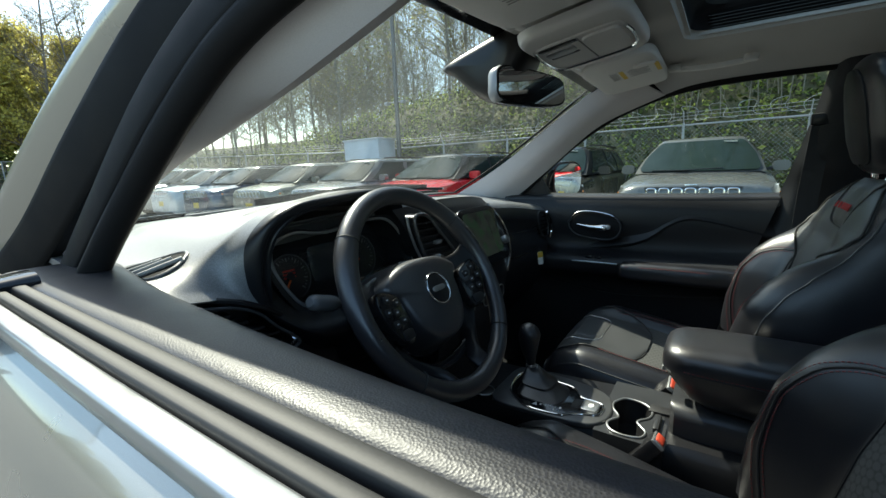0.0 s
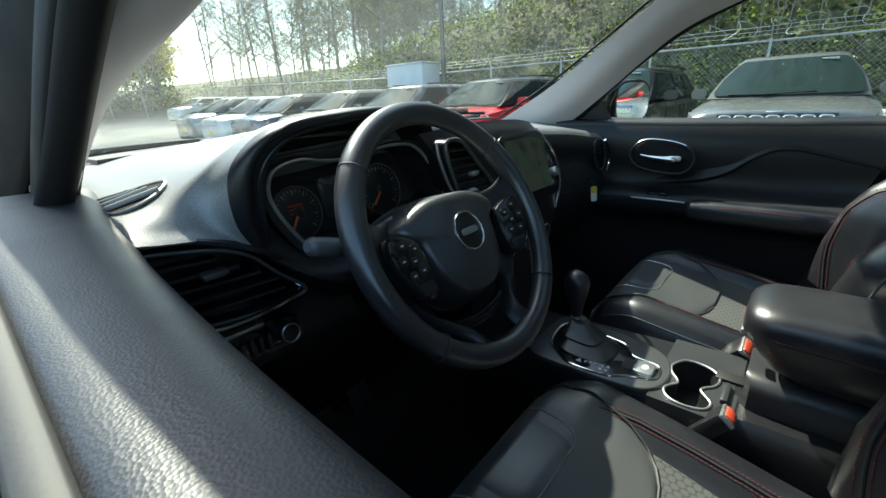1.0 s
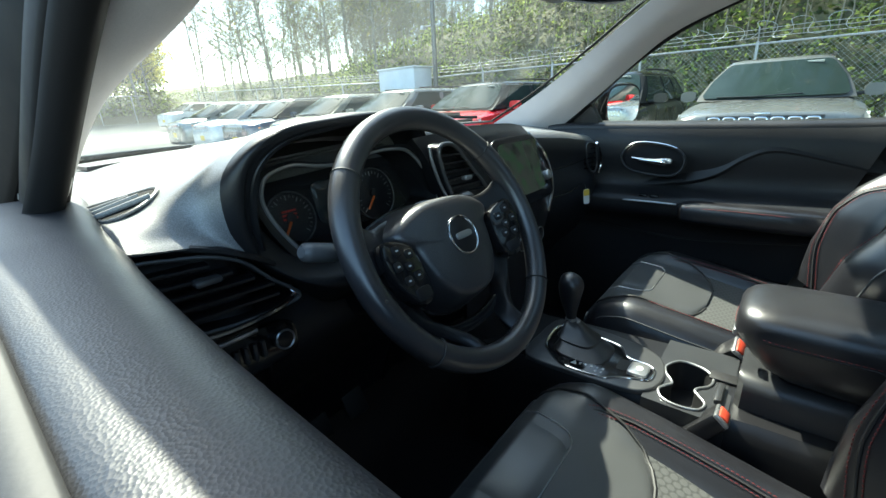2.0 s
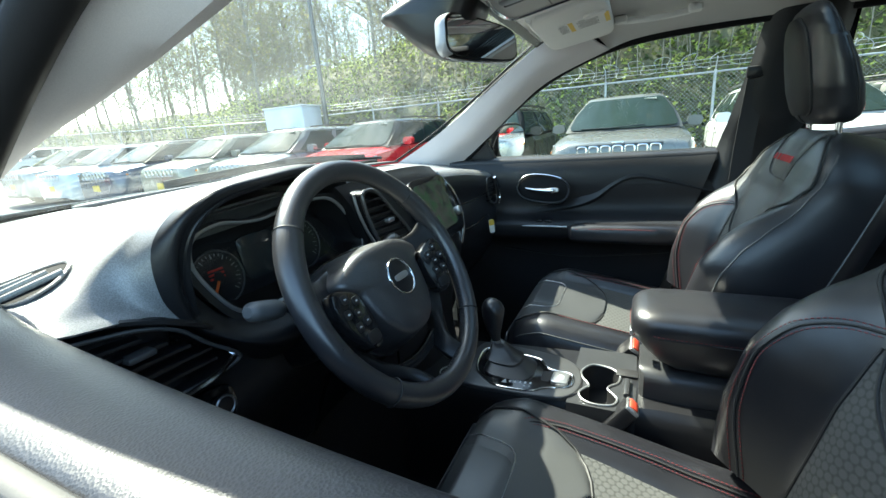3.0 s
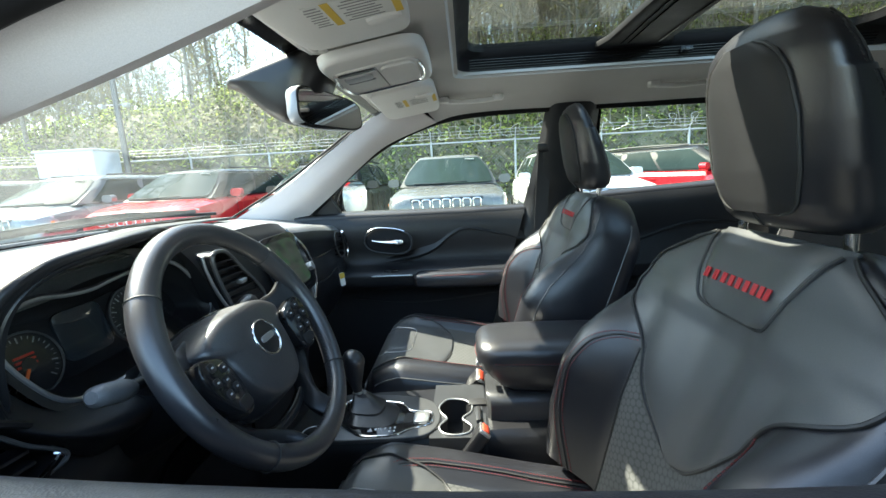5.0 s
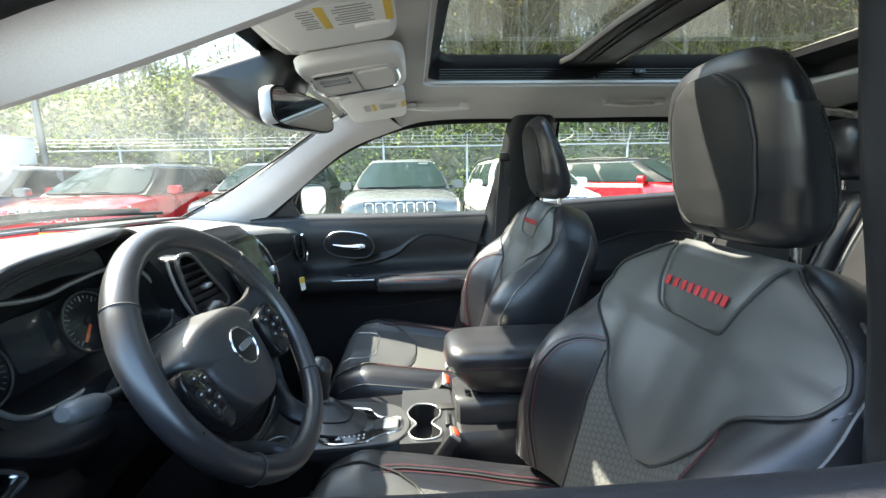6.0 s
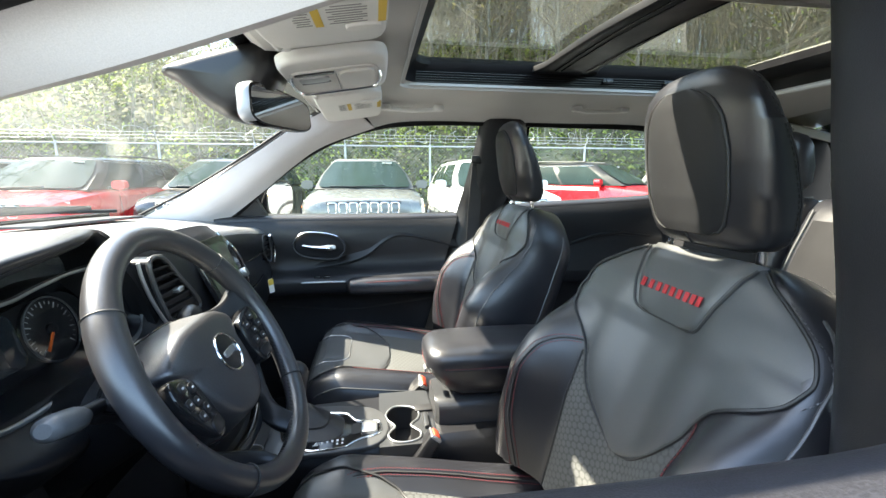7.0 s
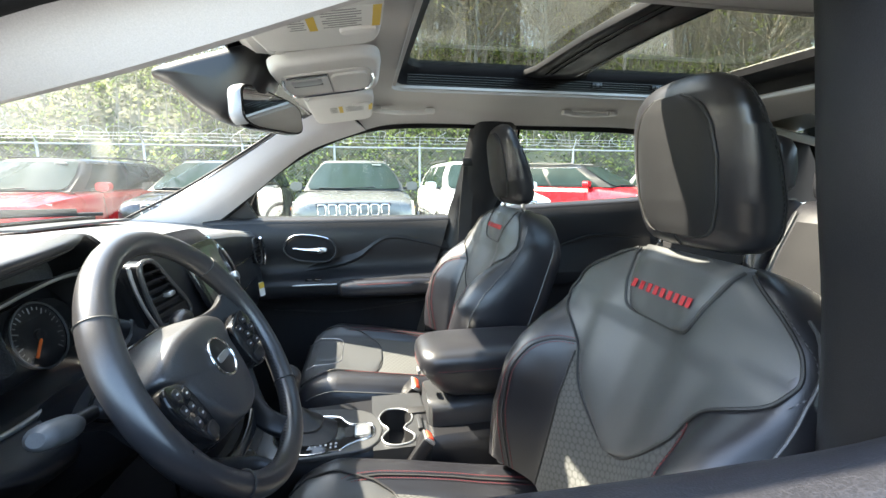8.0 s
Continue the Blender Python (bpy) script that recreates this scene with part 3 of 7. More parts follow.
# window frames, B pillars and glass of both sides
for s in (1, -1):
    # front window frame: from the mirror foot up the pillar, along the roof to the B pillar
    line = side([(.745, .39, 1.165), (.733, .285, 1.25), (.712, .135, 1.372), (.688, -.005, 1.457), (.662, -.168, 1.516), (.655, -.33, 1.54), (.672, -.60, 1.548), (.68, -.9, 1.547), (.668, -1.3, 1.538), (.64, -1.6, 1.49)], s)
    ob = part("window_frame_trim", bar(spline(line, 40), .020, .026, up=(s, 0, .15)), M_MATTBLK, kind="structure")
    tagged(ob, "black rubber seals round the door window", "window frame")
    line = side([(.78, .64, 1.13), (.755, .49, 1.215), (.728, .315, 1.335), (.695, .14, 1.452), (.660, -.04, 1.535), (.638, -.27, 1.580), (.640, -.6, 1.594), (.68, -1.0, 1.585), (.67, -1.5, 1.55), (.66, -2.0, 1.45)], s)
    ob = part("outer_pillar_frame", bar(spline(line, 40), .036, .014, up=(s * .25, .75, .5)), M_MATTBLK, kind="structure")
    tagged(ob, "black outer window frame of the doors", "window frame")
    line2 = side([(.78, .88, 1.10), (.752, .70, 1.195), (.722, .48, 1.33), (.68, .27, 1.46), (.63, .06, 1.558), (.598, -.12, 1.614), (.592, -.5, 1.645), (.61, -1.0, 1.64), (.62, -1.6, 1.59), (.58, -2.1, 1.49)], s)
    if s > 0:
        line2[:6] += V(.035, -.13, -.01)
    ob = part("roof_side_panel", bar(spline(line2, 40), .044, .018, up=(s * .45, .75, .3)), M_PAINT, kind="structure")
    tagged(ob, "silver-beige painted roof side and windshield pillar", "car body")
    # B pillar trim
    rows = [[(.772, -.505, 1.165), (.735, -.56, 1.165), (.735, -.66, 1.165), (.775, -.72, 1.165)],
            [(.735, -.53, 1.28), (.70, -.58, 1.28), (.70, -.69, 1.28), (.74, -.755, 1.28)],
            [(.70, -.565, 1.42), (.668, -.61, 1.42), (.668, -.72, 1.42), (.705, -.785, 1.42)],
            [(.668, -.588, 1.54), (.635, -.63, 1.545), (.635, -.74, 1.545), (.67, -.795, 1.54)]]
    low = [[(.775, -.49, .40), (.74, -.53, .40), (.74, -.68, .40), (.775, -.72, .40)], [(.778, -.495, .9), (.742, -.54, .9), (.742, -.67, .9), (.78, -.72, .9)]]
    fwd = (.10, .035, -.018, -.020, -.015, -.012)
    rw = [[(x, y + f * (1 - k / 3), z) for k, (x, y, z) in enumerate(r_)] for r_, f in zip(low + rows, fwd)]
    if s < 0:
        # deeper moulding behind the driver's shoulder
        rw = [[(.660, -.66, .40), (.670, -.635, .40), (.71, -.62, .40), (.775, -.61, .40), (.79, -.62, .40)], [(.655, -.655, .90), (.665, -.63, .90), (.705, -.615, .90), (.775, -.60, .90), (.795, -.61, .90)],
              [(.648, -.64, 1.165), (.658, -.617, 1.165), (.70, -.602, 1.165), (.775, -.592, 1.165), (.80, -.60, 1.165)], [(.634, -.62, 1.34), (.644, -.597, 1.34), (.685, -.582, 1.34), (.735, -.577, 1.34), (.76, -.585, 1.34)],
              [(.612, -.62, 1.46), (.622, -.602, 1.46), (.655, -.592, 1.46), (.695, -.590, 1.46), (.715, -.60, 1.46)], [(.585, -.63, 1.56), (.595, -.615, 1.56), (.625, -.605, 1.56), (.66, -.605, 1.56), (.68, -.615, 1.56)]]
    g = side(surf(rw, 26, 14), s)
    ob = part("pillar_trim_b", slab(g if s < 0 else g[::-1], .008), M_DASH, kind="structure")
    tagged(ob, "black centre pillar trim between the doors", "pillar trim")
    back_ = 0 if s > 0 else -.09
    g = side(surf([[(.80, -.53, 1.16), (.80, -.75, 1.18)], [(.735, -.60, 1.38), (.735, -.80, 1.38)], [(.70, -.61, 1.55), (.70, -.81, 1.55)]], 10, 4), s)
    ob = part("outer_pillar_b", slab(g if s > 0 else g[::-1], .01), M_GLOSSBLK, kind="structure")
    tagged(ob, "gloss black outer centre pillar", "car body")
    # seat belt on the pillar
    belt_ = thing("seat_belt", (s * .70, -.66, .6), "black seat belt webbing hanging on the centre pillar", "seat belt", "seat belts")
    g = side(surf([[(.69, -.575 + back_, 1.38), (.69, -.625 + back_, 1.38)], [(.715, -.56 + back_, 1.1), (.715, -.61 + back_, 1.1)], [(.722, -.555 + back_, .62), (.722, -.605 + back_, .62)]], 12, 3), s)
    part("webbing", slab(g if s < 0 else g[::-1], .003), M_BELT, belt_)
    part("guide", block((.014, .06, .034), (s * .684, -.60 + back_, 1.395), .006), M_PLAST, belt_)
    # C pillar
    g = side(surf([[(.76, -1.42, 1.20), (.70, -2.36, 1.22)], [(.70, -1.45, 1.38), (.63, -2.26, 1.38)], [(.64, -1.50, 1.545), (.58, -2.12, 1.52)]], 10, 6), s)
    ob = part("pillar_trim_c", slab(g if s < 0 else g[::-1], .01), M_PLAST, kind="structure")
    tagged(ob, "dark rear pillar trim beside the back seat", "pillar trim")
    g = side(surf([[(.76, -1.42, .40), (.72, -2.3, .40)], [(.76, -1.42, 1.24), (.70, -2.2, 1.24)]], 8, 6), s)
    ob = part("cargo_side_trim", slab(g if s < 0 else g[::-1], .01), M_PLAST, kind="structure")
    tagged(ob, "dark side trim of the luggage space", "car trim")
    # door glass: up on the passenger's side and at the rear
    if s > 0:
        top_ = spline([(.752, .37, 1.165), (.748, .27, 1.24), (.735, .12, 1.36), (.715, -.02, 1.445), (.688, -.18, 1.505), (.678, -.33, 1.532), (.682, -.60, 1.546)], 16)
        bot_ = np.array([(.80, y, 1.17) for y in np.linspace(.36, -.55, 16)])
        ob = part("window_1", slab(np.array([bot_, (top_ + bot_) / 2 + V(.012, 0, 0), top_]), .004), M_GLASS, kind="structure")
        ob.visible_shadow = False
        tagged(ob, "clear raised window glass of the passenger door", "window")
    top_ = side([(.69, -.80, 1.545), (.685, -1.1, 1.54), (.66, -1.45, 1.52)], s)
    bot_ = side([(.79, -.74, 1.20), (.785, -1.1, 1.22), (.76, -1.45, 1.24)], s)
    ob = part("window_2", slab(np.array([bot_, top_]), .004), M_GLASS if s > 0 else M_PRIVACY, kind="structure")
    ob.visible_shadow = False
    tagged(ob, "window glass of the rear door", "window")
    # corner sail behind the door mirror
    g = side(np.array([[(.742, .385, 1.162), (.742, .385, 1.172)], [(.75, .20, 1.162), (.742, .27, 1.252)]]), s)
    if s < 0:
        continue
    b2 = bmesh.new()
    tri = [side(p, s) for p in ((.745, .42, 1.162), (.75, .215, 1.162), (.742, .262, 1.25), (.738, .30, 1.235))]
    lo_ = [b2.verts.new(tuple(p)) for p in tri]
    hi_ = [b2.verts.new(tuple(p + V(s * .03, 0, 0))) for p in tri]
    b2.faces.new(lo_)
    b2.faces.new(hi_[::-1])
    for k in range(4):
        b2.faces.new((lo_[k], lo_[(k + 1) % 4], hi_[(k + 1) % 4], hi_[k]))
    ob = part("window_corner_trim", b2, M_PLAST, kind="structure")
    tagged(ob, "black triangular corner trim at the window's front", "window frame")

# door mirrors
for s in (1, -1):
    dm = thing("door_mirror", (s * .95, .30, 1.16), "black door mirror with a clear glass", "door mirror", "door mirrors")
    mq = frame_m((s * .985, .225 if s > 0 else .285, 1.232), (s * .92, -.38 * s * s if s > 0 else .38, 0), (0, 0, 1))
    if s < 0:
        mq = mq @ Matrix.Rotation(math.pi, 4, "Y")
    loops = [[(mq @ Vector((a, b, w_)))[:] for a, b in oval(.098 * k, .080 * k, 32, 3.4)] for k, w_ in ((.97, .006), (1.04, -.006), (1.05, -.03), (.96, -.065), (.70, -.095), (.30, -.105))]
    part("housing", rings(loops), M_GLOSSBLK, dm)
    part("mirror_glass", prism(oval(.089, .071, 32, 3.4), .003, mq @ Matrix.Translation((0, 0, .0045)), 0), M_MIRROR, dm, "mirror glass")
    part("foot", bar([(s * .81, .30, 1.170), (s * .88, .30, 1.165), (s * .95, .285, 1.175)], .022, .03), M_GLOSSBLK, dm)

# ---- floor and bulkheads ----
g = np.array([[(x, y, .42) for x in np.linspace(-.76, .76, 5)] for y in (-2.3, -1.2, -.4, .4, .62)])
floor = part("floor", slab(g, .02), M_CARPET, kind="structure")
tagged(floor, "black carpeted car floor", "floor")
g = np.array([[(x, y, z) for x in np.linspace(-.76, .76, 5)] for y, z in ((.60, .42), (.75, .60), (.80, 1.12))])
ob = part("firewall", slab(g, .02), M_CARPET, kind="structure")
tagged(ob, "black carpeted front bulkhead under the dashboard", "wall")
for k, (x, w) in enumerate(((-.33, .06), (-.46, .11))):
    pd = thing("pedal", (x, .42, .6), "black rubber foot pedal under the dashboard", "pedal", "pedals")
    part("pad", block((w, .02, .08), (x, .40, .60), .006, turn=Euler((radians(-30), 0, 0)).to_matrix()), M_RUBBER, pd)
    part("lever", bar([(x, .41, .61), (x, .50, .80)], .008, .012, up=(0, 1, 0)), M_PLAST, pd)

# ---- dashboard ----
dash = thing("dashboard", (0, .4, .8), "black soft-touch dashboard with instrument hood, vents and a centre screen", "dashboard")
rows = []
for x, zl, yl in ((-.755, 1.146, .20), (-.66, 1.150, .205), (-.605, 1.174, .202), (-.585, 1.177, .20), (-.40, 1.192, .20), (-.215, 1.195, .212), (-.195, 1.195, .216), (0, 1.198, .235), (.2, 1.192, .235), (.40, 1.176, .215), (.56, 1.155, .205), (.68, 1.140, .215), (.735, 1.13, .24)):
    yb = windshield_base(x) - .01
    y1 = yl + (yb - yl) * .45
    k = .095 if -.59 < x < -.21 else 0      # recess for the instruments
    rows.append([(x, yb, 1.172), (x, yl + (yb - yl) * .75, 1.184), (x, y1, (zl + 1.19) / 2 + .006), (x, yl + .10 + k * .5, zl + .006), (x, yl + .035 + k, zl), (x, yl + .005 + k, zl - .018), (x, yl - .008 + k, zl - .05),
                 (x, yl + .004 + k, zl - .10), (x, yl - .01 + k * .3, zl - .16), (x, yl - .005, zl - .24), (x, yl + .05, zl - .34), (x, yl + .14, zl - .44), (x, yl + .22, zl - .62)])
g = surf(rows, 70, 60)
part("top_pad", slab(g[:, :26][::-1], .01), M_DASHGLARE, dash, "grained black dashboard top, lightened by painted sun glare")
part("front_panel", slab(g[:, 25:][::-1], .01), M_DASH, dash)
# crease where the top pad meets the lower panel, driver's side
part("pad_seam", tube(spline([(-.752, .202, 1.140), (-.70, .190, 1.138), (-.65, .170, 1.126), (-.61, .160, 1.108), (-.575, .168, 1.085)], 16), .004, 6), M_PLAST, dash)
# speaker and defroster grilles along the glass
for x0, x1 in ((-.66, -.40), (.30, .60)):
    gg = []
    for f in (.62, .82):
        row = []
        for x in np.linspace(x0, x1, 10):
            yb = windshield_base(x)
            row.append((x, .22 + (yb - .22) * f, 1.1975 - .006 * f * 2 + .004))
        gg.append(row)
    part("speaker_grille", slab(np.array(gg), .006), M_GREYTRIM, dash, "finely perforated speaker grille")
part("defroster_slot", bar(spline([(-.38, .86, 1.196), (-.1, .90, 1.198), (.3, .865, 1.196)], 16), .004, .012), M_GLOSSBLK, dash, "long dark defroster slot")
part("defroster_rim", bar(spline([(-.39, .838, 1.195), (-.1, .878, 1.197), (.31, .843, 1.195)], 16), .004, .004), M_DASHGLARE, dash)
# instrument hood: an arch that runs back into the top pad
ARCH = [(-.592, 1.095), (-.600, 1.165), (-.588, 1.215), (-.545, 1.243), (-.47, 1.254), (-.39, 1.257), (-.31, 1.253), (-.235, 1.240), (-.196, 1.212), (-.186, 1.165), (-.195, 1.095)]
a0 = np.array([(x, .170, z) for x, z in ARCH])
cx, cz = -.392, 1.14


def arch(scale, y, drop=0.0):
    return [(cx + (x - cx) * scale, y, cz + (z - cz) * scale - drop) for x, z in ARCH]


def set_back(x):
    # the passenger's flank of the hood starts further forward
    f = min(1, max(0, (x + .46) / .24))
    return .085 * f * f * (3 - 2 * f)


def arch_lip(scale, lean, drop=0.0):
    # the lip leans: its crown stands nearer to the driver than its feet
    return [(cx + (x - cx) * scale, .188 + set_back(x) - lean * max(0, z - 1.10) / .15, cz + (z - cz) * scale - drop) for x, z in ARCH]


FLARE = (
    (.180, [(-.592, 1.092), (-.610, 1.150), (-.603, 1.214), (-.553, 1.247), (-.47, 1.257), (-.39, 1.260), (-.31, 1.256), (-.230, 1.238), (-.200, 1.212), (-.190, 1.17), (-.197, 1.100)]),
    (.182, [(-.632, 1.122), (-.640, 1.142), (-.630, 1.186), (-.572, 1.237), (-.47, 1.257), (-.39, 1.260), (-.31, 1.256), (-.228, 1.238), (-.198, 1.214), (-.188, 1.18), (-.190, 1.12)]),
    (.192, [(-.738, 1.142), (-.712, 1.156), (-.668, 1.174), (-.597, 1.214), (-.48, 1.251), (-.39, 1.257), (-.31, 1.253), (-.226, 1.237), (-.19, 1.222), (-.17, 1.212), (-.16, 1.200)]),
    (.33, [(-.758, 1.156), (-.725, 1.165), (-.668, 1.180), (-.588, 1.210), (-.47, 1.236), (-.39, 1.240), (-.31, 1.237), (-.2, 1.223), (-.1, 1.210), (-.04, 1.203), (.0, 1.180)]),
    (.55, [(-.745, 1.166), (-.705, 1.180), (-.645, 1.192), (-.56, 1.204), (-.47, 1.213), (-.39, 1.215), (-.3, 1.213), (-.2, 1.207), (-.1, 1.202), (-.04, 1.196), (.0, 1.175)]),
    (.76, [(-.64, 1.178), (-.61, 1.182), (-.57, 1.186), (-.52, 1.189), (-.45, 1.190), (-.39, 1.190), (-.3, 1.189), (-.2, 1.187), (-.1, 1.184), (-.04, 1.178), (.0, 1.165)]))
hood_rows = [arch(.90, .30), arch_lip(.93, .03), arch_lip(.965, .045), arch_lip(1.0, .05), [(x, .172 + set_back(x) * .9 - .030 * max(0, z - 1.10) / .16, z) for x, z in FLARE[0][1]]]
# the driver's flank leans forward from its foot, so that it faces up
LEAN1 = (-.006, .006, .016, .010, .003)
LEAN2 = (-.006, .014, .034, .034, .014)
for (y, row), lean, k in ((FLARE[1], LEAN1, .8), (FLARE[2], LEAN2, .7)):
    hood_rows.append([(x, y + set_back(x) * k + (lean[j] if j < 5 else 0), z) for j, (x, z) in enumerate(row)])
hood_rows += [[(x, y, z) for x, z in row] for y, row in FLARE[3:]]
g = surf(hood_rows, 60, 60)
# one skin: the glare is in the hood's colour, the lip stays black
part("instrument_hood", slab(g[29:], .003), M_DASHGLARE, dash, "grained black hood over the instruments, lightened by painted sun glare")
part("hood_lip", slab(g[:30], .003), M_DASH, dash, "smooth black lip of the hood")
flat = g.reshape(-1, 3)
# side demister: leaf-shaped slot with slats


def pad_z(x, y):
    d = (flat[:, 0] - x) ** 2 + (flat[:, 1] - y) ** 2
    near = np.argsort(d)[:6]
    return float(np.max(flat[near, 2])) + .0015


dm_c = [(-.728, .300), (-.712, .318), (-.690, .302), (-.655, .262), (-.680, .236), (-.716, .240)]
out = spline([(x, y, pad_z(x, y)) for x, y in dm_c], 28, True)
ctr = np.mean(out, axis=0)
demist = part("side_demister", rings([list(out), list(ctr + (out - ctr) * .5 + V(0, 0, .0005)), list(ctr + (out - ctr) * .03 + V(0, 0, .0006))], caps=False), M_MATTBLK, dash, "dark slatted side window demister")
part("rim", tube(out, .0022, 6, closed=True), M_DASHGLARE, demist)
for k in range(4):
    y = .250 + .015 * k
    xa, xb = -.722 + .004 * (k > 2), -.668 - .007 * k
    part("slat", bar([(xa, y + .012, pad_z(xa, y) + .002), (xb, y - .006, pad_z(xb, y) + .002)], .003, .0036), M_DASHGLARE, demist)

BEZ = [(-.553, 1.150), (-.546, 1.178), (-.528, 1.191), (-.492, 1.197), (-.455, 1.191), (-.42, 1.189), (-.381, 1.194), (-.31, 1.199), (-.258, 1.190), (-.225, 1.150), (-.206, 1.100), (-.230, 1.078), (-.29, 1.069), (-.392, 1.064), (-.47, 1.065), (-.512, 1.076), (-.537, 1.108)]
YB = .218


def ypos(z):
    return YB + .25 * (z - 1.13)


ring = spline([(x, ypos(z) - .012, z) for x, z in BEZ], 72, True)
cluster = part("cluster_base", prism([(x, z) for x, y, z in spline([(x, 0, z) for x, z in BEZ], 72, True)], .006, frame_m((0, ypos(0) + .052, 0), (1, 0, 0), (0, .25, 1))), M_MATTBLK, dash, "dark instrument cluster with two round gauges")
part("bezel", tube(ring, .0035, 8, closed=True), M_SILVER, cluster, "thin bright cluster bezel")
inner = spline([(cx + (x - cx) * .9, ypos(z) + .048, 1.135 + (z - 1.135) * .86) for x, z in BEZ], 72, True)
bm = rings([list(spline([(x, ypos(z) - .012, z) for x, z in BEZ], 72, True)), list(inner)], caps=False)
part("cluster_wall", bm, M_PLAST, cluster)
outer = spline([(cx + (x - cx) * 1.10, ypos(z) - .02, 1.14 + (z - 1.14) * 1.12) for x, z in BEZ], 72, True)
bm = rings([list(spline([(x, ypos(z) - .012, z) for x, z in BEZ], 72, True)), list(outer)], caps=False)
part("cluster_surround", bm, M_DASH, cluster)
chin_in = [(-.585, .186, 1.150), (-.566, .198, 1.120), (-.536, .192, 1.080), (-.49, .184, 1.064), (-.392, .182, 1.060), (-.29, .184, 1.064), (-.232, .190, 1.078), (-.200, .198, 1.112)]
chin_mid = [(-.596, .168, 1.120), (-.582, .172, 1.094), (-.545, .158, 1.058), (-.49, .144, 1.042), (-.392, .142, 1.038), (-.29, .144, 1.042), (-.222, .154, 1.060), (-.186, .172, 1.100)]
chin_low = [(-.598, .182, 1.108), (-.584, .174, 1.082), (-.540, .158, 1.044), (-.49, .146, 1.020), (-.392, .146, 1.010), (-.29, .148, 1.014), (-.21, .156, 1.036), (-.172, .180, 1.08)]
chin_end = [(-.598, .205, 1.104), (-.580, .205, 1.076), (-.536, .196, 1.030), (-.49, .186, .990), (-.392, .186, .982), (-.29, .188, .988), (-.20, .195, 1.012), (-.165, .21, 1.06)]
part("cluster_chin", slab(surf([chin_in, chin_mid, chin_low, chin_end], 18, 50), .004), M_DASH, dash, "rounded black lip below the instruments")
M_DIAL = mat("dial_black", (0.008, 0.008, 0.009), 0.35)
M_DIALMARK = mat("dial_white_print", (0.55, 0.56, 0.58), 0.5)
M_NEEDLE = mat("orange_needle", (0.75, 0.13, 0.02), 0.4)
M_REDMARK = mat("red_dial_print", (0.55, 0.03, 0.02), 0.5)
M_DULLMARK = mat("dull_dial_print", (0.26, 0.265, 0.27), 0.5)
for gx, gz, gr, turn in ((-.492, 1.1125, .041, 235), (-.320, 1.119, .046, 228)):
    mg = frame_m((gx, ypos(gz) + .044, gz), (1, 0, 0), (0, .25, 1))
    dial = part("dial", prism(oval(gr, gr, 40), .004, mg, .001), M_DIAL, cluster, "round black dial")
    part("dial_ring", tube([(mg @ Vector((x, y, .007)))[:] for x, y in oval(gr, gr, 48)], .0014, 8, closed=True), M_GREYTRIM, dial)
    bm = bmesh.new()
    for k in range(25):
        r1 = gr * .88
        r2 = gr * (.79 if k % 3 else .70)
        b2 = block((r1 - r2, .0008 if k % 3 else .0014, .0008), ((r1 + r2) / 2, 0, .0048), 0)
        bmesh.ops.transform(b2, matrix=mg @ Matrix.Rotation(radians(225 - 270 * k / 24), 4, "Z"), verts=b2.verts)
        bm = merge(bm, b2)
    part("marks", bm, M_DULLMARK, dial)
    a = radians(turn)
    part("needle", bar([(mg @ Vector((r * math.cos(a), r * math.sin(a), .008)))[:] for r in (.006, gr * .74)], .0010, .0020, up=(0, -1, .2)), M_NEEDLE, dial, "orange needle")
    part("needle_cap", prism(oval(.009, .009, 20), .008, mg, .002), M_PLAST, dial)
mg = frame_m((-.492, ypos(1.1125) + .044, 1.1125), (1, 0, 0), (0, .25, 1))
for k in range(3):
    part("warning_print", bar([(mg @ Vector((-.013, .012 - .006 * k, .0055)))[:], (mg @ Vector((.011, .012 - .006 * k, .0055)))[:]], .0016, .001, up=(0, .25, 1)), M_REDMARK, cluster, "red marks on the dial")
mg = frame_m((-.407, ypos(1.125) + .044, 1.125), (1, 0, 0), (0, .25, 1))
part("trip_screen", prism(oval(.038, .036, 24, 6), .004, mg, .001), mat("dark_screen", (0.02, 0.024, 0.027), 0.08), cluster, "dark switched-off trip display")
lens = prism([(x, z) for x, y, z in spline([(cx + (x - cx) * .985, 0, 1.135 + (z - 1.135) * .98) for x, z in BEZ], 72, True)], .001, frame_m((0, ypos(0) + .002, 0), (1, 0, 0), (0, .25, 1)))
part("lens", lens, glass("clear_lens", (0.93, 0.94, 0.95), 0.6), cluster, "clear lens over the gauges").visible_shadow = False

# left air vent
VENT = [(-.742, 1.112), (-.722, 1.127), (-.685, 1.123), (-.645, 1.115), (-.612, 1.098), (-.586, 1.069), (-.553, 1.037), (-.572, 1.027), (-.62, 1.024), (-.66, 1.026), (-.705, 1.031), (-.735, 1.038)]


def vent_y(x):
    return .190 - .02 * min(1, max(0, (x + .70) / .15))


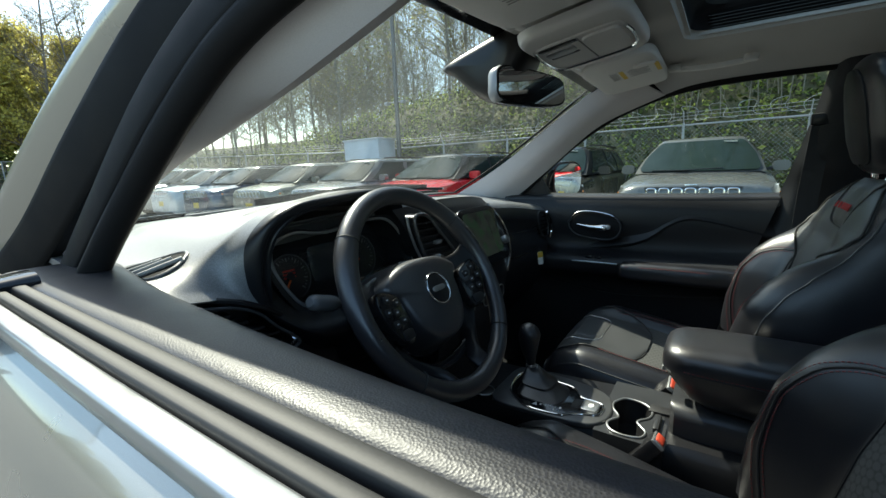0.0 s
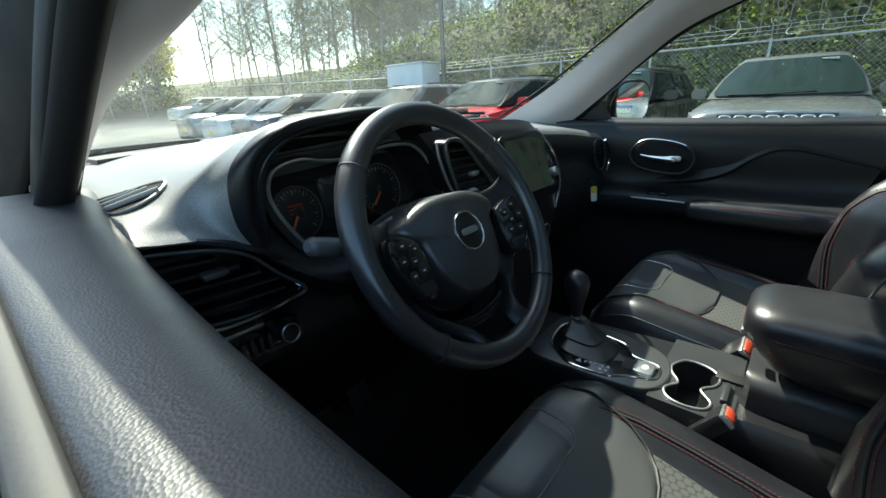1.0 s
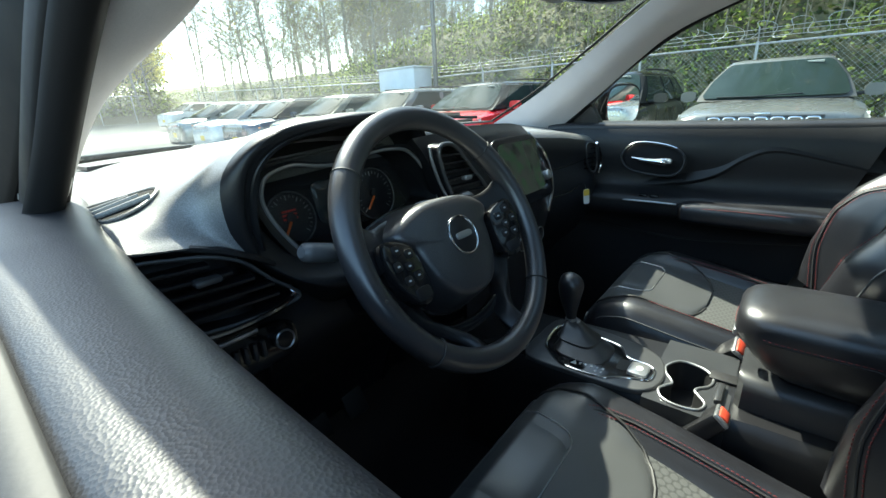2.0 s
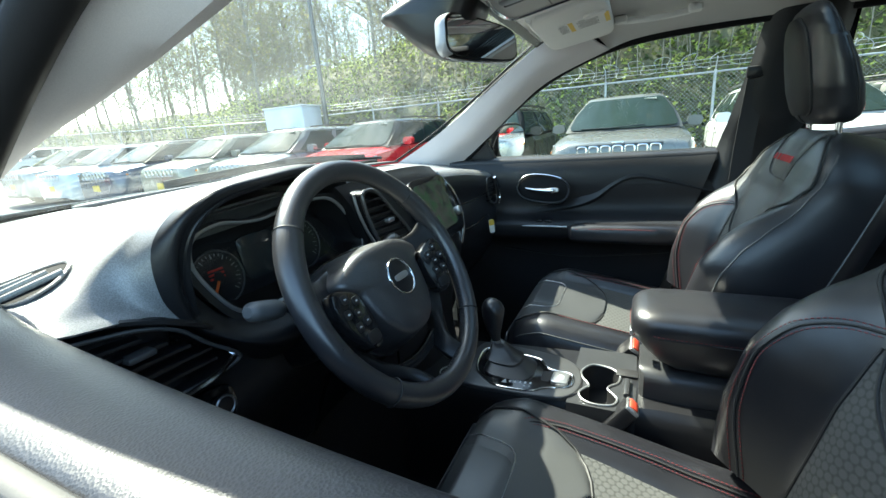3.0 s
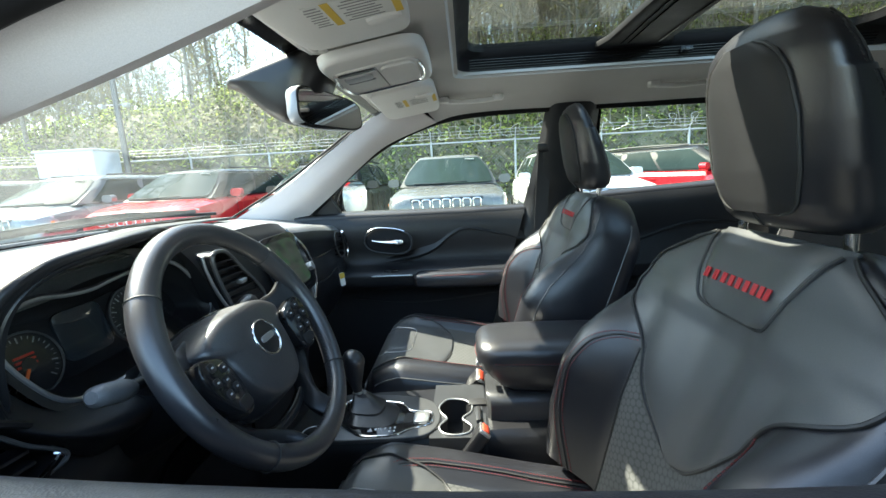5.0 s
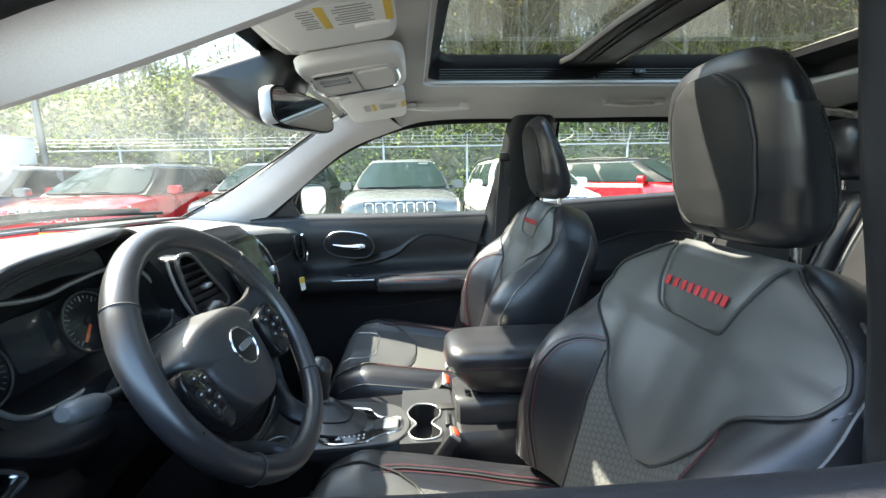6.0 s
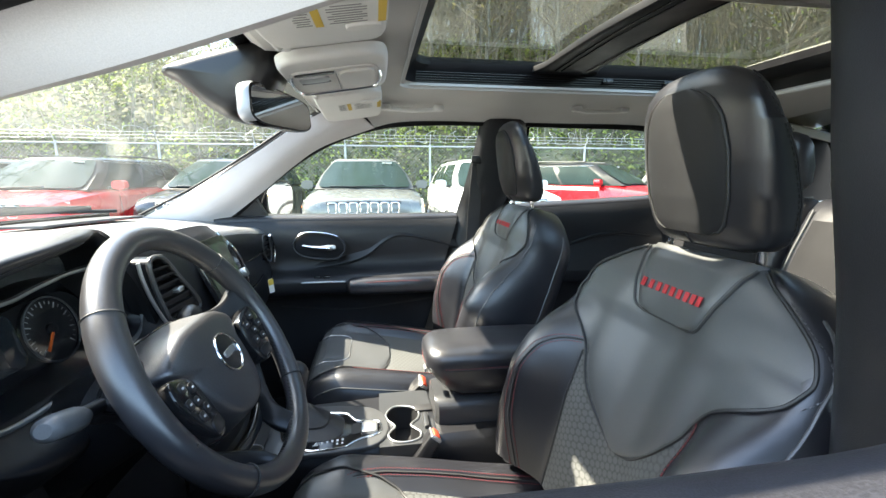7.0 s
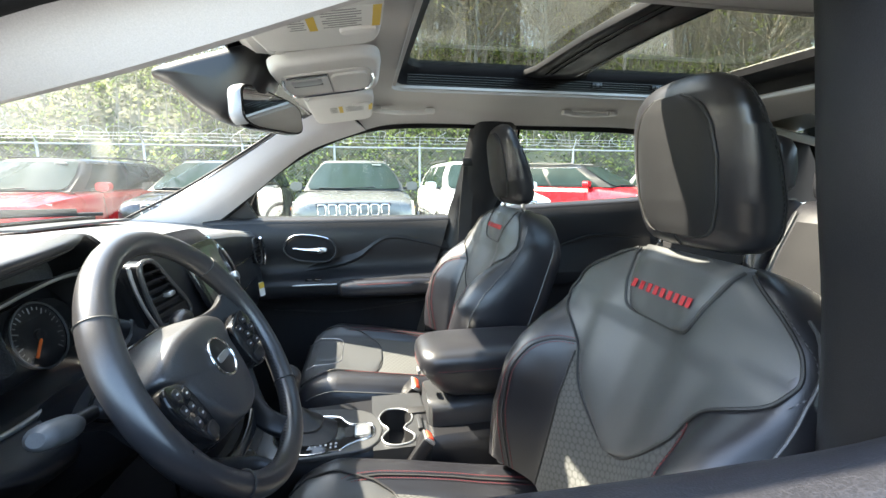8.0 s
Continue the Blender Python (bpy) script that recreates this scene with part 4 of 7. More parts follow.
vo = spline([(x, vent_y(x) - .012, z) for x, z in VENT], 60, True)
vent = part("air_vent", rings([list(vo), list(vo * V(1, 0, 1) + V(0, .23, 0))], caps=False), M_PLAST, dash, "wide wedge-shaped air vent with thin chrome rim")
part("rim", tube(vo, .0024, 8, closed=True), M_GREYTRIM, vent, "thin dark metal rim")
part("back", prism([(x, z) for x, y, z in vo], .003, frame_m((0, .225, 0), (1, 0, 0), (0, 0, 1))), M_GLOSSBLK, vent)
for k in range(5):
    z = 1.040 + .016 * k
    x0 = -.732
    x1 = -.572 - .004 * k - (.0 if k < 2 else .02 * (k - 1))
    part("slat", bar([(x0, .195, z + .004), (x1, .185, z)], .0025, .012, up=(0, 0, 1)), M_PLAST, vent)
part("slider", block((.030, .02, .008), (-.655, .176, 1.088), .003), M_GREYTRIM, vent)
part("strip", tube(spline([(-.735, .172, 1.033), (-.70, .168, 1.028), (-.655, .165, 1.021), (-.61, .163, 1.022), (-.575, .163, 1.027), (-.553, .165, 1.038), (-.562, .165, 1.047)], 20), .0045, 8), M_CHROME, vent, "chrome strip under the vent")
part("vent_button", block((.05, .006, .006), (-.64, .165, 1.008), .002), M_SILVER, vent)
# lamp switch panel
sw = part("lamp_switch_panel", prism(oval(.085, .030, 32, 4), .008, frame_m((-.635, .195, .965), (1, 0, 0), (0, .15, 1)), .003), M_GLOSSBLK, dash, "lamp switch panel with round knob")
for nm, x, r in (("knob", -.672, .022), ("trunk_button", -.575, .013)):
    mk = frame_m((x, .190, .968), (1, 0, 0), (0, .15, 1))
    part(nm, prism(oval(r, r, 24), .014, mk, .003), M_PLAST, sw)
    part("knob_ring", tube([(mk @ Vector((a, b, .013)))[:] for a, b in oval(r, r, 28)], .0016, 6, closed=True), M_SILVER, sw)
for k in range(4):
    part("dimmer_wheel", block((.006, .008, .026), (-.640 + .012 * k, .184, .968), .0025), M_GREYTRIM, sw)

# centre vents and screen
stack = part("centre_panel", slab(surf([[(-.262, .215, 1.208), (-.08, .222, 1.214), (.08, .225, 1.210), (.165, .232, 1.200)],
                                        [(-.240, .196, 1.16), (-.07, .19, 1.17), (.09, .19, 1.165), (.18, .20, 1.155)],
                                        [(-.200, .186, 1.06), (-.06, .165, 1.06), (.10, .160, 1.06), (.205, .175, 1.05)],
                                        [(-.14, .185, .98), (-.05, .155, .97), (.10, .15, .97), (.20, .17, .97)],
                                        [(-.13, .20, .84), (-.05, .17, .83), (.08, .165, .83), (.15, .19, .83)],
                                        [(-.13, .20, .70), (-.05, .15, .70), (.08, .15, .70), (.14, .19, .70)]], 40, 26)[::-1], .012), M_PLAST, dash, "centre stack with screen, vents and controls")
VO = [(-.238, 1.190), (-.222, 1.200), (-.190, 1.192), (-.145, 1.150), (-.100, 1.108), (-.080, 1.080), (-.100, 1.070), (-.150, 1.074), (-.196, 1.084), (-.215, 1.115), (-.232, 1.155)]
vo = spline([(x, .158 + .04 * (z - 1.07), z) for x, z in VO], 60, True)
v2 = part("centre_vent", rings([list(vo), list(vo + V(0, .06, 0))], caps=False), M_PLAST, stack, "upright air vent with dark slats")
part("rim", tube(vo, .0042, 8, closed=True), M_GREYTRIM, v2)
part("back", prism([(x, z) for x, y, z in vo], .003, frame_m((0, .214, 0), (1, 0, 0), (0, 0, 1))), M_ROOFBLK, v2)
for k in range(7):
    z = 1.086 + .0158 * k
    xa = float(np.interp(z, (1.084, 1.115, 1.155, 1.19), (-.194, -.213, -.230, -.236)))
    xb = float(np.interp(z, (1.08, 1.108, 1.15, 1.192), (-.084, -.102, -.147, -.192)))
    part("slat", bar([(xa, .172, z), (xb, .170, z - .002)], .0024, .011), M_PLAST, v2)
part("slider", block((.022, .014, .009), (-.166, .156, 1.132), .003), M_SILVER, v2)
edge = spline([(-.258, .168, 1.198), (-.254, .166, 1.170), (-.238, .163, 1.128), (-.215, .160, 1.090), (-.196, .160, 1.068)], 20)
part("vent_accent", tube(edge, .0030, 8), M_SILVER, v2, "bright strip beside the vent")
# screen unit, tilted towards the driver's eyes
ms = frame_m((.062, .162, 1.112), (1, .06, -.02), (0, .42, 1))
part("screen_housing", prism(oval(.118, .082, 40, 6), .010, ms, .003), M_GLOSSBLK, stack, "gloss black screen surround")
M_SCREEN = bpy.data.materials.new("lit_display")
M_SCREEN.use_nodes = True
nt = M_SCREEN.node_tree
pb = nt.nodes["Principled BSDF"]
tc = nt.nodes.new("ShaderNodeTexCoord")
nz = nt.nodes.new("ShaderNodeTexVoronoi")
nz.inputs["Scale"].default_value = 55
cr = nt.nodes.new("ShaderNodeValToRGB")
cr.color_ramp.elements[0].color, cr.color_ramp.elements[1].color = (.03, .04, .035, 1), (.05, .16, .07, 1)
cr.color_ramp.elements.new(.45).color = (.11, .12, .12, 1)
nt.links.new(tc.outputs["Object"], nz.inputs["Vector"])
nt.links.new(nz.outputs["Color"], cr.inputs[0])
nt.links.new(cr.outputs[0], pb.inputs["Emission Color"])
pb.inputs["Specular IOR Level"].default_value = 0.05
pb.inputs["Base Color"].default_value, pb.inputs["Roughness"].default_value, pb.inputs["Emission Strength"].default_value = (.012, .012, .013, 1), 0.16, 0.045
part("screen", prism(oval(.088, .062, 32, 8, -.012, .004), .002, ms @ Matrix.Translation((0, 0, .0105)), 0), M_SCREEN, stack, "lit map-like display in dark green and grey")
part("screen_knob", prism(oval(.012, .012, 20), .012, ms @ Matrix.Translation((.098, -.03, .010)), .002), M_SILVER, stack)
edge = spline([(.168, .205, 1.19), (.186, .172, 1.145), (.205, .156, 1.09), (.208, .150, 1.04), (.198, .155, .985)], 20)
part("stack_edge", tube(edge, .0045, 8), M_CHROME, stack, "bright edge strip of the centre stack")
for r in range(2):
    for k in range(6):
        part("button", block((.024, .010, .012), (-.065 + .038 * k, .148, 1.008 - .028 * r), .003), M_GREYTRIM, stack)
for k in range(3):
    mk = frame_m((-.06 + .085 * k, .150, .945), (1, 0, 0), (0, 0, 1))
    part("climate_knob", prism(oval(.019, .019, 24), .018, mk, .004), M_PLAST, stack)
    part("knob_ring", tube([(mk @ Vector((a, b, .016)))[:] for a, b in oval(.0195, .0195, 28)], .0016, 6, closed=True), M_SILVER, stack)
# passenger end vent
VO = [(.560, 1.118), (.60, 1.124), (.640, 1.110), (.668, 1.066), (.668, 1.030), (.640, 1.020), (.60, 1.035), (.572, 1.07)]
vo = spline([(x, .198, z) for x, z in VO], 40, True)
v3 = part("side_vent", rings([list(vo), list(vo + V(0, .025, 0))], caps=False), M_PLAST, dash, "side air vent with a bright edge")
for k in range(5):
    part("slat", bar([(.575 + .004 * k, .207, 1.04 + .016 * k), (.66, .207, 1.036 + .016 * k)], .002, .009), M_GLOSSBLK, v3)
part("rim", tube(vo, .003, 8, closed=True), M_GREYTRIM, v3)
part("accent", tube(spline([(.632, .19, 1.12), (.668, .188, 1.085), (.682, .188, 1.045), (.672, .19, 1.012)], 14), .0048, 8), M_CHROME, v3, "chrome arc beside the vent")
# passenger side lower panel lines
part("glovebox_line", tube(spline([(.22, .205, 1.0), (.40, .19, .99), (.58, .20, 1.0)], 12), .002, 6), M_GLOSSBLK, dash)
part("vent_trim_line", tube(spline([(.215, .212, 1.075), (.40, .196, 1.072), (.56, .196, 1.075)], 12), .0016, 6), M_GLOSSBLK, dash)
# paper tag on the passenger side
tag = thing("hanging_tag", (.50, .16, .96), "small white and yellow paper tag hanging from the dashboard", "tag")
mt = frame_m((.50, .165, .963), (.8, -.5, .05), (.1, .05, 1))
part("paper", prism(oval(.011, .024, 16, 8), .0012, mt, 0), M_LABEL, tag)
part("yellow_band", prism(oval(.011, .010, 16, 8, 0, .013), .001, mt @ Matrix.Translation((0, 0, .0016)), 0), M_YELLOW, tag)
part("string", tube([(.50, .175, 1.01), (.50, .168, .985)], .0008, 6), M_BLKSTITCH, tag)

# ---- steering wheel ----
WC = Vector((-.391, .0107, 1.103))
tilt = radians(29.4)
WN = Vector((0, -math.cos(tilt), math.sin(tilt)))
MW = frame_m(WC, (1, 0, 0), (0, math.sin(tilt), math.cos(tilt)))
wheel = thing("steering_wheel", WC[:], "black leather steering wheel with round chrome-ringed emblem and thumb buttons", "steering wheel")


def on_wheel(u, v, w=0):
    return (MW @ Vector((u, v, w)))[:]


R, r0 = .1715, .0158
a = np.linspace(0, 2 * math.pi, 96, endpoint=False)
pts = [on_wheel(R * math.cos(t), R * math.sin(t)) for t in a]
rad = [r0 * (1 + .10 * math.exp(-((math.degrees(t) - 150) / 16) ** 2) + .10 * math.exp(-((math.degrees(t) - 30) / 16) ** 2)) for t in a]
part("rim", tube(pts, rad, 20, closed=True, up=WN[:]), M_WHEEL, wheel, "black leather rim")
for deg in (142, 38, 224, -44):
    t = radians(deg)
    loop = [(R + (r0 + .0012) * math.cos(q), (r0 + .0012) * math.sin(q)) for q in np.linspace(0, 2 * math.pi, 24, endpoint=False)]
    part("seam", tube([on_wheel(p * math.cos(t), p * math.sin(t), q) for p, q in loop], .0011, 6, closed=True), M_BLKSTITCH, wheel)
# stitching on the inner side of the rim
bm = bmesh.new()
for k in range(150):
    t = 2 * math.pi * k / 150
    p = R - r0 * .98
    tube([on_wheel(p * math.cos(t - .012), p * math.sin(t - .012), .002), on_wheel(p * math.cos(t + .012), p * math.sin(t + .012), -.002)], .0008, 4, bm=bm)
part("stitching", bm, M_BLKSTITCH, wheel, kind="stuff")
# airbag cover: a broad shield, set back behind the rim, with shoulders over the spokes
HUB = [(0, .064), (.050, .062), (.092, .050), (.116, .034), (.110, .020), (.092, .006), (.086, -.020), (.074, -.055), (.052, -.084), (.028, -.097), (0, -.101)]
HUB += [(-x, y) for x, y in HUB[-2:0:-1]]
hub2 = spline([(x, y, 0) for x, y in HUB], 80, True)
loops = []
for sc, w in ((.99, -.085), (1.0, -.066), (.995, -.056), (.97, -.043), (.92, -.027), (.865, -.011), (.835, -.004), (.80, -.0005), (.73, .0015), (.55, .003), (.40, .004), (.2, .0045), (.02, .005)):
    loops.append([on_wheel(x * sc, (y + .015) * sc - .015, w - .012 * (abs(x * sc) / .11) ** 2) for x, y, z in hub2])
part("hub_cover", rings(loops), M_HUB, wheel, "grained black airbag cover")
part("hub_groove", tube([on_wheel(x * 1.006, (y + .015) * 1.006 - .015, -.060 - .012 * (abs(x) / .11) ** 2) for x, y, z in hub2], .0022, 6, closed=True), M_GLOSSBLK, wheel)
me = MW @ Matrix.Translation((.004, -.007, .0022))
emb = part("emblem", prism(oval(.027, .027, 40), .003, me, .001), M_PLAST, wheel, "round black emblem")
part("emblem_ring", tube([(me @ Vector((x, y, .003)))[:] for x, y in oval(.027, .027, 48)], .0017, 8, closed=True), M_CHROME, emb, "chrome ring")
part("emblem_bar", prism(oval(.0165, .0048, 24, 4), .002, me @ Matrix.Translation((0, 0, .003)), .0008), M_SILVER, emb, "plain silver bar")
for s in (1, -1):
    # side spokes: broad arms from the cover to the rim
    sp = spline([(s * .075, .012, -.048), (s * .11, .012, -.036), (s * .138, .016, -.020), (s * .166, .024, -.004)], 12)
    bm = bar([on_wheel(*p) for p in sp], [.040, .039, .037, .035, .033, .032, .031, .031, .032, .034, .036, .036], [.014, .014, .013, .012, .011, .011, .010, .010, .010, .010, .009, .008], up=(0, math.sin(tilt), math.cos(tilt)))
    part("spoke", bm, M_PLAST, wheel, "satin black spoke")
    # thumb pod below the cover's shoulder
    pod = [(s * .090, .004), (s * .112, .016), (s * .136, .020), (s * .146, .004), (s * .143, -.024), (s * .130, -.050), (s * .112, -.066), (s * .090, -.060), (s * .084, -.028)]
    if s < 0:
        pod = pod[::-1]
    po = spline([(x, y, 0) for x, y in pod], 44, True)
    mpod = MW @ Matrix.Translation((0, 0, -.034)) @ Matrix.Rotation(radians(-10 * s), 4, "Y")
    podp = part("button_pod", prism([(x, y) for x, y, z in po], .018, mpod, .004), M_GLOSSBLK, wheel, "gloss black thumb button pod")
    for bx, by, bw in ((.104, -.002, .007), (.124, .006, .007), (.113, -.016, .006), (.132, -.012, .007), (.104, -.030, .007), (.124, -.032, .007)):
        part("button", prism(oval(bw, bw * .85, 16, 4, s * bx, by), .0015, mpod @ Matrix.Translation((0, 0, .0178)), .0005), M_PLAST, podp)
        part("icon", prism(oval(.0024, .0011, 8, 4, s * bx, by), .0006, mpod @ Matrix.Translation((0, 0, .0194)), 0), M_DIALMARK, podp)
    part("rocker", prism(oval(.014, .008, 20, 4, s * .108, -.052), .002, mpod @ Matrix.Translation((0, 0, .0178)), .0006), M_PLAST, podp)
    # lower arm: sweeps from the pod along the rim to the foot of the wheel
    sp = spline([(s * .108, -.058, -.036), (s * .088, -.092, -.038), (s * .062, -.120, -.032), (s * .046, -.142, -.018), (s * .046, -.164, -.004)], 14)
    part("lower_spoke", bar([on_wheel(*p) for p in sp], .015, .009, up=(s * .75, 0, .65)), M_PLAST, wheel, "satin black lower spoke")
sp = spline([(-.075, -.112, -.040), (-.035, -.122, -.040), (0, -.125, -.040), (.035, -.122, -.040), (.075, -.112, -.040)], 14)
part("foot_bridge", bar([on_wheel(*p) for p in sp], .008, .007, up=(0, math.sin(tilt), math.cos(tilt))), M_GLOSSBLK, wheel, "gloss bridge between the lower spokes")
part("back_shell", rings([[on_wheel(x * k, y * k, w) for x, y, z in hub2] for k, w in ((.9, -.066), (.8, -.085), (.55, -.10))]), M_PLAST, wheel)
# column with stalks
col = thing("steering_column", (-.391, .15, 1.02), "black steering column cover with two stalks", "steering column")
cpts = [WC - WN * d for d in (.080, .13, .20, .30)]
bm = rings([[(c.x + x, c.y + y * .3, c.z + y) for x, y in oval(w, h, 28, 3)] for c, w, h in zip(cpts, (.055, .062, .066, .06), (.045, .055, .06, .05))])
part("shroud", bm, M_PLAST, col)
st = part("stalk", tube(spline([(-.43, .10, 1.085), (-.48, .092, 1.092), (-.545, .088, 1.105)], 8), .0075, 12), M_PLAST, col, "indicator stalk")
part("stalk_knob", tube(spline([(-.532, .089, 1.101), (-.548, .088, 1.106), (-.572, .086, 1.114), (-.584, .085, 1.118)], 8), [.009, .012, .0135, .0137, .0135, .013, .012, .007], 16, flat=.9), M_STALK, st, "grey ribbed stalk end")
st = part("stalk", tube(spline([(-.35, .10, 1.085), (-.30, .095, 1.092), (-.25, .108, 1.102)], 8), .009, 12), M_PLAST, col, "wiper stalk")
part("stalk_knob", tube(spline([(-.262, .105, 1.100), (-.24, .110, 1.104), (-.215, .116, 1.107)], 6), [.010, .016, .0175, .017, .016, .008], 16, flat=.9), M_PLAST, st)

# ---- seats ----


def sm(x):
    x = max(0.0, min(1.0, x))
    return x * x * (3 - 2 * x)


def bump(x, c, w):
    return math.exp(-((x - c) / w) ** 2)


RECL = radians(21)


def back_half(h):
    """Half-width of the backrest at h metres up its length."""
    return float(np.interp(h, (0, .10, .22, .30, .38, .43, .465, .50, .53), (.245, .265, .275, .270, .260, .254, .234, .187, .130)))


def back_front(x, h):
    """How far the front of the backrest stands forward of its axis."""
    w, u = back_half(h), abs(x)
    mid = float(np.interp(h, (0, .19, .37, .45, .50, .53), (.038, .050, .044, .056, .050, .036)))
    dish = float(np.interp(h, (0, .20, .30, .40, .45, .53), (.018, .028, .030, .028, .016, .008)))
    wing = float(np.interp(h, (0, .10, .20, .26, .31, .35, .38, .41), (.086, .098, .094, .082, .058, .028, .010, .0)))
    f = mid + dish * sm((u - .02) / .10) + wing * sm((u - .125) / .085)
    roll = float(np.interp(h, (0, .30, .38, .50), (.060, .052, .030, .030)))
    e = max(0, (u - (w - roll)) / roll)
    return f - (roll + .012) * e ** 2.2


def back_point(x, h, lift=0.0, cx=0.0):
    f = back_front(x, h) + lift
    return V(cx + x, -.560 - h * math.sin(RECL) + f * math.cos(RECL), .705 + h * math.cos(RECL) + f * math.sin(RECL))


def cushion_half(y):
    return float(np.interp(y, (-.58, -.40, -.25, -.12, -.05, -.02), (.235, .25, .260, .262, .255, .235)))


def cushion_top(x, y):
    w = cushion_half(y)
    z = float(np.interp(y, (-.58, -.40, -.25, -.12, -.06, -.035, -.015), (.680, .700, .724, .744, .746, .733, .700)))
    b = .026 * sm((abs(x) - .13) / .06) * sm((-.03 - y) / .10)
    e = max(0, (abs(x) - (w - .05)) / .05)
    return z + b - .055 * e ** 2.2


def cushion_point(x, y, lift=0.0, cx=0.0):
    return V(cx + x, y, cushion_top(x, y) + lift)


def patch(fn, lo, hi, half, n=22, m=18, lift=.003, centre=None):
    """A panel laid on a seat surface between lo and hi; half gives its half-width there."""
    g = []
    for a in np.linspace(lo, hi, n):
        w = half(a)
        c = centre(a) if centre else 0
        g.append([fn(c + x * w, a, lift * (1 - abs(x) ** 6)) for x in np.linspace(-1, 1, m)])
    return np.array(g)


def outline(fn, lo, hi, half, lift=.002, n=26):
    hs = np.linspace(lo, hi, n)
    left = [fn(-half(a), a, lift) for a in hs]
    right = [fn(half(a), a, lift) for a in hs[::-1]]
    return left, right


def stitches(path, lift_dir, name, material, parent, gap=.0075, r=.00065, off=0.0):
    """A row of short threads along a path, in one part."""
    p = np.array(path)
    seg = np.linalg.norm(np.diff(p, axis=0), axis=1)
    cum = np.concatenate(([0], np.cumsum(seg)))
    bm_ = bmesh.new()
    n = int(cum[-1] / gap)
    for k in range(n):
        a_ = np.array([np.interp(k * gap, cum, p[:, i]) for i in range(3)])
        b_ = np.array([np.interp(k * gap + gap * .62, cum, p[:, i]) for i in range(3)])
        tube([a_ + lift_dir * .4, (a_ + b_) / 2 + lift_dir, b_ + lift_dir * .4], r, 4, bm=bm_)
    return part(name, bm_, material, parent, kind="stuff")


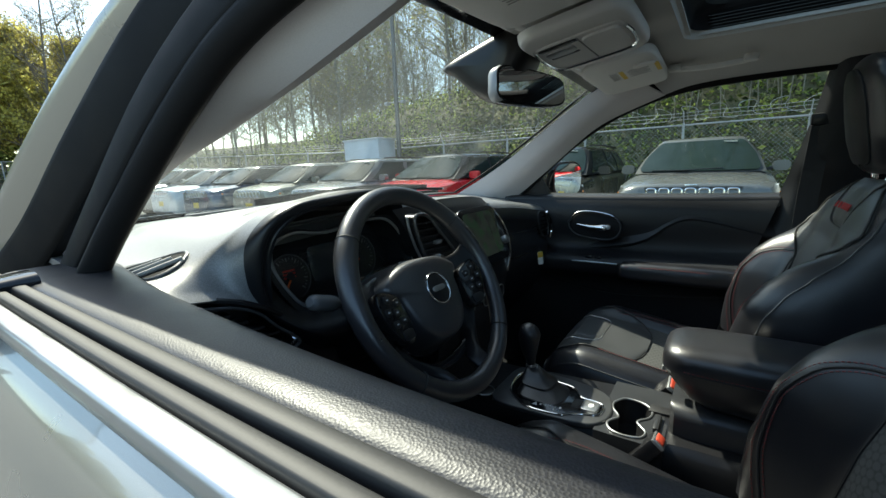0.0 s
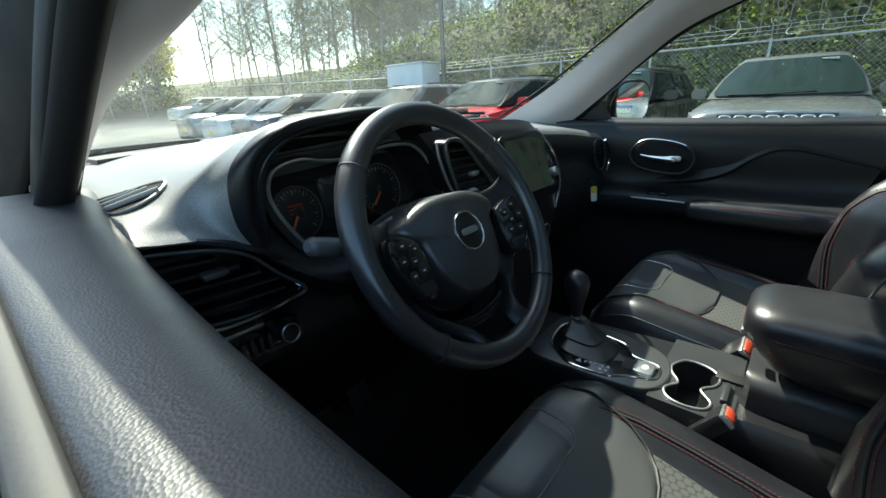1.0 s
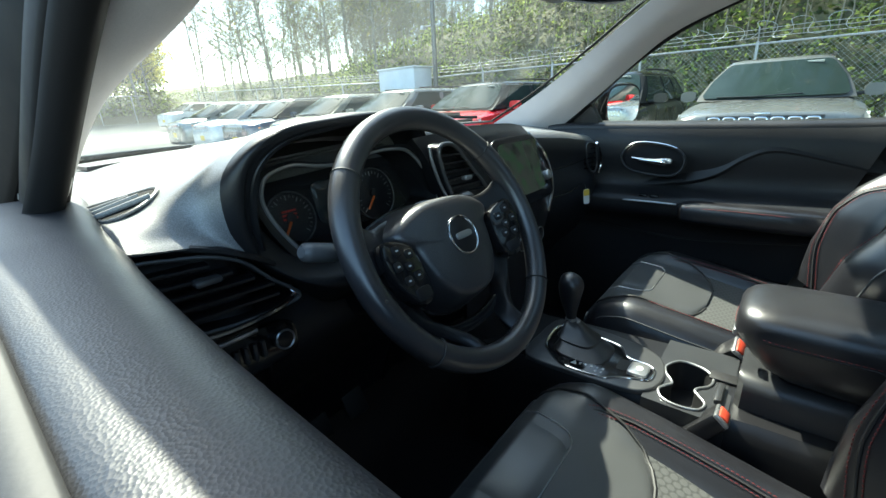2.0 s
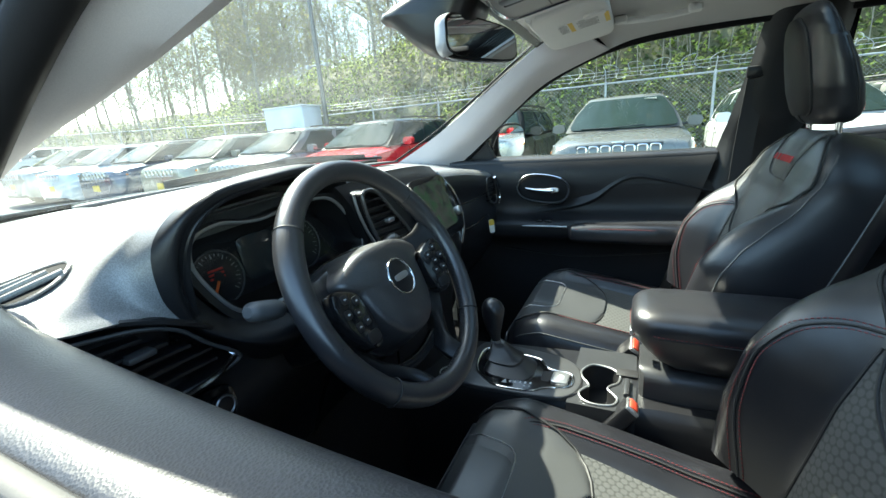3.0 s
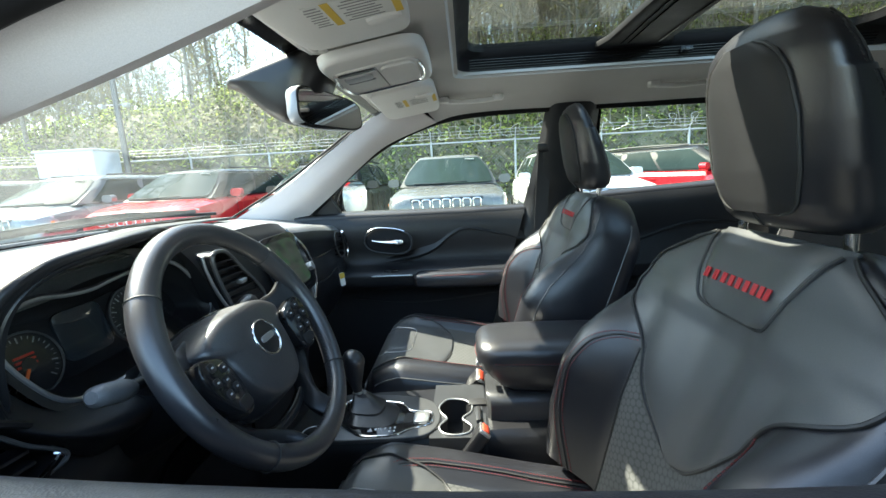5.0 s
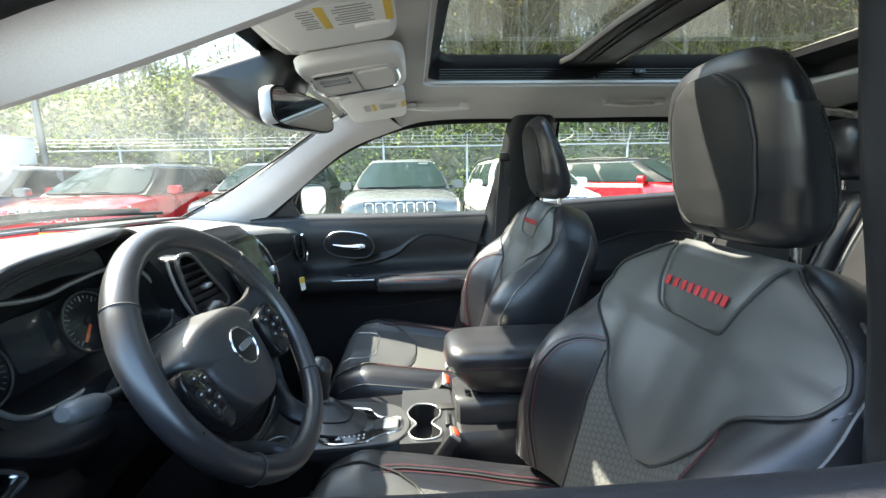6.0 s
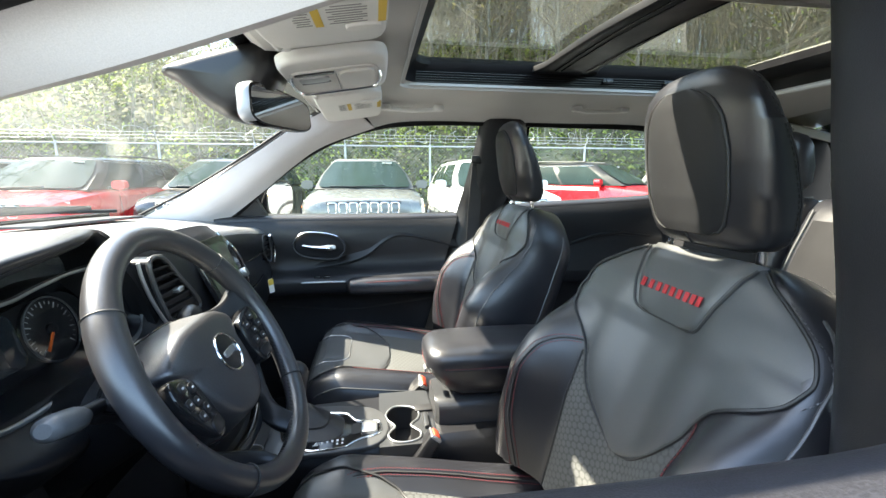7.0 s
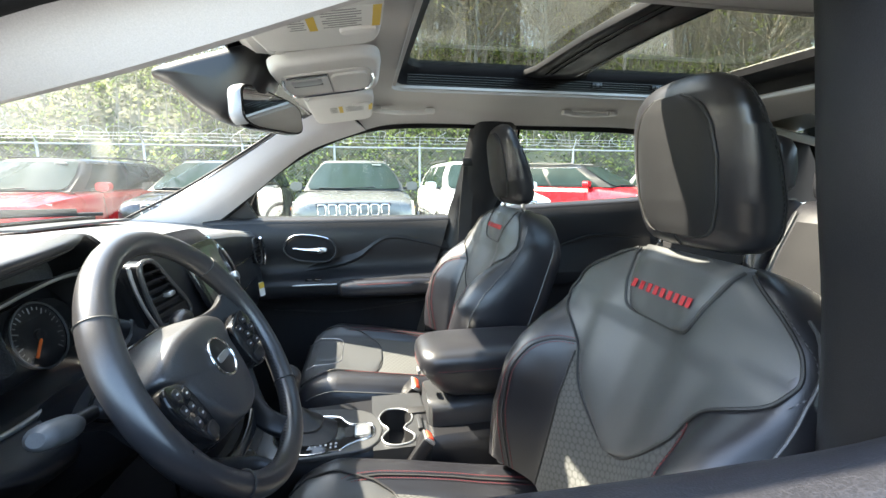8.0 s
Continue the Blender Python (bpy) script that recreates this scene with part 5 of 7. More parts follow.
def front_seat(cx):
    seat = thing("bucket_seat", (cx, -.3, .42), "black leather bucket seat with hexagon cloth insert and red stitching", "car seat", "front seats")
    # backrest as rings of closed sections
    loops = []
    ends = {.512: .985, .523: .93, .531: .80, .535: .60}
    for h in list(np.linspace(0, .50, 26)) + list(ends):
        w = back_half(min(h, .53)) * ends.get(h, 1.0)
        lp = [back_point(x, min(h, .53), -.10 * (1 - ends.get(h, 1.0)), cx) for x in np.linspace(-w, w, 46)]
        bk = -.085 + .03 * sm((h - .40) / .13)
        for x, f in ((w, -.03), (w * .93, bk * .8), (w * .7, bk), (0, bk * 1.05), (-w * .7, bk), (-w * .93, bk * .8), (-w, -.03)):
            lp.append(V(cx + x, -.560 - h * math.sin(RECL) + f * math.cos(RECL), .705 + h * math.cos(RECL) + f * math.sin(RECL)))
        loops.append(lp)
    part("backrest", rings(loops), M_LEATHER, seat, "black leather backrest with side bolsters", sharp=60)
    bp = lambda x, h, l=0.0: back_point(x, h, l, cx)
    out_ = V(0, .0014, .0006)
    # cloth centre, running up under the shoulder panel
    half = lambda h: float(np.interp(h, (.0, .12, .22, .29), (.128, .132, .136, .140)))
    part("cloth_insert", slab(patch(bp, .0, .30, half), .004), M_CLOTH, seat, "dark hexagon-embossed cloth insert")
    # wide shoulder panel with a pointed lower edge
    edge_ = spline([(.172, .010, 0), (.180, .034, 0), (.200, .062, 0), (.230, .095, 0), (.268, .123, 0), (.305, .143, 0), (.335, .170, 0), (.362, .210, 0), (.385, .231, 0), (.415, .236, 0), (.445, .222, 0), (.470, .190, 0), (.50, .142, 0), (.52, .112, 0)], 90)
    sh = lambda h: float(np.interp(h, edge_[:, 0], edge_[:, 1]))
    part("shoulder_insert", slab(patch(bp, .172, .520, sh, 64, 34, .0075), .007), M_LEATHER2, seat, "matt grey-black leather shoulder panel")
    l_, r_ = outline(bp, .172, .515, sh, .0035, 80)
    part("shoulder_piping", tube(l_[::-1] + r_[::-1], .0024, 6), M_BLKSTITCH, seat)
    for s in (1, -1):
        stitches([bp(s * (sh(h) + .009), h, .002) for h in np.linspace(.385, .49, 24)], out_, "dark_stitching", M_GREYTRIM, seat, r=.0008)
    # embroidered flap over the top
    fl = lambda h: float(np.interp(h, (.404, .406, .410, .416, .425, .440, .46, .49, .524), (.052, .062, .070, .075, .079, .085, .092, .101, .112)))
    flap = part("flap", slab(patch(bp, .404, .524, fl, 34, 20, .0165), .012), M_LEATHER2, seat, "leather flap with red embroidery")
    l_, r_ = outline(bp, .404, .515, fl, .0078, 40)
    part("flap_seam", tube(l_[::-1] + r_[::-1], .0026, 6), M_BLKSTITCH, flap)
    # the lettering, kept as plain upright bars
    for k in range(18):
        x = .070 - .140 * (k + .5 + (.22 if k % 2 == 0 else -.22)) / 18
        a_, b_ = bp(x, .443, .0182), bp(x, .458, .0182)
        part("embroidered_bar", bar([a_, (a_ + b_) / 2, b_], .0021, .0010, up=(1, 0, 0)), M_RED, flap, "raised red embroidery")
    # bolster seams with double red stitching, rising to the shoulder panel's corner
    for s in (1, -1):
        sp = spline([(.168, 0, 0), (.186, .08, 0), (.196, .16, 0), (.196, .215, 0), (.188, .258, 0), (.170, .288, 0), (.142, .303, 0)], 44)
        part("bolster_seam", tube([bp(s * x, h, .001) for x, h, z in sp], .0022, 6), M_BLKSTITCH, seat)
        nrm = np.gradient(sp, axis=0)
        nrm = np.stack([nrm[:, 1], -nrm[:, 0]], 1) / np.linalg.norm(nrm[:, :2], axis=1, keepdims=True)
        for o in (.0055, -.0055):
            stitches([bp(s * (x + o * a_[0]), h + o * a_[1], .0014) for (x, h, z), a_ in zip(sp, nrm)], out_, "red_stitching", M_STITCH, seat, gap=.0065, r=.0008)
        # where the cloth meets the bolster
        part("insert_seam", tube([bp(s * half(h), h, .001) for h in np.linspace(0, .285, 30)], .0022, 6), M_BLKSTITCH, seat)
        # edge piping and the seam down the flank
        edge = [bp(s * (back_half(h) - .012), h, .001) for h in np.linspace(.06, .48, 40)]
        part("edge_piping", tube(edge, .0022, 6), M_LEATHER2, seat)
        q = [V(cx + s * back_half(h) * 1.001, -.560 - h * math.sin(RECL) - .028 * math.cos(RECL), .705 + h * math.cos(RECL) - .028 * math.sin(RECL)) for h in np.linspace(.04, .47, 30)]
        part("flank_seam", tube(q, .002, 6), M_LEATHER2, seat)
    # cushion
    loops = []
    fronts = {-.035: (.995, .005), -.024: (.98, .015), -.015: (.955, .035), -.009: (.91, .06)}
    for y in list(np.linspace(-.58, -.05, 26)) + list(fronts):
        k, dz = fronts.get(y, (1, 0))
        w = cushion_half(y) * k
        lp = [cushion_point(x, y, 0, cx) for x in np.linspace(-w, w, 46)]
        zb = .59 + dz
        lp += [V(cx + w, y, min(.65, lp[-1][2] - .01)), V(cx + w * .96, y, zb + .01), V(cx + w * .8, y, zb), V(cx - w * .8, y, zb), V(cx - w * .96, y, zb + .01), V(cx - w, y, min(.65, lp[0][2] - .01))]
        loops.append(lp)
    part("cushion", rings(loops), M_LEATHER, seat, "black leather seat cushion", sharp=60)
    cp = lambda x, y, l=0.0: cushion_point(x, y, l, cx)
    half = lambda y: float(np.interp(y, (-.56, -.30, -.18), (.122, .142, .150)))
    part("cushion_cloth", slab(patch(cp, -.56, -.18, half)[::-1], .004), M_CLOTH2, seat, "dark hexagon-embossed cloth insert")
    ins = lambda y: float(np.interp(y, (-.262, -.258, -.245, -.225, -.19, -.12, -.06, -.03), (.060, .088, .122, .148, .166, .182, .190, .184)))
    part("cushion_insert", slab(patch(cp, -.262, -.026, ins, 36, 26, .0085)[::-1], .008), M_LEATHER2, seat, "matt leather front insert")
    l_, r_ = outline(cp, -.262, -.03, ins, .003, 40)
    part("cushion_piping", tube(l_[::-1], .0024, 6), M_BLKSTITCH, seat)
    part("cushion_piping", tube(r_, .0024, 6), M_BLKSTITCH, seat)
    tab = lambda y: float(np.interp(y, (-.136, -.132, -.122, -.10, -.04), (.070, .084, .096, .104, .110)))
    part("cushion_tab", slab(patch(cp, -.136, -.030, tab, 22, 16, .0105)[::-1], .004), M_LEATHER2, seat)
    l_, r_ = outline(cp, -.136, -.036, tab, .0088, 24)
    part("tab_seam", tube(l_[::-1] + r_[::-1], .0016, 6), M_SILVER, seat, "pale edge of the front tab")
    for s in (1, -1):
        fx = lambda y: float(np.interp(y, (-.56, -.35, -.28, -.2, -.15, -.12, -.10), (.160, .174, .176, .176, .170, .158, .142)))
        q = [cp(s * fx(y), y, .001) for y in np.linspace(-.54, -.10, 40)]
        part("bolster_seam", tube(q, .0022, 6), M_BLKSTITCH, seat)
        for o in (.006, -.006):
            stitches([cp(s * (fx(y) + o), y, .0014) for y in np.linspace(-.54, -.10, 40)], V(0, 0, .0016), "red_stitching", M_STITCH, seat, gap=.0065, r=.0009)
        q = [cp(s * (cushion_half(y) - .012), y, .001) for y in np.linspace(-.54, -.05, 30)]
        part("edge_piping", tube(q, .0022, 6), M_LEATHER2, seat)
    # side valance and runners
    for s in (1, -1):
        part("side_valance", block((.02, .46, .13), (cx + s * .235, -.30, .575), .008), M_PLAST, seat)
        part("runner", block((.04, .50, .08), (cx + s * .19, -.30, .43), .006), M_GREYTRIM, seat)
    part("base_frame", block((.36, .42, .10), (cx, -.30, .54), .01), M_PLAST, seat)
    # headrest: a wedge, thin at the top and deep at the foot, leaning forward, on two posts
    for s in (1, -1):
        a_ = V(cx + s * .090, -.712, 1.185)
        post = part("headrest_post", tube([a_, a_ + V(0, .002, .085)], .0065, 12), M_CHROME, seat, "chrome headrest post")
        part("collar", tube([a_ + V(0, 0, .006), a_ + V(0, 0, .016), a_ + V(0, 0, .022)], [.027, .025, .015], 20), M_GLOSSBLK, post)
    HZ = (1.226, 1.231, 1.242, 1.262, 1.30, 1.35, 1.40, 1.43, 1.452, 1.466, 1.474, 1.478)
    HW = (.080, .100, .113, .121, .127, .127, .121, .114, .103, .086, .064, .032)
    HF = (-.690, -.678, -.668, -.659, -.648, -.640, -.634, -.632, -.634, -.640, -.648, -.656)
    HB = (-.722, -.736, -.745, -.748, -.740, -.722, -.700, -.687, -.677, -.672, -.668, -.663)

    def hr_at(z):
        return float(np.interp(z, HZ, HW)), float(np.interp(z, HZ, HF)), float(np.interp(z, HZ, HB))

    zz = sorted(set(list(HZ) + list(np.linspace(1.25, 1.46, 18))))
    loops = []
    for z in zz:
        w, yf, yb = hr_at(z)
        loops.append([V(cx + a, (yf + yb) / 2 + b * (yf - yb) / 2 - .014 * (a / .13) ** 2, z - .010 * (a / .13) ** 2 * (z > 1.40)) for a, b in oval(w, 1, 56, 2.7)])
    hr = part("headrest", rings(loops), M_LEATHER, seat, "black leather headrest leaning forward", sharp=70)

    def hr_front(x, z, lift=.0):
        w, yf, yb = hr_at(z)
        k = max(0, 1 - (abs(x) / w) ** 2.7) ** (1 / 2.7)
        return V(cx + x, (yf + yb) / 2 + k * (yf - yb) / 2 - .014 * (x / .13) ** 2 + lift, z - .010 * (x / .13) ** 2 * (z > 1.40))

    hw = lambda z: float(np.interp(z, (1.248, 1.252, 1.262, 1.30, 1.36, 1.41, 1.432, 1.444, 1.449), (.048, .060, .070, .081, .083, .075, .062, .042, .028)))
    g = np.array([[hr_front(x * hw(z), z, .006 * (1 - abs(x) ** 8)) for x in np.linspace(-1, 1, 20)] for z in np.linspace(1.248, 1.449, 40)])
    part("front_pad", slab(g, .005), M_LEATHER3, hr, "matt front pad")
    zs_ = np.linspace(1.248, 1.449, 40)
    ring_ = [hr_front(-hw(z), z, .0015) for z in zs_] + [hr_front(hw(z), z, .0015) for z in zs_[::-1]]
    part("pad_piping", tube(ring_, .0024, 6, closed=True), M_BLKSTITCH, hr)
    part("foot_seam", tube([hr_front(0, z, .0005) for z in np.linspace(1.230, 1.248, 5)], .0018, 6), M_BLKSTITCH, hr)
    for s in (1, -1):
        q = []
        for z in np.linspace(1.24, 1.465, 26):
            w, yf, yb = hr_at(z)
            k = .30
            u = w * (1 - k ** 2.7) ** (1 / 2.7)
            q.append(V(cx + s * (u + .0006), (yf + yb) / 2 - k * (yf - yb) / 2 - .014 * (u / .13) ** 2, z - .010 * (u / .13) ** 2 * (z > 1.40)))
        part("side_seam", tube(q, .0016, 6), M_BLKSTITCH, hr)
        stitches([p + V(s * .0008, .006, 0) for p in q], V(s * .0012, 0, 0), "side_stitching", M_BLKSTITCH, hr, r=.0006)
    return seat


seat_d = front_seat(-.382)
copy_thing(seat_d, Matrix.Translation((.380, -.264, .443)))

# rear bench
bench = thing("bench_seat", (0, -1.3, .42), "black leather rear bench seat with raised headrests", "rear seat")
for x0, x1, hz0, hz1 in ((-.66, -.17, 1.29, 1.475), (-.16, .16, 1.262, 1.375), (.17, .66, 1.29, 1.475)):
    w = (x1 - x0) / 2
    c = (x0 + x1) / 2
    loops = []
    for f, k, d in ((0, .97, .06), (.1, 1, .075), (.4, 1, .085), (.75, 1, .075), (.93, .98, .06), (.985, .95, .04), (1, .9, .015)):
        loops.append([(c + a * w * k, -1.38 - .20 * f + b * d, .66 + .60 * f) for a, b in oval(1, 1, 28, 5)])
    bk = part("backrest", rings(loops), M_LEATHER, bench, "black leather back section", sharp=60)
    face = lambda f: V(0, -1.38 - .20 * f + float(np.interp(f, (0, .1, .4, .75, .93), (.06, .075, .085, .075, .06))), .66 + .60 * f)
    for f0, f1 in ((.12, .56), (.58, .90)):
        part("back_insert", slab(np.array([[face(f) + V(c + a * (w - .05), .008 - .006 * abs(a) ** 4, 0) for a in np.linspace(-1, 1, 10)] for f in np.linspace(f0, f1, 8)]), .012), M_MATTBLK, bk)
    for s in (1, -1):
        part("back_piping", tube([face(f) + V(c + s * (w - .035), .001, 0) for f in np.linspace(.06, .95, 14)], .003, 6), M_LEATHER2, bk)
    hx = c * .82
    loops = []
    for f, k, d in ((0, .86, .032), (.1, .97, .05), (.4, 1, .056), (.75, .97, .05), (.92, .86, .034), (1, .62, .014)):
        loops.append([(hx + a * .125 * k, -1.585 + .02 * f + b * d, hz0 + (hz1 - hz0) * f) for a, b in oval(1, 1, 28, 3.2)])
    hr = part("headrest", rings(loops), M_LEATHER, bench, "black leather headrest", sharp=70)
    for s in (1, -1):
        part("headrest_post", tube([(hx + s * .055, -1.585, 1.20), (hx + s * .055, -1.585, hz0 + .03)], .006, 10), M_CHROME, hr)
loops = [[(a * .68 * k, y, .60 + b * d) for a, b in oval(1, 1, 36, 6)] for y, k, d in ((-1.40, 1, .07), (-1.2, 1, .075), (-.95, 1, .085), (-.87, .98, .07), (-.85, .94, .04))]
part("cushion", rings(loops), M_LEATHER, bench, "black leather bench cushion", sharp=60)

# ---- centre console ----
console = thing("centre_console", (0, -.2, .42), "black centre console with gear lever, cup holders and padded armrest", "centre console")
loops = []
for y, w, z, zb in ((.20, .13, .735, .45), (.10, .125, .728, .45), (-.05, .125, .736, .45), (-.19, .122, .744, .45), (-.196, .1215, .68, .45), (-.304, .1185, .68, .45), (-.31, .118, .748, .45), (-.36, .115, .75, .45), (-.62, .11, .75, .45), (-.66, .10, .73, .46)):
    loops.append([(-w, y, zb), (-w, y, z - .05), (-w + .008, y, z - .015), (-w + .022, y, z), (-.03, y, z + .004), (.03, y, z + .004), (w - .022, y, z), (w - .008, y, z - .015), (w, y, z - .05), (w, y, zb)])
part("body", rings(loops), M_PLAST, console)
# the gear plate with bright edge
PL = [(.066, .045), (.060, -.06), (.050, -.116), (.030, -.172), (-.005, -.202), (-.060, -.212), (-.104, -.198), (-.124, -.160), (-.128, -.06), (-.118, .045), (-.03, .06)]
pl = spline([(x, y, 0) for x, y in PL], 80, True)
pm = Matrix.Translation((0, 0, .742)) @ Matrix.Rotation(radians(-1.6), 4, "X")
plate = part("gear_plate", prism([(x, y) for x, y, z in pl], .010, pm, .004, 3), M_GREYTRIM, console, "dark grey metallic gear plate")
IN = [(.030, .030), (.030, -.02), (.020, -.08), (.010, -.112), (-.012, -.128), (-.026, -.142), (-.030, -.176), (-.040, -.191), (-.062, -.194), (-.082, -.188), (-.092, -.160), (-.104, -.136), (-.118, -.112), (-.119, -.045), (-.098, -.008), (-.068, .022), (-.02, .034)]
inl = spline([(x, y, 0) for x, y in IN], 90, True)
part("gear_inlay", prism([(x, y) for x, y, z in inl], .002, pm @ Matrix.Translation((0, 0, .0095)), .0005), M_GLOSSBLK, plate, "gloss black inlay")
part("bright_edge", tube([(pm @ Vector((x, y, .0112)))[:] for x, y, z in inl], .0026, 8, closed=True), M_CHROME, plate, "bright chrome edge")
part("mode_switch", prism(oval(.021, .018, 24, 6, -.061, -.168), .007, pm @ Matrix.Translation((0, 0, .0112)), .002), M_SILVER, plate, "silver parking brake switch")
part("switch_mark", prism(oval(.008, .006, 20, 2, -.061, -.170), .0006, pm @ Matrix.Translation((0, 0, .0182)), 0), M_LABEL, plate)
part("switch_tray", prism(oval(.020, .010, 20, 5, -.056, -.138), .001, pm @ Matrix.Translation((0, 0, .0114)), 0), M_RUBBER, plate)
for k in range(5):
    part("gear_mark", prism(oval(.0035, .0024, 8, 6, -.096 + .001 * k, -.066 - .011 * k), .0006, pm @ Matrix.Translation((0, 0, .0118)), 0), M_DIALMARK, plate)
    if k > 2:
        part("gear_mark", prism(oval(.003, .0022, 8, 6, -.108 + .001 * k, -.066 - .011 * k), .0006, pm @ Matrix.Translation((0, 0, .0118)), 0), M_DIALMARK, plate)
part("arrow_mark", prism([(-.090, -.054), (-.104, -.048), (-.104, -.060)], .0006, pm @ Matrix.Translation((0, 0, .0118)), 0), M_DIALMARK, plate)
bm = rings([[(-.038 + a * w * 1.15 + dx, -.040 + b * w * 1.30 + dy, z + .002 * math.sin(7 * q)) for q, (a, b) in enumerate(oval(1, 1, 28, 3.4))] for w, z, dx, dy in ((.046, .752, 0, -.012), (.045, .758, 0, -.010), (.036, .766, .006, -.002), (.031, .771, .009, .002), (.033, .776, .011, .006), (.024, .785, .016, .014), (.019, .793, .018, .018), (.011, .803, .022, .024))])
part("gear_gaiter", bm, M_LEATHER, console, "folded leather gear gaiter")
bm = tube(spline([(-.014, -.010, .80), (-.012, -.006, .825), (-.011, -.003, .855), (-.011, -.004, .885), (-.012, -.012, .908)], 16), [.009, .010, .011, .0125, .0145, .017, .019, .021, .0225, .024, .025, .0255, .025, .023, .018, .008], 22, flat=1.12)
part("gear_knob", bm, M_LEATHER, console, "black leather gear knob")
part("gear_collar", tube([(-.014, -.010, .792), (-.0135, -.008, .806)], .0125, 16), M_SILVER, console)
# drive mode dial and buttons ahead
mk = Matrix.Translation((-.085, .085, .728))
part("drive_dial", prism(oval(.024, .024, 28), .016, mk, .003), M_PLAST, console)
part("dial_ring", tube([(mk @ Vector((a, b, .015)))[:] for a, b in oval(.0245, .0245, 32)], .002, 6, closed=True), M_SILVER, console)
for k in range(3):
    part("mode_button", block((.02, .012, .006), (-.105 + .002 * k, .045 - .017 * k, .735), .002), M_GREYTRIM, console)
# two cup wells that run into one another, with gripping tabs at the waist
WELL = [(.026, -.222), (.030, -.246), (.020, -.272), (-.004, -.286), (-.030, -.282), (-.046, -.268), (-.058, -.264), (-.070, -.272), (-.088, -.284), (-.110, -.276), (-.118, -.246), (-.110, -.220), (-.088, -.210), (-.070, -.218), (-.058, -.226), (-.046, -.222), (-.030, -.211), (-.004, -.206)]
well = [(x, y) for x, y, z in spline([(x, y, 0) for x, y in WELL], 72, True)]
part("cup_deck", deck([(-.126, -.190), (-.126, -.318), (.105, -.318), (.105, -.190)], [well], .752, .062), M_CONSOLE, console, "grey deck round the cup wells")
cupm = part("cup_holder", rings([[(x, y, .7515) for x, y in well], [(-.045 + (x + .045) * .95, -.246 + (y + .246) * .92, .693) for x, y in well], [(-.045 + (x + .045) * .03, -.246 + (y + .246) * .03, .692) for x, y in well]], caps=False), M_RUBBER, console, "deep double cup holder")
part("cup_rim", tube([(x, y, .7535) for x, y in well], .0024, 8, closed=True), M_SILVER, cupm, "bright rim")
part("coin_tray", block((.030, .045, .006), (.012, -.300, .755), .003), M_RUBBER, console)
part("tray_lip", block((.060, .012, .012), (-.045, -.300, .756), .004), M_CONSOLE, console)
# armrest lid: a thick pad whose underside sweeps back from a narrow nose
loops = []
for y, w, zt, zb in ((-.302, .050, .920, .892), (-.306, .064, .929, .884), (-.318, .078, .937, .868), (-.335, .086, .941, .846), (-.355, .089, .943, .826), (-.385, .090, .944, .812), (-.45, .091, .944, .808), (-.58, .091, .943, .808), (-.64, .086, .938, .812), (-.655, .07, .925, .83)):
    c = .893
    loops.append([(.008 + a * w * (1 if b > -.1 else 1 - .10 * abs(b)), y, c + (b * (zt - c) if b > 0 else b * (c - zb))) for a, b in oval(1, 1, 40, 3.4)])
arm = part("armrest_lid", rings(loops), M_LEATHER, console, "padded black leather armrest", sharp=60)
q = [(.088, -.335, .893), (.072, -.315, .893), (.045, -.3035, .893), (.008, -.3010, .893), (-.030, -.3035, .893), (-.058, -.315, .893), (-.073, -.335, .893), (-.081, -.36, .893), (-.0835, -.45, .893), (-.0835, -.60, .893)]
sq = spline(q, 60)
part("lid_seam", tube(sq, .0016, 6), M_BLKSTITCH, arm)
stitches([V(*p) + V(-.0006, .0006, .0045) for p in sq], V(-.001, .001, 0), "red_stitching", M_STITCH, arm)
loops = [[(.008 + a * w, y, .72 + b * .092) for a, b in oval(1, 1, 32, 5)] for y, w in ((-.322, .060), (-.330, .070), (-.37, .074), (-.60, .074), (-.63, .066))]
part("armrest_base", rings(loops), M_CONSOLE, console, "dark grey console bin under the armrest")
part("latch", block((.028, .008, .012), (-.01, -.304, .872), .003), M_SILVER, console)
# buckles
for s, cx in ((-1, -.118), (1, .128)):
    bk = thing("seat_belt_buckle", (cx, -.34, .66), "black seat belt buckle with a red press button", "buckle", "belt buckles")
    tb = Euler((radians(38), radians(-12 * s), 0)).to_matrix()
    at = Vector((cx, -.312, .764))
    part("housing", block((.046, .030, .11), at - tb @ Vector((0, 0, .055)), .006, turn=tb), M_PLAST, bk)
    part("bezel", block((.050, .026, .008), at, .003, turn=tb), M_SILVER, bk, "bright edge of the buckle mouth")
    part("press_button", block((.038, .017, .008), at + tb @ Vector((0, 0, .003)), .003, turn=tb), M_BUCKLE, bk, "red press button")
    part("stalk", bar([at - tb @ Vector((0, 0, .10)), (cx - s * .01, -.42, .58)], .016, .006, up=(1, 0, 0)), M_BELT, bk)
part("recline_bolt", tube([(-.155, -.475, .720), (-.118, -.475, .720)], .017, 14), M_SILVER, seat_d, "metal hinge cap")

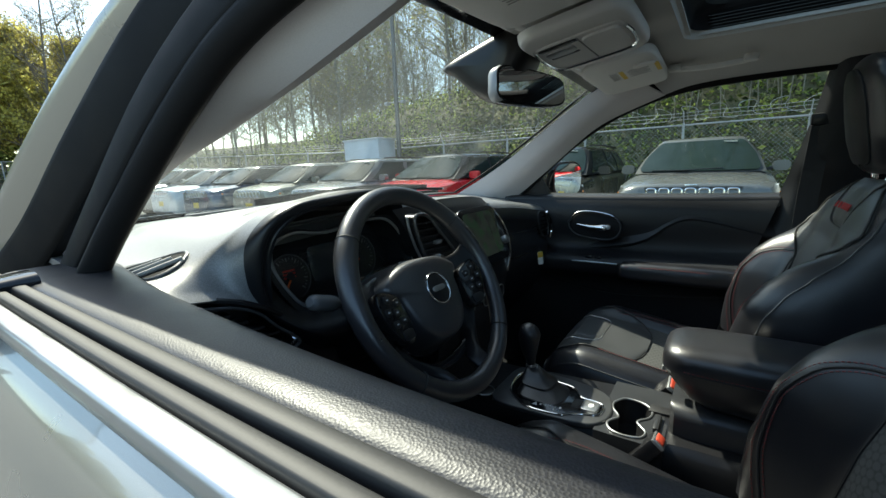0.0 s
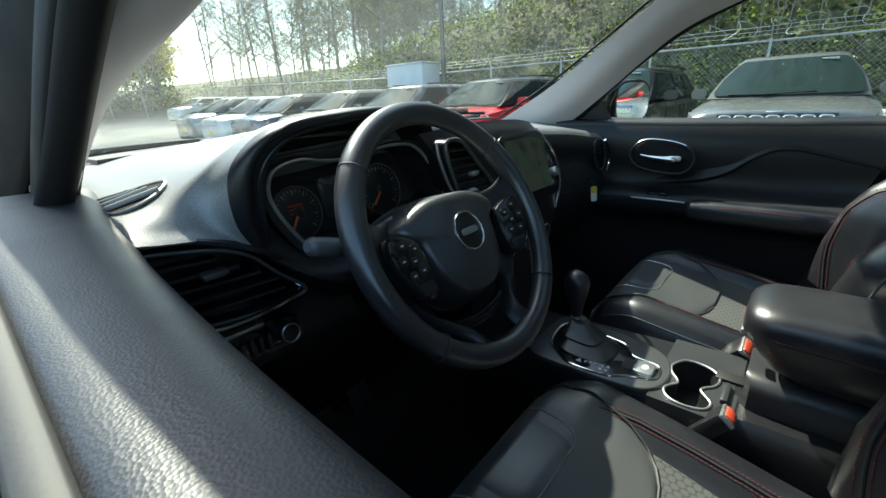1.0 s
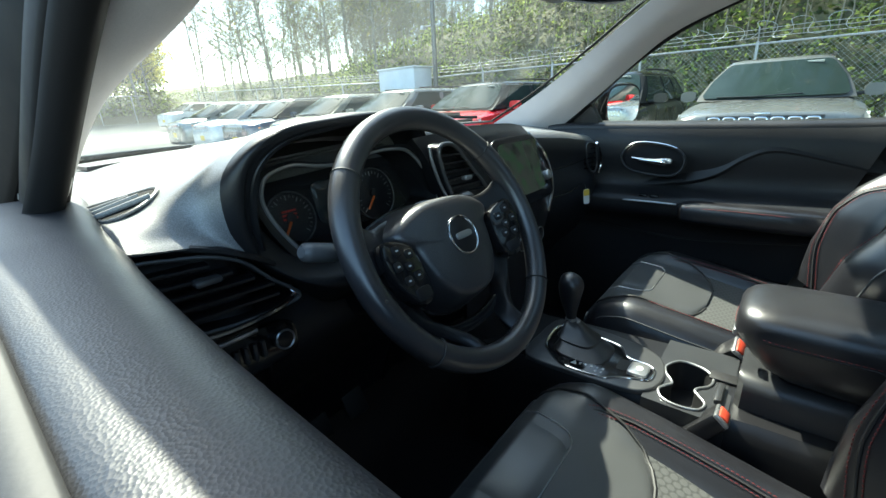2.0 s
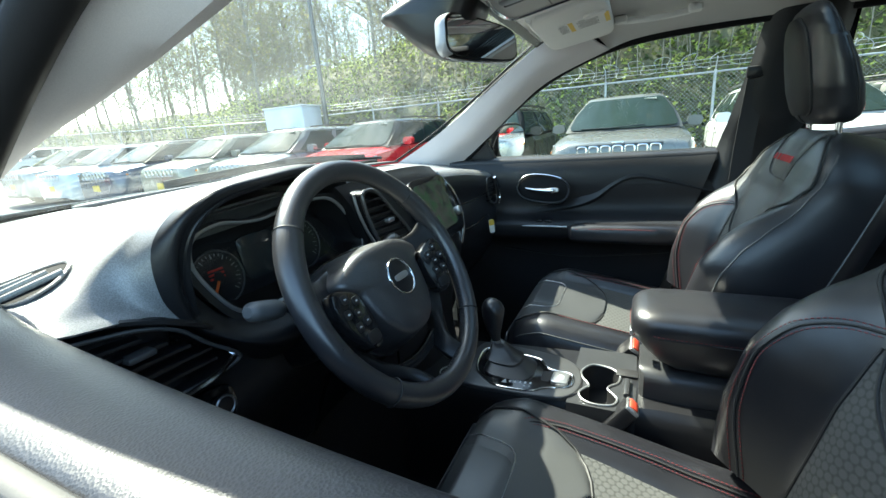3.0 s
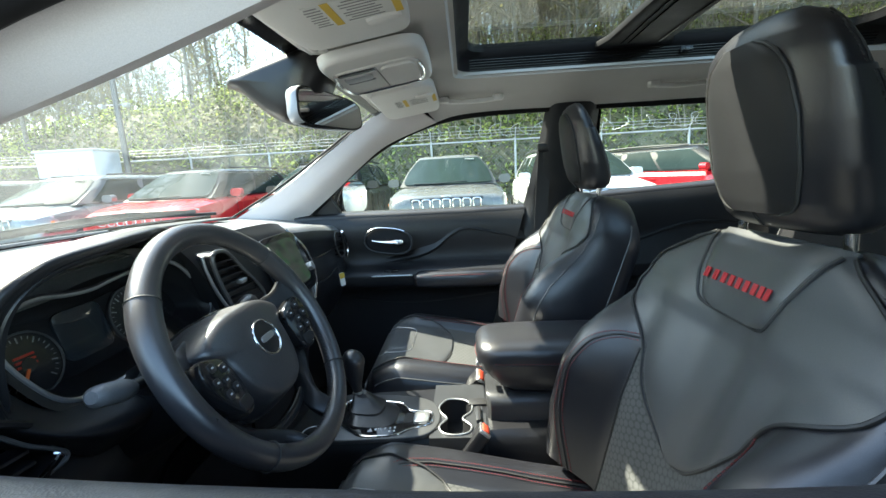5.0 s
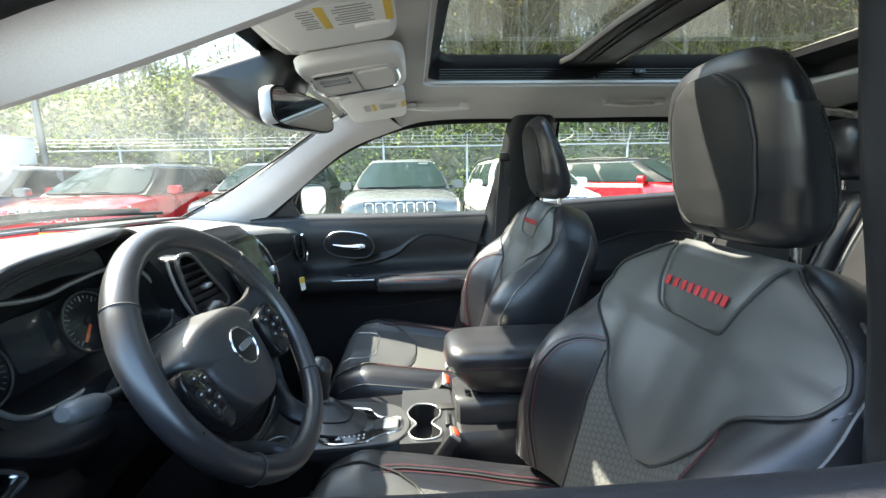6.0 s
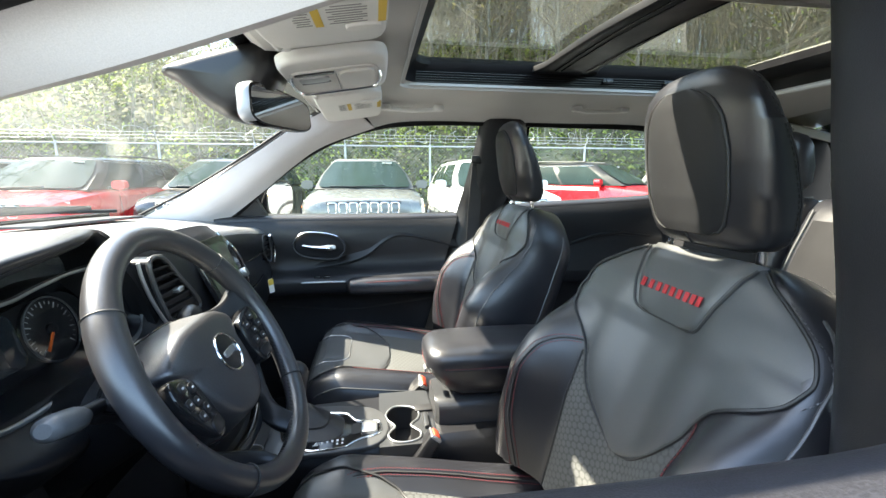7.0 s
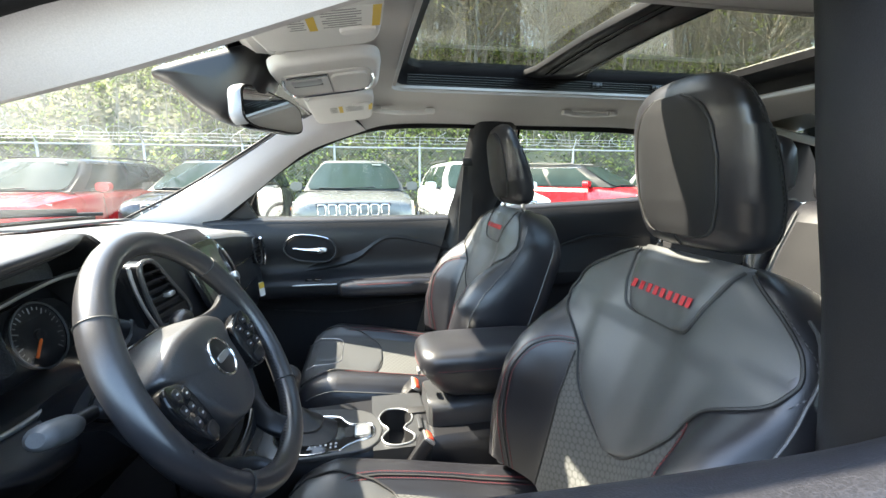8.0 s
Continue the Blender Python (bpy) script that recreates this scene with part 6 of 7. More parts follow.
# ---- roof fittings ----
oc = thing("overhead_console", (0, -.12, 1.55), "light grey overhead console with chrome-edged map lamps", "overhead console")
mo = frame_m((.005, -.122, 1.556), (1, 0, 0), (0, -1, .16))     # faces down
part("housing", prism(oval(.158, .106, 48, 5.5), .021, mo, .012, 4), M_VISOR, oc, "light grey housing")
top_ = mo @ Matrix.Translation((0, 0, .0205))
part("panel", prism(oval(.092, .088, 44, 6.0, 0, -.004), .004, top_, .002), M_VISOR, oc, "light grey lamp panel")
edge = [(mo @ Vector((x, y, .0262)))[:] for x, y, z in spline([(-.086, -.084, 0), (0, -.094, 0), (.074, -.090, 0), (.092, -.068, 0), (.094, .0, 0), (.092, .055, 0), (.074, .080, 0), (.0, .088, 0), (-.06, .084, 0)], 60)]
part("chrome_edge", tube(edge, .0036, 8), M_CHROME, oc, "chrome edge")
part("dark_slot", prism(oval(.010, .040, 28, 5, -.074, -.040), .002, top_ @ Matrix.Translation((0, 0, .0036)), .0008), M_GLOSSBLK, oc, "dark microphone slot")
part("lamp_lens", prism(oval(.020, .030, 28, 4, -.034, -.046), .004, top_ @ Matrix.Translation((0, 0, .0036)), .0015), M_SILVER, oc, "silver map lamp switch")
part("switch_gap", prism(oval(.006, .030, 24, 5, -.004, -.046), .002, top_ @ Matrix.Translation((0, 0, .0036)), .0006), M_GREYTRIM, oc)
part("lid", prism(oval(.078, .038, 32, 5, .0, .040), .006, top_ @ Matrix.Translation((0, 0, .0030)), .003, 3), M_VISOR, oc, "smooth light grey lid")
part("seam", bar([(mo @ Vector((-.085, -.001, .0250)))[:], (mo @ Vector((.088, -.001, .0250)))[:]], .0012, .0012, up=(0, -1, .16)), M_PRINT, oc)


def sun_visor(s):
    v = thing("sun_visor", (s * .35, -.11, 1.56), "light grey folded sun visor with printed warning label", "sun visor", "sun visors")
    mv = frame_m((s * .380, -.128, 1.552 if s < 0 else 1.550), (1, 0, -.05 * s), (0, -1, .15))
    part("panel", prism(oval(.175, .092, 48, 7), .020, mv, .008, 3), M_VISOR, v)
    lx = -s * .026
    lab = part("label", prism(rect(lx, .028, .042, .062), .0006, mv @ Matrix.Translation((0, 0, .0202)), 0), M_LABEL, v, "white warning label with yellow bands")
    for y in (-.004, .082):
        part("yellow_band", prism(rect(lx, y, .042, .0055), .0006, mv @ Matrix.Translation((0, 0, .0208)), 0), M_YELLOW, lab)
    for y, h in ((-.024, .011), (.036, .026)):
        for k in range(8):
            part("print_line", prism(rect(lx - .034 + .0095 * k, y, .0013, h * (1 if k % 3 else .75)), .0004, mv @ Matrix.Translation((0, 0, .0210)), 0), M_PRINT, lab)
    part("mirror_tab", prism(oval(.014, .026, 28, 3, -s * .079, .056), .006, mv @ Matrix.Translation((0, 0, .0195)), .003), M_VISOR, v, "raised mirror cover tab")
    part("hinge_bar", tube([(mv @ Vector((-s * .175, -.082, .012)))[:], (mv @ Vector((-s * .14, -.082, .012)))[:]], .008, 12), M_VISOR, v)
    part("clip", prism(oval(.024, .010, 20, 3, -s * .190, -.075), .014, mv @ Matrix.Translation((0, 0, .0)), .004), M_VISOR, v)
    return v


sun_visor(-1)
sun_visor(1)

# grab handle over the passenger door
gh = thing("grab_handle", (.53, -.33, 1.55), "folded light grey grab handle on the roof rail", "grab handle")
for y in (-.235, -.415):
    part("foot", block((.03, .034, .020), (.520, y, 1.560), .006), M_VISOR, gh)
part("grip", bar(spline([(.528, -.245, 1.556), (.532, -.33, 1.553), (.528, -.405, 1.556)], 10), .007, .010), M_VISOR, gh)
gh2 = thing("grab_handle", (.53, -1.0, 1.55), "folded light grey grab handle above the rear door", "grab handle")
for y in (-.92, -1.10):
    part("foot", block((.03, .034, .020), (.520, y, 1.570), .006), M_VISOR, gh2)
part("grip", bar(spline([(.528, -.93, 1.566), (.532, -1.0, 1.563), (.528, -1.09, 1.566)], 10), .007, .010), M_VISOR, gh2)

# inside mirror and its sensor housing
rm = thing("rear_view_mirror", (0, .04, 1.45), "black inside mirror on a sensor housing at the windshield", "rear-view mirror")
SH = spline([(y, z, 0) for y, z in [(.195, 1.527), (.10, 1.560), (-.01, 1.585), (-.02, 1.535), (.012, 1.474), (.045, 1.442), (.078, 1.440), (.115, 1.460), (.165, 1.504)]], 48, True)
sc_ = SH.mean(axis=0)
loops = [[(x, sc_[0] + (p[0] - sc_[0]) * k, sc_[1] + (p[1] - sc_[1]) * k + dz) for p in SH] for x, k, dz in ((-.084, .02, .01), (-.083, .55, .01), (-.078, .80, .006), (-.066, .93, .003), (-.045, .99, 0), (-.012, 1.0, 0), (.02, .99, 0), (.036, .90, .003), (.044, .70, .006), (.046, .02, .01))]
part("sensor_housing", rings(loops), M_PLAST, rm, "tapered black sensor housing", sharp=60)
mm = frame_m((-.012, -.004, 1.464), (1, -.38, -.03), (.02, .06, 1))
mo2 = np.array([(x * (1 if y < 0 else .985), y * (1 - .10 * x / .11), 0) for x, y in oval(.112, .039, 56, 4.2)])
loops = [[(mm @ Vector((x * k, y * k, w)))[:] for x, y, z in mo2] for k, w in ((.5, -.034), (.85, -.028), (.99, -.010), (1.0, .004), (.97, .010))]
part("shell", rings(loops), M_GLOSSBLK, rm, "black mirror shell")
part("mirror_glass", prism([(x * .93, y * .88) for x, y, z in mo2], .0015, mm @ Matrix.Translation((0, 0, .0098)), 0), M_MIRROR, rm, "mirror glass")
# pale skin over the black shell's end, standing in for sunlight on it
g = np.array([[(mm @ Vector((x * k, y * k, w)))[:] for x, y, z in mo2[21:36]] for k, w in ((.985, .0105), (1.010, .005), (1.008, -.008), (.985, -.016))])
part("end_highlight", slab(g, .003), M_SHELLGLEAM, rm, "painted sun highlight on the mirror shell's end")
part("stem", tube([(-.01, .04, 1.50), (-.01, .012, 1.47)], .012, 10), M_PLAST, rm)

# ---- outside ----
FENCE_X = 13.0


def ground_z(y):
    return 0.0 if y < 14 else .030 * (y - 14)


def bank_z(x, y):
    """The planted bank beyond the fence."""
    top = float(np.interp(y, (-60, -10, 6, 14, 24, 36, 60), (11, 10, 9.0, 7.6, 5.0, 3.0, 3.2)))
    d = x - (FENCE_X + .7)
    if d < 0:
        return ground_z(y)
    z = ground_z(y) + top * (1 - math.exp(-d / 5.5)) + .10 * max(0, d - 12)
    return z + .5 * noise.noise(Vector((x * .35, y * .35, 0))) * min(1, d)


M_ASPHALT = mat("asphalt", (0.105, 0.103, 0.098), 0.88, grain=0.3, scale=70, bump=0.4, stain=0.22, stain_scale=.45)
gx = [-400, -120, -40, -15, -5, 0, 5, 10, 14, 20, 40, 120, 400]
gy = [-400, -120, -40, -15, -5, 0, 5, 10, 14, 20, 30, 40, 60, 120, 400]
g = np.array([[(x, y, min(ground_z(y), 3.0)) for x in gx] for y in gy])
ground = part("ground", slab(g[::-1], .1), M_ASPHALT, kind="structure")
tagged(ground, "sunlit grey asphalt of the parking lot", "ground")
M_LINE = mat("white_road_paint", (0.55, 0.55, 0.53), 0.8, grain=0.3, scale=60, stain=0.3, stain_scale=3)
for k in range(-5, 7):
    y = 1.25 + 2.45 * k
    ln = part("parking_line", block((4.6, .09, .004), (7.2, y, .004 + ground_z(y)), 0), M_LINE)
    tagged(ln, "worn white painted parking bay line", "parking line", "bay lines")

M_SOIL = mat("bank_soil", (0.09, 0.085, 0.045), 0.95, grain=0.4, scale=6, bump=0.6, stain=0.4, stain_scale=.6)
bx = [13.4, 13.8, 14.3, 15, 16, 17, 18.5, 20, 22, 24, 27, 31, 36, 44, 60, 90]
by = np.linspace(-70, 90, 81)
g = np.array([[(x, y, bank_z(x, y) - .02) for x in bx] for y in by])
bank = part("bank", slab(g[::-1], .2), M_SOIL, kind="structure")
tagged(bank, "steep earth bank overgrown with ivy behind the fence", "bank")
g = np.array([[(x, y, ground_z(y) + .8 + 2.2 * (1 - math.exp(-(y - 46) / 10)) - .8) for x in np.linspace(-70, 14, 20)] for y in (46, 48, 52, 60, 75, 100)])
bank2 = part("far_bank", slab(g[::-1], .2), M_SOIL, kind="structure")
tagged(bank2, "low wooded rise at the lot's end", "bank")


def leaf_stuff(name, pts, nrm, size, material, label, seed=1, spread=.6):
    """Many single folded leaves, scattered at pts, each two triangles wide on either side of its rib."""
    rng = np.random.default_rng(seed)
    n = len(pts)
    d = rng.normal(size=(n, 3)) * spread + nrm
    d /= np.linalg.norm(d, axis=1, keepdims=True)
    t = np.cross(d, rng.normal(size=(n, 3)))
    t /= np.linalg.norm(t, axis=1, keepdims=True)
    b = np.cross(d, t)
    s = (size * rng.uniform(.6, 1.4, n))[:, None]
    v = np.stack([pts - t * s, pts + b * s * .55 - d * s * .18, pts + t * s, pts - b * s * .55 - d * s * .18], 1).reshape(-1, 3)
    i = np.arange(n)[:, None] * 4
    f = np.concatenate([i + np.array([[0, 1, 2]]), i + np.array([[0, 2, 3]])], 1).reshape(-1, 3)
    me = bpy.data.meshes.new(name)
    me.from_pydata(v.tolist(), [], f.tolist())
    me.materials.append(material)
    ob_ = new(name, me)
    return ob_


def leaf_mat(name, color, rand):
    m = mat(name, color, 0.55, grain=0.0, stain=0.35, stain_scale=.5, rand=rand, spec=0.4)
    t = m.node_tree
    b = t.nodes["Principled BSDF"]
    src = b.inputs["Base Color"].links[0].from_socket
    tr = t.nodes.new("ShaderNodeBsdfTranslucent")
    mx = t.nodes.new("ShaderNodeMixShader")
    mx.inputs[0].default_value = 0.55
    t.links.new(src, tr.inputs[0])
    t.links.new(b.outputs[0], mx.inputs[1])
    t.links.new(tr.outputs[0], mx.inputs[2])
    t.links.new(mx.outputs[0], t.nodes["Material Output"].inputs[0])
    return m


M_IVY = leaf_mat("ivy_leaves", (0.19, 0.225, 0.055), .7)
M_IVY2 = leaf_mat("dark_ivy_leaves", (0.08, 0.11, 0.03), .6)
M_YOUNG = leaf_mat("young_yellow_leaves", (0.24, 0.22, 0.085), .5)
M_BUD = leaf_mat("olive_spring_buds", (0.20, 0.19, 0.09), .5)
M_SPRING = leaf_mat("yellow_spring_leaves", (0.55, 0.49, 0.13), .4)
M_BARK = mat("pale_alder_bark", (0.20, 0.185, 0.155), 0.85, grain=0.4, scale=9, bump=0.5, stain=0.35, stain_scale=1.4)
M_TWIG = mat("brown_twigs", (0.20, 0.175, 0.135), 0.85, grain=0.3, scale=12, stain=0.2)

rng = np.random.default_rng(5)


def ivy(n, size, material, name, label, lift, seed, x1=26):
    r = np.random.default_rng(seed)
    x = FENCE_X + .9 + (x1 - FENCE_X) * r.uniform(0, 1, n) ** 1.5
    y = np.concatenate([r.uniform(-26, 26, n * 3 // 4), r.uniform(-60, 70, n - n * 3 // 4)])
    p = []
    for a, b in zip(x, y):
        c = noise.noise(Vector((a * .6, b * .6, 3.3))) + .6 * noise.noise(Vector((a * 1.7, b * 1.7, 1.3)))
        p.append((a, b, bank_z(a, b) + lift * (max(0, c + .35)) * r.uniform(.2, 1.0) + .05))
    nr = np.tile((-.55, 0, .8), (n, 1))
    o = leaf_stuff(name, np.array(p), nr, size, material, label, seed)
    return tagged(o, label, "shrubs", kind="stuff")


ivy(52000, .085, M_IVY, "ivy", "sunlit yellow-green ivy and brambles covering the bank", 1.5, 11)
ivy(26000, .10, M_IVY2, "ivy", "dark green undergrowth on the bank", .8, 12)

# trees: a few builds, copied over the bank


def limb(bm_, a_, b_, r_a, r_b, n=6, sag=0.0, r=None):
    mid = (a_ + b_) / 2 + r.normal(size=3) * np.linalg.norm(b_ - a_) * .05 + V(0, 0, sag)
    tube(spline([a_, mid, b_], 5), list(np.linspace(r_a, r_b, 5)), n, bm=bm_)


def tree_build(seed, height, leafy, young):
    r = np.random.default_rng(seed)
    tr = thing("tree", (0, 0, 0), "tall slender alder with pale bark and thin spring leaves" if leafy else "tall bare alder with pale bark and fine twigs", "tree", "trees on the bank")
    lean = r.normal(size=2) * .05 * height
    k = 12
    tp = [V(lean[0] * (i / k) ** 1.5 + r.normal() * .05, lean[1] * (i / k) ** 1.5 + r.normal() * .05, height * i / k - .4 * (i == 0)) for i in range(k + 1)]
    rad_ = [.075 * height / 16 * (1 - .9 * i / k) + .012 for i in range(k + 1)]
    part("trunk", tube(tp, rad_, 9), M_BARK, tr)
    bm_ = bmesh.new()
    tips = []
    for i in range(64):
        f = r.uniform(.10, .99)
        j = f * k
        a_ = tp[int(j)] + (tp[min(int(j) + 1, k)] - tp[int(j)]) * (j - int(j))
        ang = r.uniform(0, 2 * math.pi)
        ln_ = height * (.05 + .16 * (1 - f)) * r.uniform(.6, 1.3) + .4
        b_ = a_ + V(math.cos(ang) * ln_, math.sin(ang) * ln_, ln_ * r.uniform(.35, 1.0))
        limb(bm_, a_, b_, .035 * (1.2 - f) + .008, .006, 5, r=r)
        for q in range(7):
            w = r.uniform(.3, 1)
            c_ = a_ + (b_ - a_) * w
            d_ = c_ + r.normal(size=3) * .35 * ln_ + V(0, 0, .25 * ln_)
            limb(bm_, c_, d_, .009, .004, 3, r=r)
            for e in range(4):
                tips.append(c_ + (d_ - c_) * r.uniform(.3, 1.15) + r.normal(size=3) * .12)
                if e < 2:
                    limb(bm_, c_ + (d_ - c_) * r.uniform(.3, .9), tips[-1] + r.normal(size=3) * .25, .004, .0025, 3, r=r)
    part("branches", bm_, M_TWIG, tr)
    if leafy:
        tips = np.array(tips)
        pp = np.repeat(tips, leafy, 0) + r.normal(size=(len(tips) * leafy, 3)) * .22
        o = leaf_stuff("crown", pp, np.tile((0, 0, .3), (len(pp), 1)), .072 if leafy < 8 else .12, (M_SPRING if leafy > 8 else M_YOUNG) if young else M_IVY, "", seed, 1.0)
        o.parent = tr
    return tr


kinds = [tree_build(1, 17, 2, True), tree_build(2, 20, 0, True), tree_build(3, 15, 1, False), tree_build(4, 18, 1, True), tree_build(6, 11, 9, True)]
spots = []
r = np.random.default_rng(21)
while len(spots) < 215:
    x, y = r.uniform(16, 50), r.uniform(-46, 62)
    if r.uniform() > float(np.interp(y, (2, 7, 15, 24), (1, .22, .16, .35))):
        continue
    if all((x - a) ** 2 + (y - b) ** 2 > 1.6 for a, b in spots):
        spots.append((x, y))
far = [(r.uniform(-60, 12), r.uniform(48, 80)) for k in range(45)] + [(r.uniform(-4, 20), r.uniform(44, 66)) for k in range(35)]
for k, (x, y) in enumerate(spots + far):
    base = kinds[(0, 1, 2, 3)[k % 4]] if k < 215 else kinds[(0, 4, 4, 1)[k % 4]]
    z = bank_z(x, y) if k < 215 else ground_z(min(y, 46)) + 2
    m = Matrix.Translation((x, y, z - .2)) @ Matrix.Rotation(r.uniform(0, 6.28), 4, "Z") @ Matrix.Rotation(r.normal() * .04, 4, "X")
    if k < 4:
        kinds[k].matrix_basis = m
    elif k == 216:
        kinds[4].matrix_basis = m
    else:
        copy_thing(base, m)

# thicket of thin saplings and brush below the trees


def thicket(n, seed):
    r_ = np.random.default_rng(seed)
    x_ = 15.0 + 24 * r_.uniform(0, 1, n) ** 1.1
    y_ = np.where(r_.uniform(0, 1, n) < .8, r_.uniform(-40, 6, n), r_.uniform(6, 40, n))
    base_ = np.array([(a, b, bank_z(a, b) - .1) for a, b in zip(x_, y_)])
    tall = r_.uniform(2.5, 8.5, n)
    a_, b_, w_ = [], [], []
    lean_ = r_.normal(size=(n, 3)) * (.16, .16, 0)
    mid_ = base_ + (np.array((0, 0, .5)) + lean_ * .35) * tall[:, None]
    top_ = base_ + (np.array((0, 0, 1.0)) + lean_ * 1.2) * tall[:, None]
    for p, q, w in ((base_, mid_, .022), (mid_, top_, .013)):
        a_.append(p)
        b_.append(q)
        w_.append(np.full(n, w))
    for k in range(13):
        f = r_.uniform(.12, 1.0, n)[:, None]
        p = np.where(f < .5, base_ + (mid_ - base_) * f * 2, mid_ + (top_ - mid_) * (f * 2 - 1))
        d = r_.normal(size=(n, 3)) * .8 + (0, 0, .55)
        q = p + d * (tall * r_.uniform(.08, .22, n))[:, None]
        a_.append(p)
        b_.append(q)
        w_.append(np.full(n, .007))
    a_, b_, w_ = np.concatenate(a_), np.concatenate(b_), np.concatenate(w_)[:, None]
    d = b_ - a_
    u = np.cross(d, (.31, .2, .9))
    u /= np.maximum(np.linalg.norm(u, axis=1, keepdims=True), 1e-6)
    v = np.cross(d, u)
    v /= np.maximum(np.linalg.norm(v, axis=1, keepdims=True), 1e-6)
    ring = [u * w_, (-.5 * u + .866 * v) * w_, (-.5 * u - .866 * v) * w_]
    vv = np.stack([a_ + e for e in ring] + [b_ + e * .45 for e in ring], 1).reshape(-1, 3)
    i_ = np.arange(len(a_))[:, None] * 6
    ff = np.concatenate([i_ + np.array([[j, (j + 1) % 3, 3 + (j + 1) % 3, 3 + j]]) for j in range(3)])
    me = bpy.data.meshes.new("brush")
    me.from_pydata(vv.tolist(), [], ff.tolist())
    me.materials.append(M_TWIG)
    return tagged(new("brush", me), "thicket of bare brown saplings and twigs on the bank", "shrubs", kind="stuff"), b_


brush, tips_ = thicket(2600, 31)
hp = np.random.default_rng(41)
n_ = 26000
hx, hy = hp.uniform(-62, 16, n_), 46.5 + 6 * hp.uniform(0, 1, n_) ** 1.3
lump = np.array([noise.noise(Vector((a * .25, b * .25, 7.7))) for a, b in zip(hx, hy)])
hz = 1.5 + (3.6 + 2.6 * lump) * hp.uniform(.05, 1, n_)
hedge = leaf_stuff("far_hedge", np.stack([hx, hy, hz], 1), np.tile((0, -.4, .6), (n_, 1)), .17, M_IVY, "", 42, .9)
tagged(hedge, "dense green hedge behind the far fence", "shrubs", kind="stuff")
r = np.random.default_rng(33)
tips_ = tips_[r.uniform(0, 1, len(tips_)) < .75]
tips_ = np.repeat(tips_, 2, 0) + r.normal(size=(len(tips_) * 2, 3)) * .16
o = leaf_stuff("brush_leaves", tips_, np.tile((0, 0, .3), (len(tips_), 1)), .042, M_BUD, "", 34, 1.0)
tagged(o, "small olive spring leaves of the thicket", "shrubs", kind="stuff")

# ---- chain-link fence ----
M_GALV = mat("galvanised_steel", (0.40, 0.41, 0.42), 0.5, 0.5, grain=0.15, scale=40, stain=0.15, stain_scale=3)
fence = thing("fence", (FENCE_X, 0, 0), "tall galvanised chain-link fence topped with barbed and razor wire", "fence")
STEP = 2.72
for k in range(-9, 14):
    y = -1.97 + STEP * k
    z0 = ground_z(y)
    post = part("post", tube([(FENCE_X, y, z0), (FENCE_X, y, z0 + 2.36)], .036, 10), M_GALV, fence)
    part("wire_arm", tube([(FENCE_X, y, z0 + 2.34), (FENCE_X - .20, y, z0 + 2.66)], .016, 6), M_GALV, post)
yy = np.linspace(-1.97 - 9 * STEP, -1.97 + 13 * STEP, 30)
part("top_rail", tube([(FENCE_X, y, ground_z(y) + 2.30) for y in yy], .026, 8), M_GALV, fence)
for k in range(3):
    part("barbed_wire", tube([(FENCE_X - .06 - .06 * k, y, ground_z(y) + 2.44 + .09 * k + .01 * math.sin(y * 3 + k)) for y in np.linspace(yy[0], yy[-1], 120)], .006, 4), M_GALV, fence)
bm = bmesh.new()
P_ = .11
n_w = int((yy[-1] - yy[0]) / P_)
vs, fs = [], []
for d in (1, -1):
    for i in range(-20, n_w):
        y0 = yy[0] + i * P_
        for q in range(2):
            a_ = V(FENCE_X + .012 * d, y0 + (0 if d > 0 else 2.25), ground_z(y0) + .03)
            b_ = V(FENCE_X + .012 * d, y0 + (2.25 if d > 0 else 0), ground_z(y0) + 2.28)
            w = V(0, .0028, 0) if q == 0 else V(.0028, 0, 0)
            k0 = len(vs)
            vs += [tuple(a_ - w), tuple(a_ + w), tuple(b_ + w), tuple(b_ - w)]
            fs.append((k0, k0 + 1, k0 + 2, k0 + 3))
me_ = bpy.data.meshes.new("chain_link")
me_.from_pydata(vs, [], fs)
me_.materials.append(M_GALV)
cl = new("chain_link", me_)
cl.parent = fence
cl.matrix_parent_inverse = Matrix.Translation((-FENCE_X, 0, 0))
tagged(cl, "woven diagonal wire mesh", kind="stuff")
hp_ = []
for i in range(2400):
    y = -24 + 34 * i / 2400
    a_ = 2 * math.pi * i / 48
    hp_.append((FENCE_X - .12 + .20 * math.cos(a_), y + .10 * math.sin(a_ * 2.1), 2.60 + .20 * math.sin(a_)))
part("razor_wire", tube(hp_, .006, 4), M_GALV, fence, "coiled razor wire")
fe = np.linspace(-60, 12, 30)
fence2 = thing("fence", (-20, 44, 1), "long chain-link fence at the lot's far end", "fence")
for k, x in enumerate(fe):
    part("post", tube([(x, 44.5, .9), (x, 44.5, 3.2)], .04, 6), M_GALV, fence2)
part("top_rail", tube([(-60, 44.5, 3.2), (13, 44.5, 3.2)], .03, 6), M_GALV, fence2)
vs, fs = [], []
for d in (1, -1):
    for i in range(-20, 480):
        x0 = -60 + i * .15
        a_, b_ = V(x0 + (0 if d > 0 else 2.3), 44.5, .9), V(x0 + (2.3 if d > 0 else 0), 44.5, 3.2)
        w = V(.005, 0, 0)
        k0 = len(vs)
        vs += [tuple(a_ - w), tuple(a_ + w), tuple(b_ + w), tuple(b_ - w)]
        fs.append((k0, k0 + 1, k0 + 2, k0 + 3))
me_ = bpy.data.meshes.new("chain_link")
me_.from_pydata(vs, [], fs)
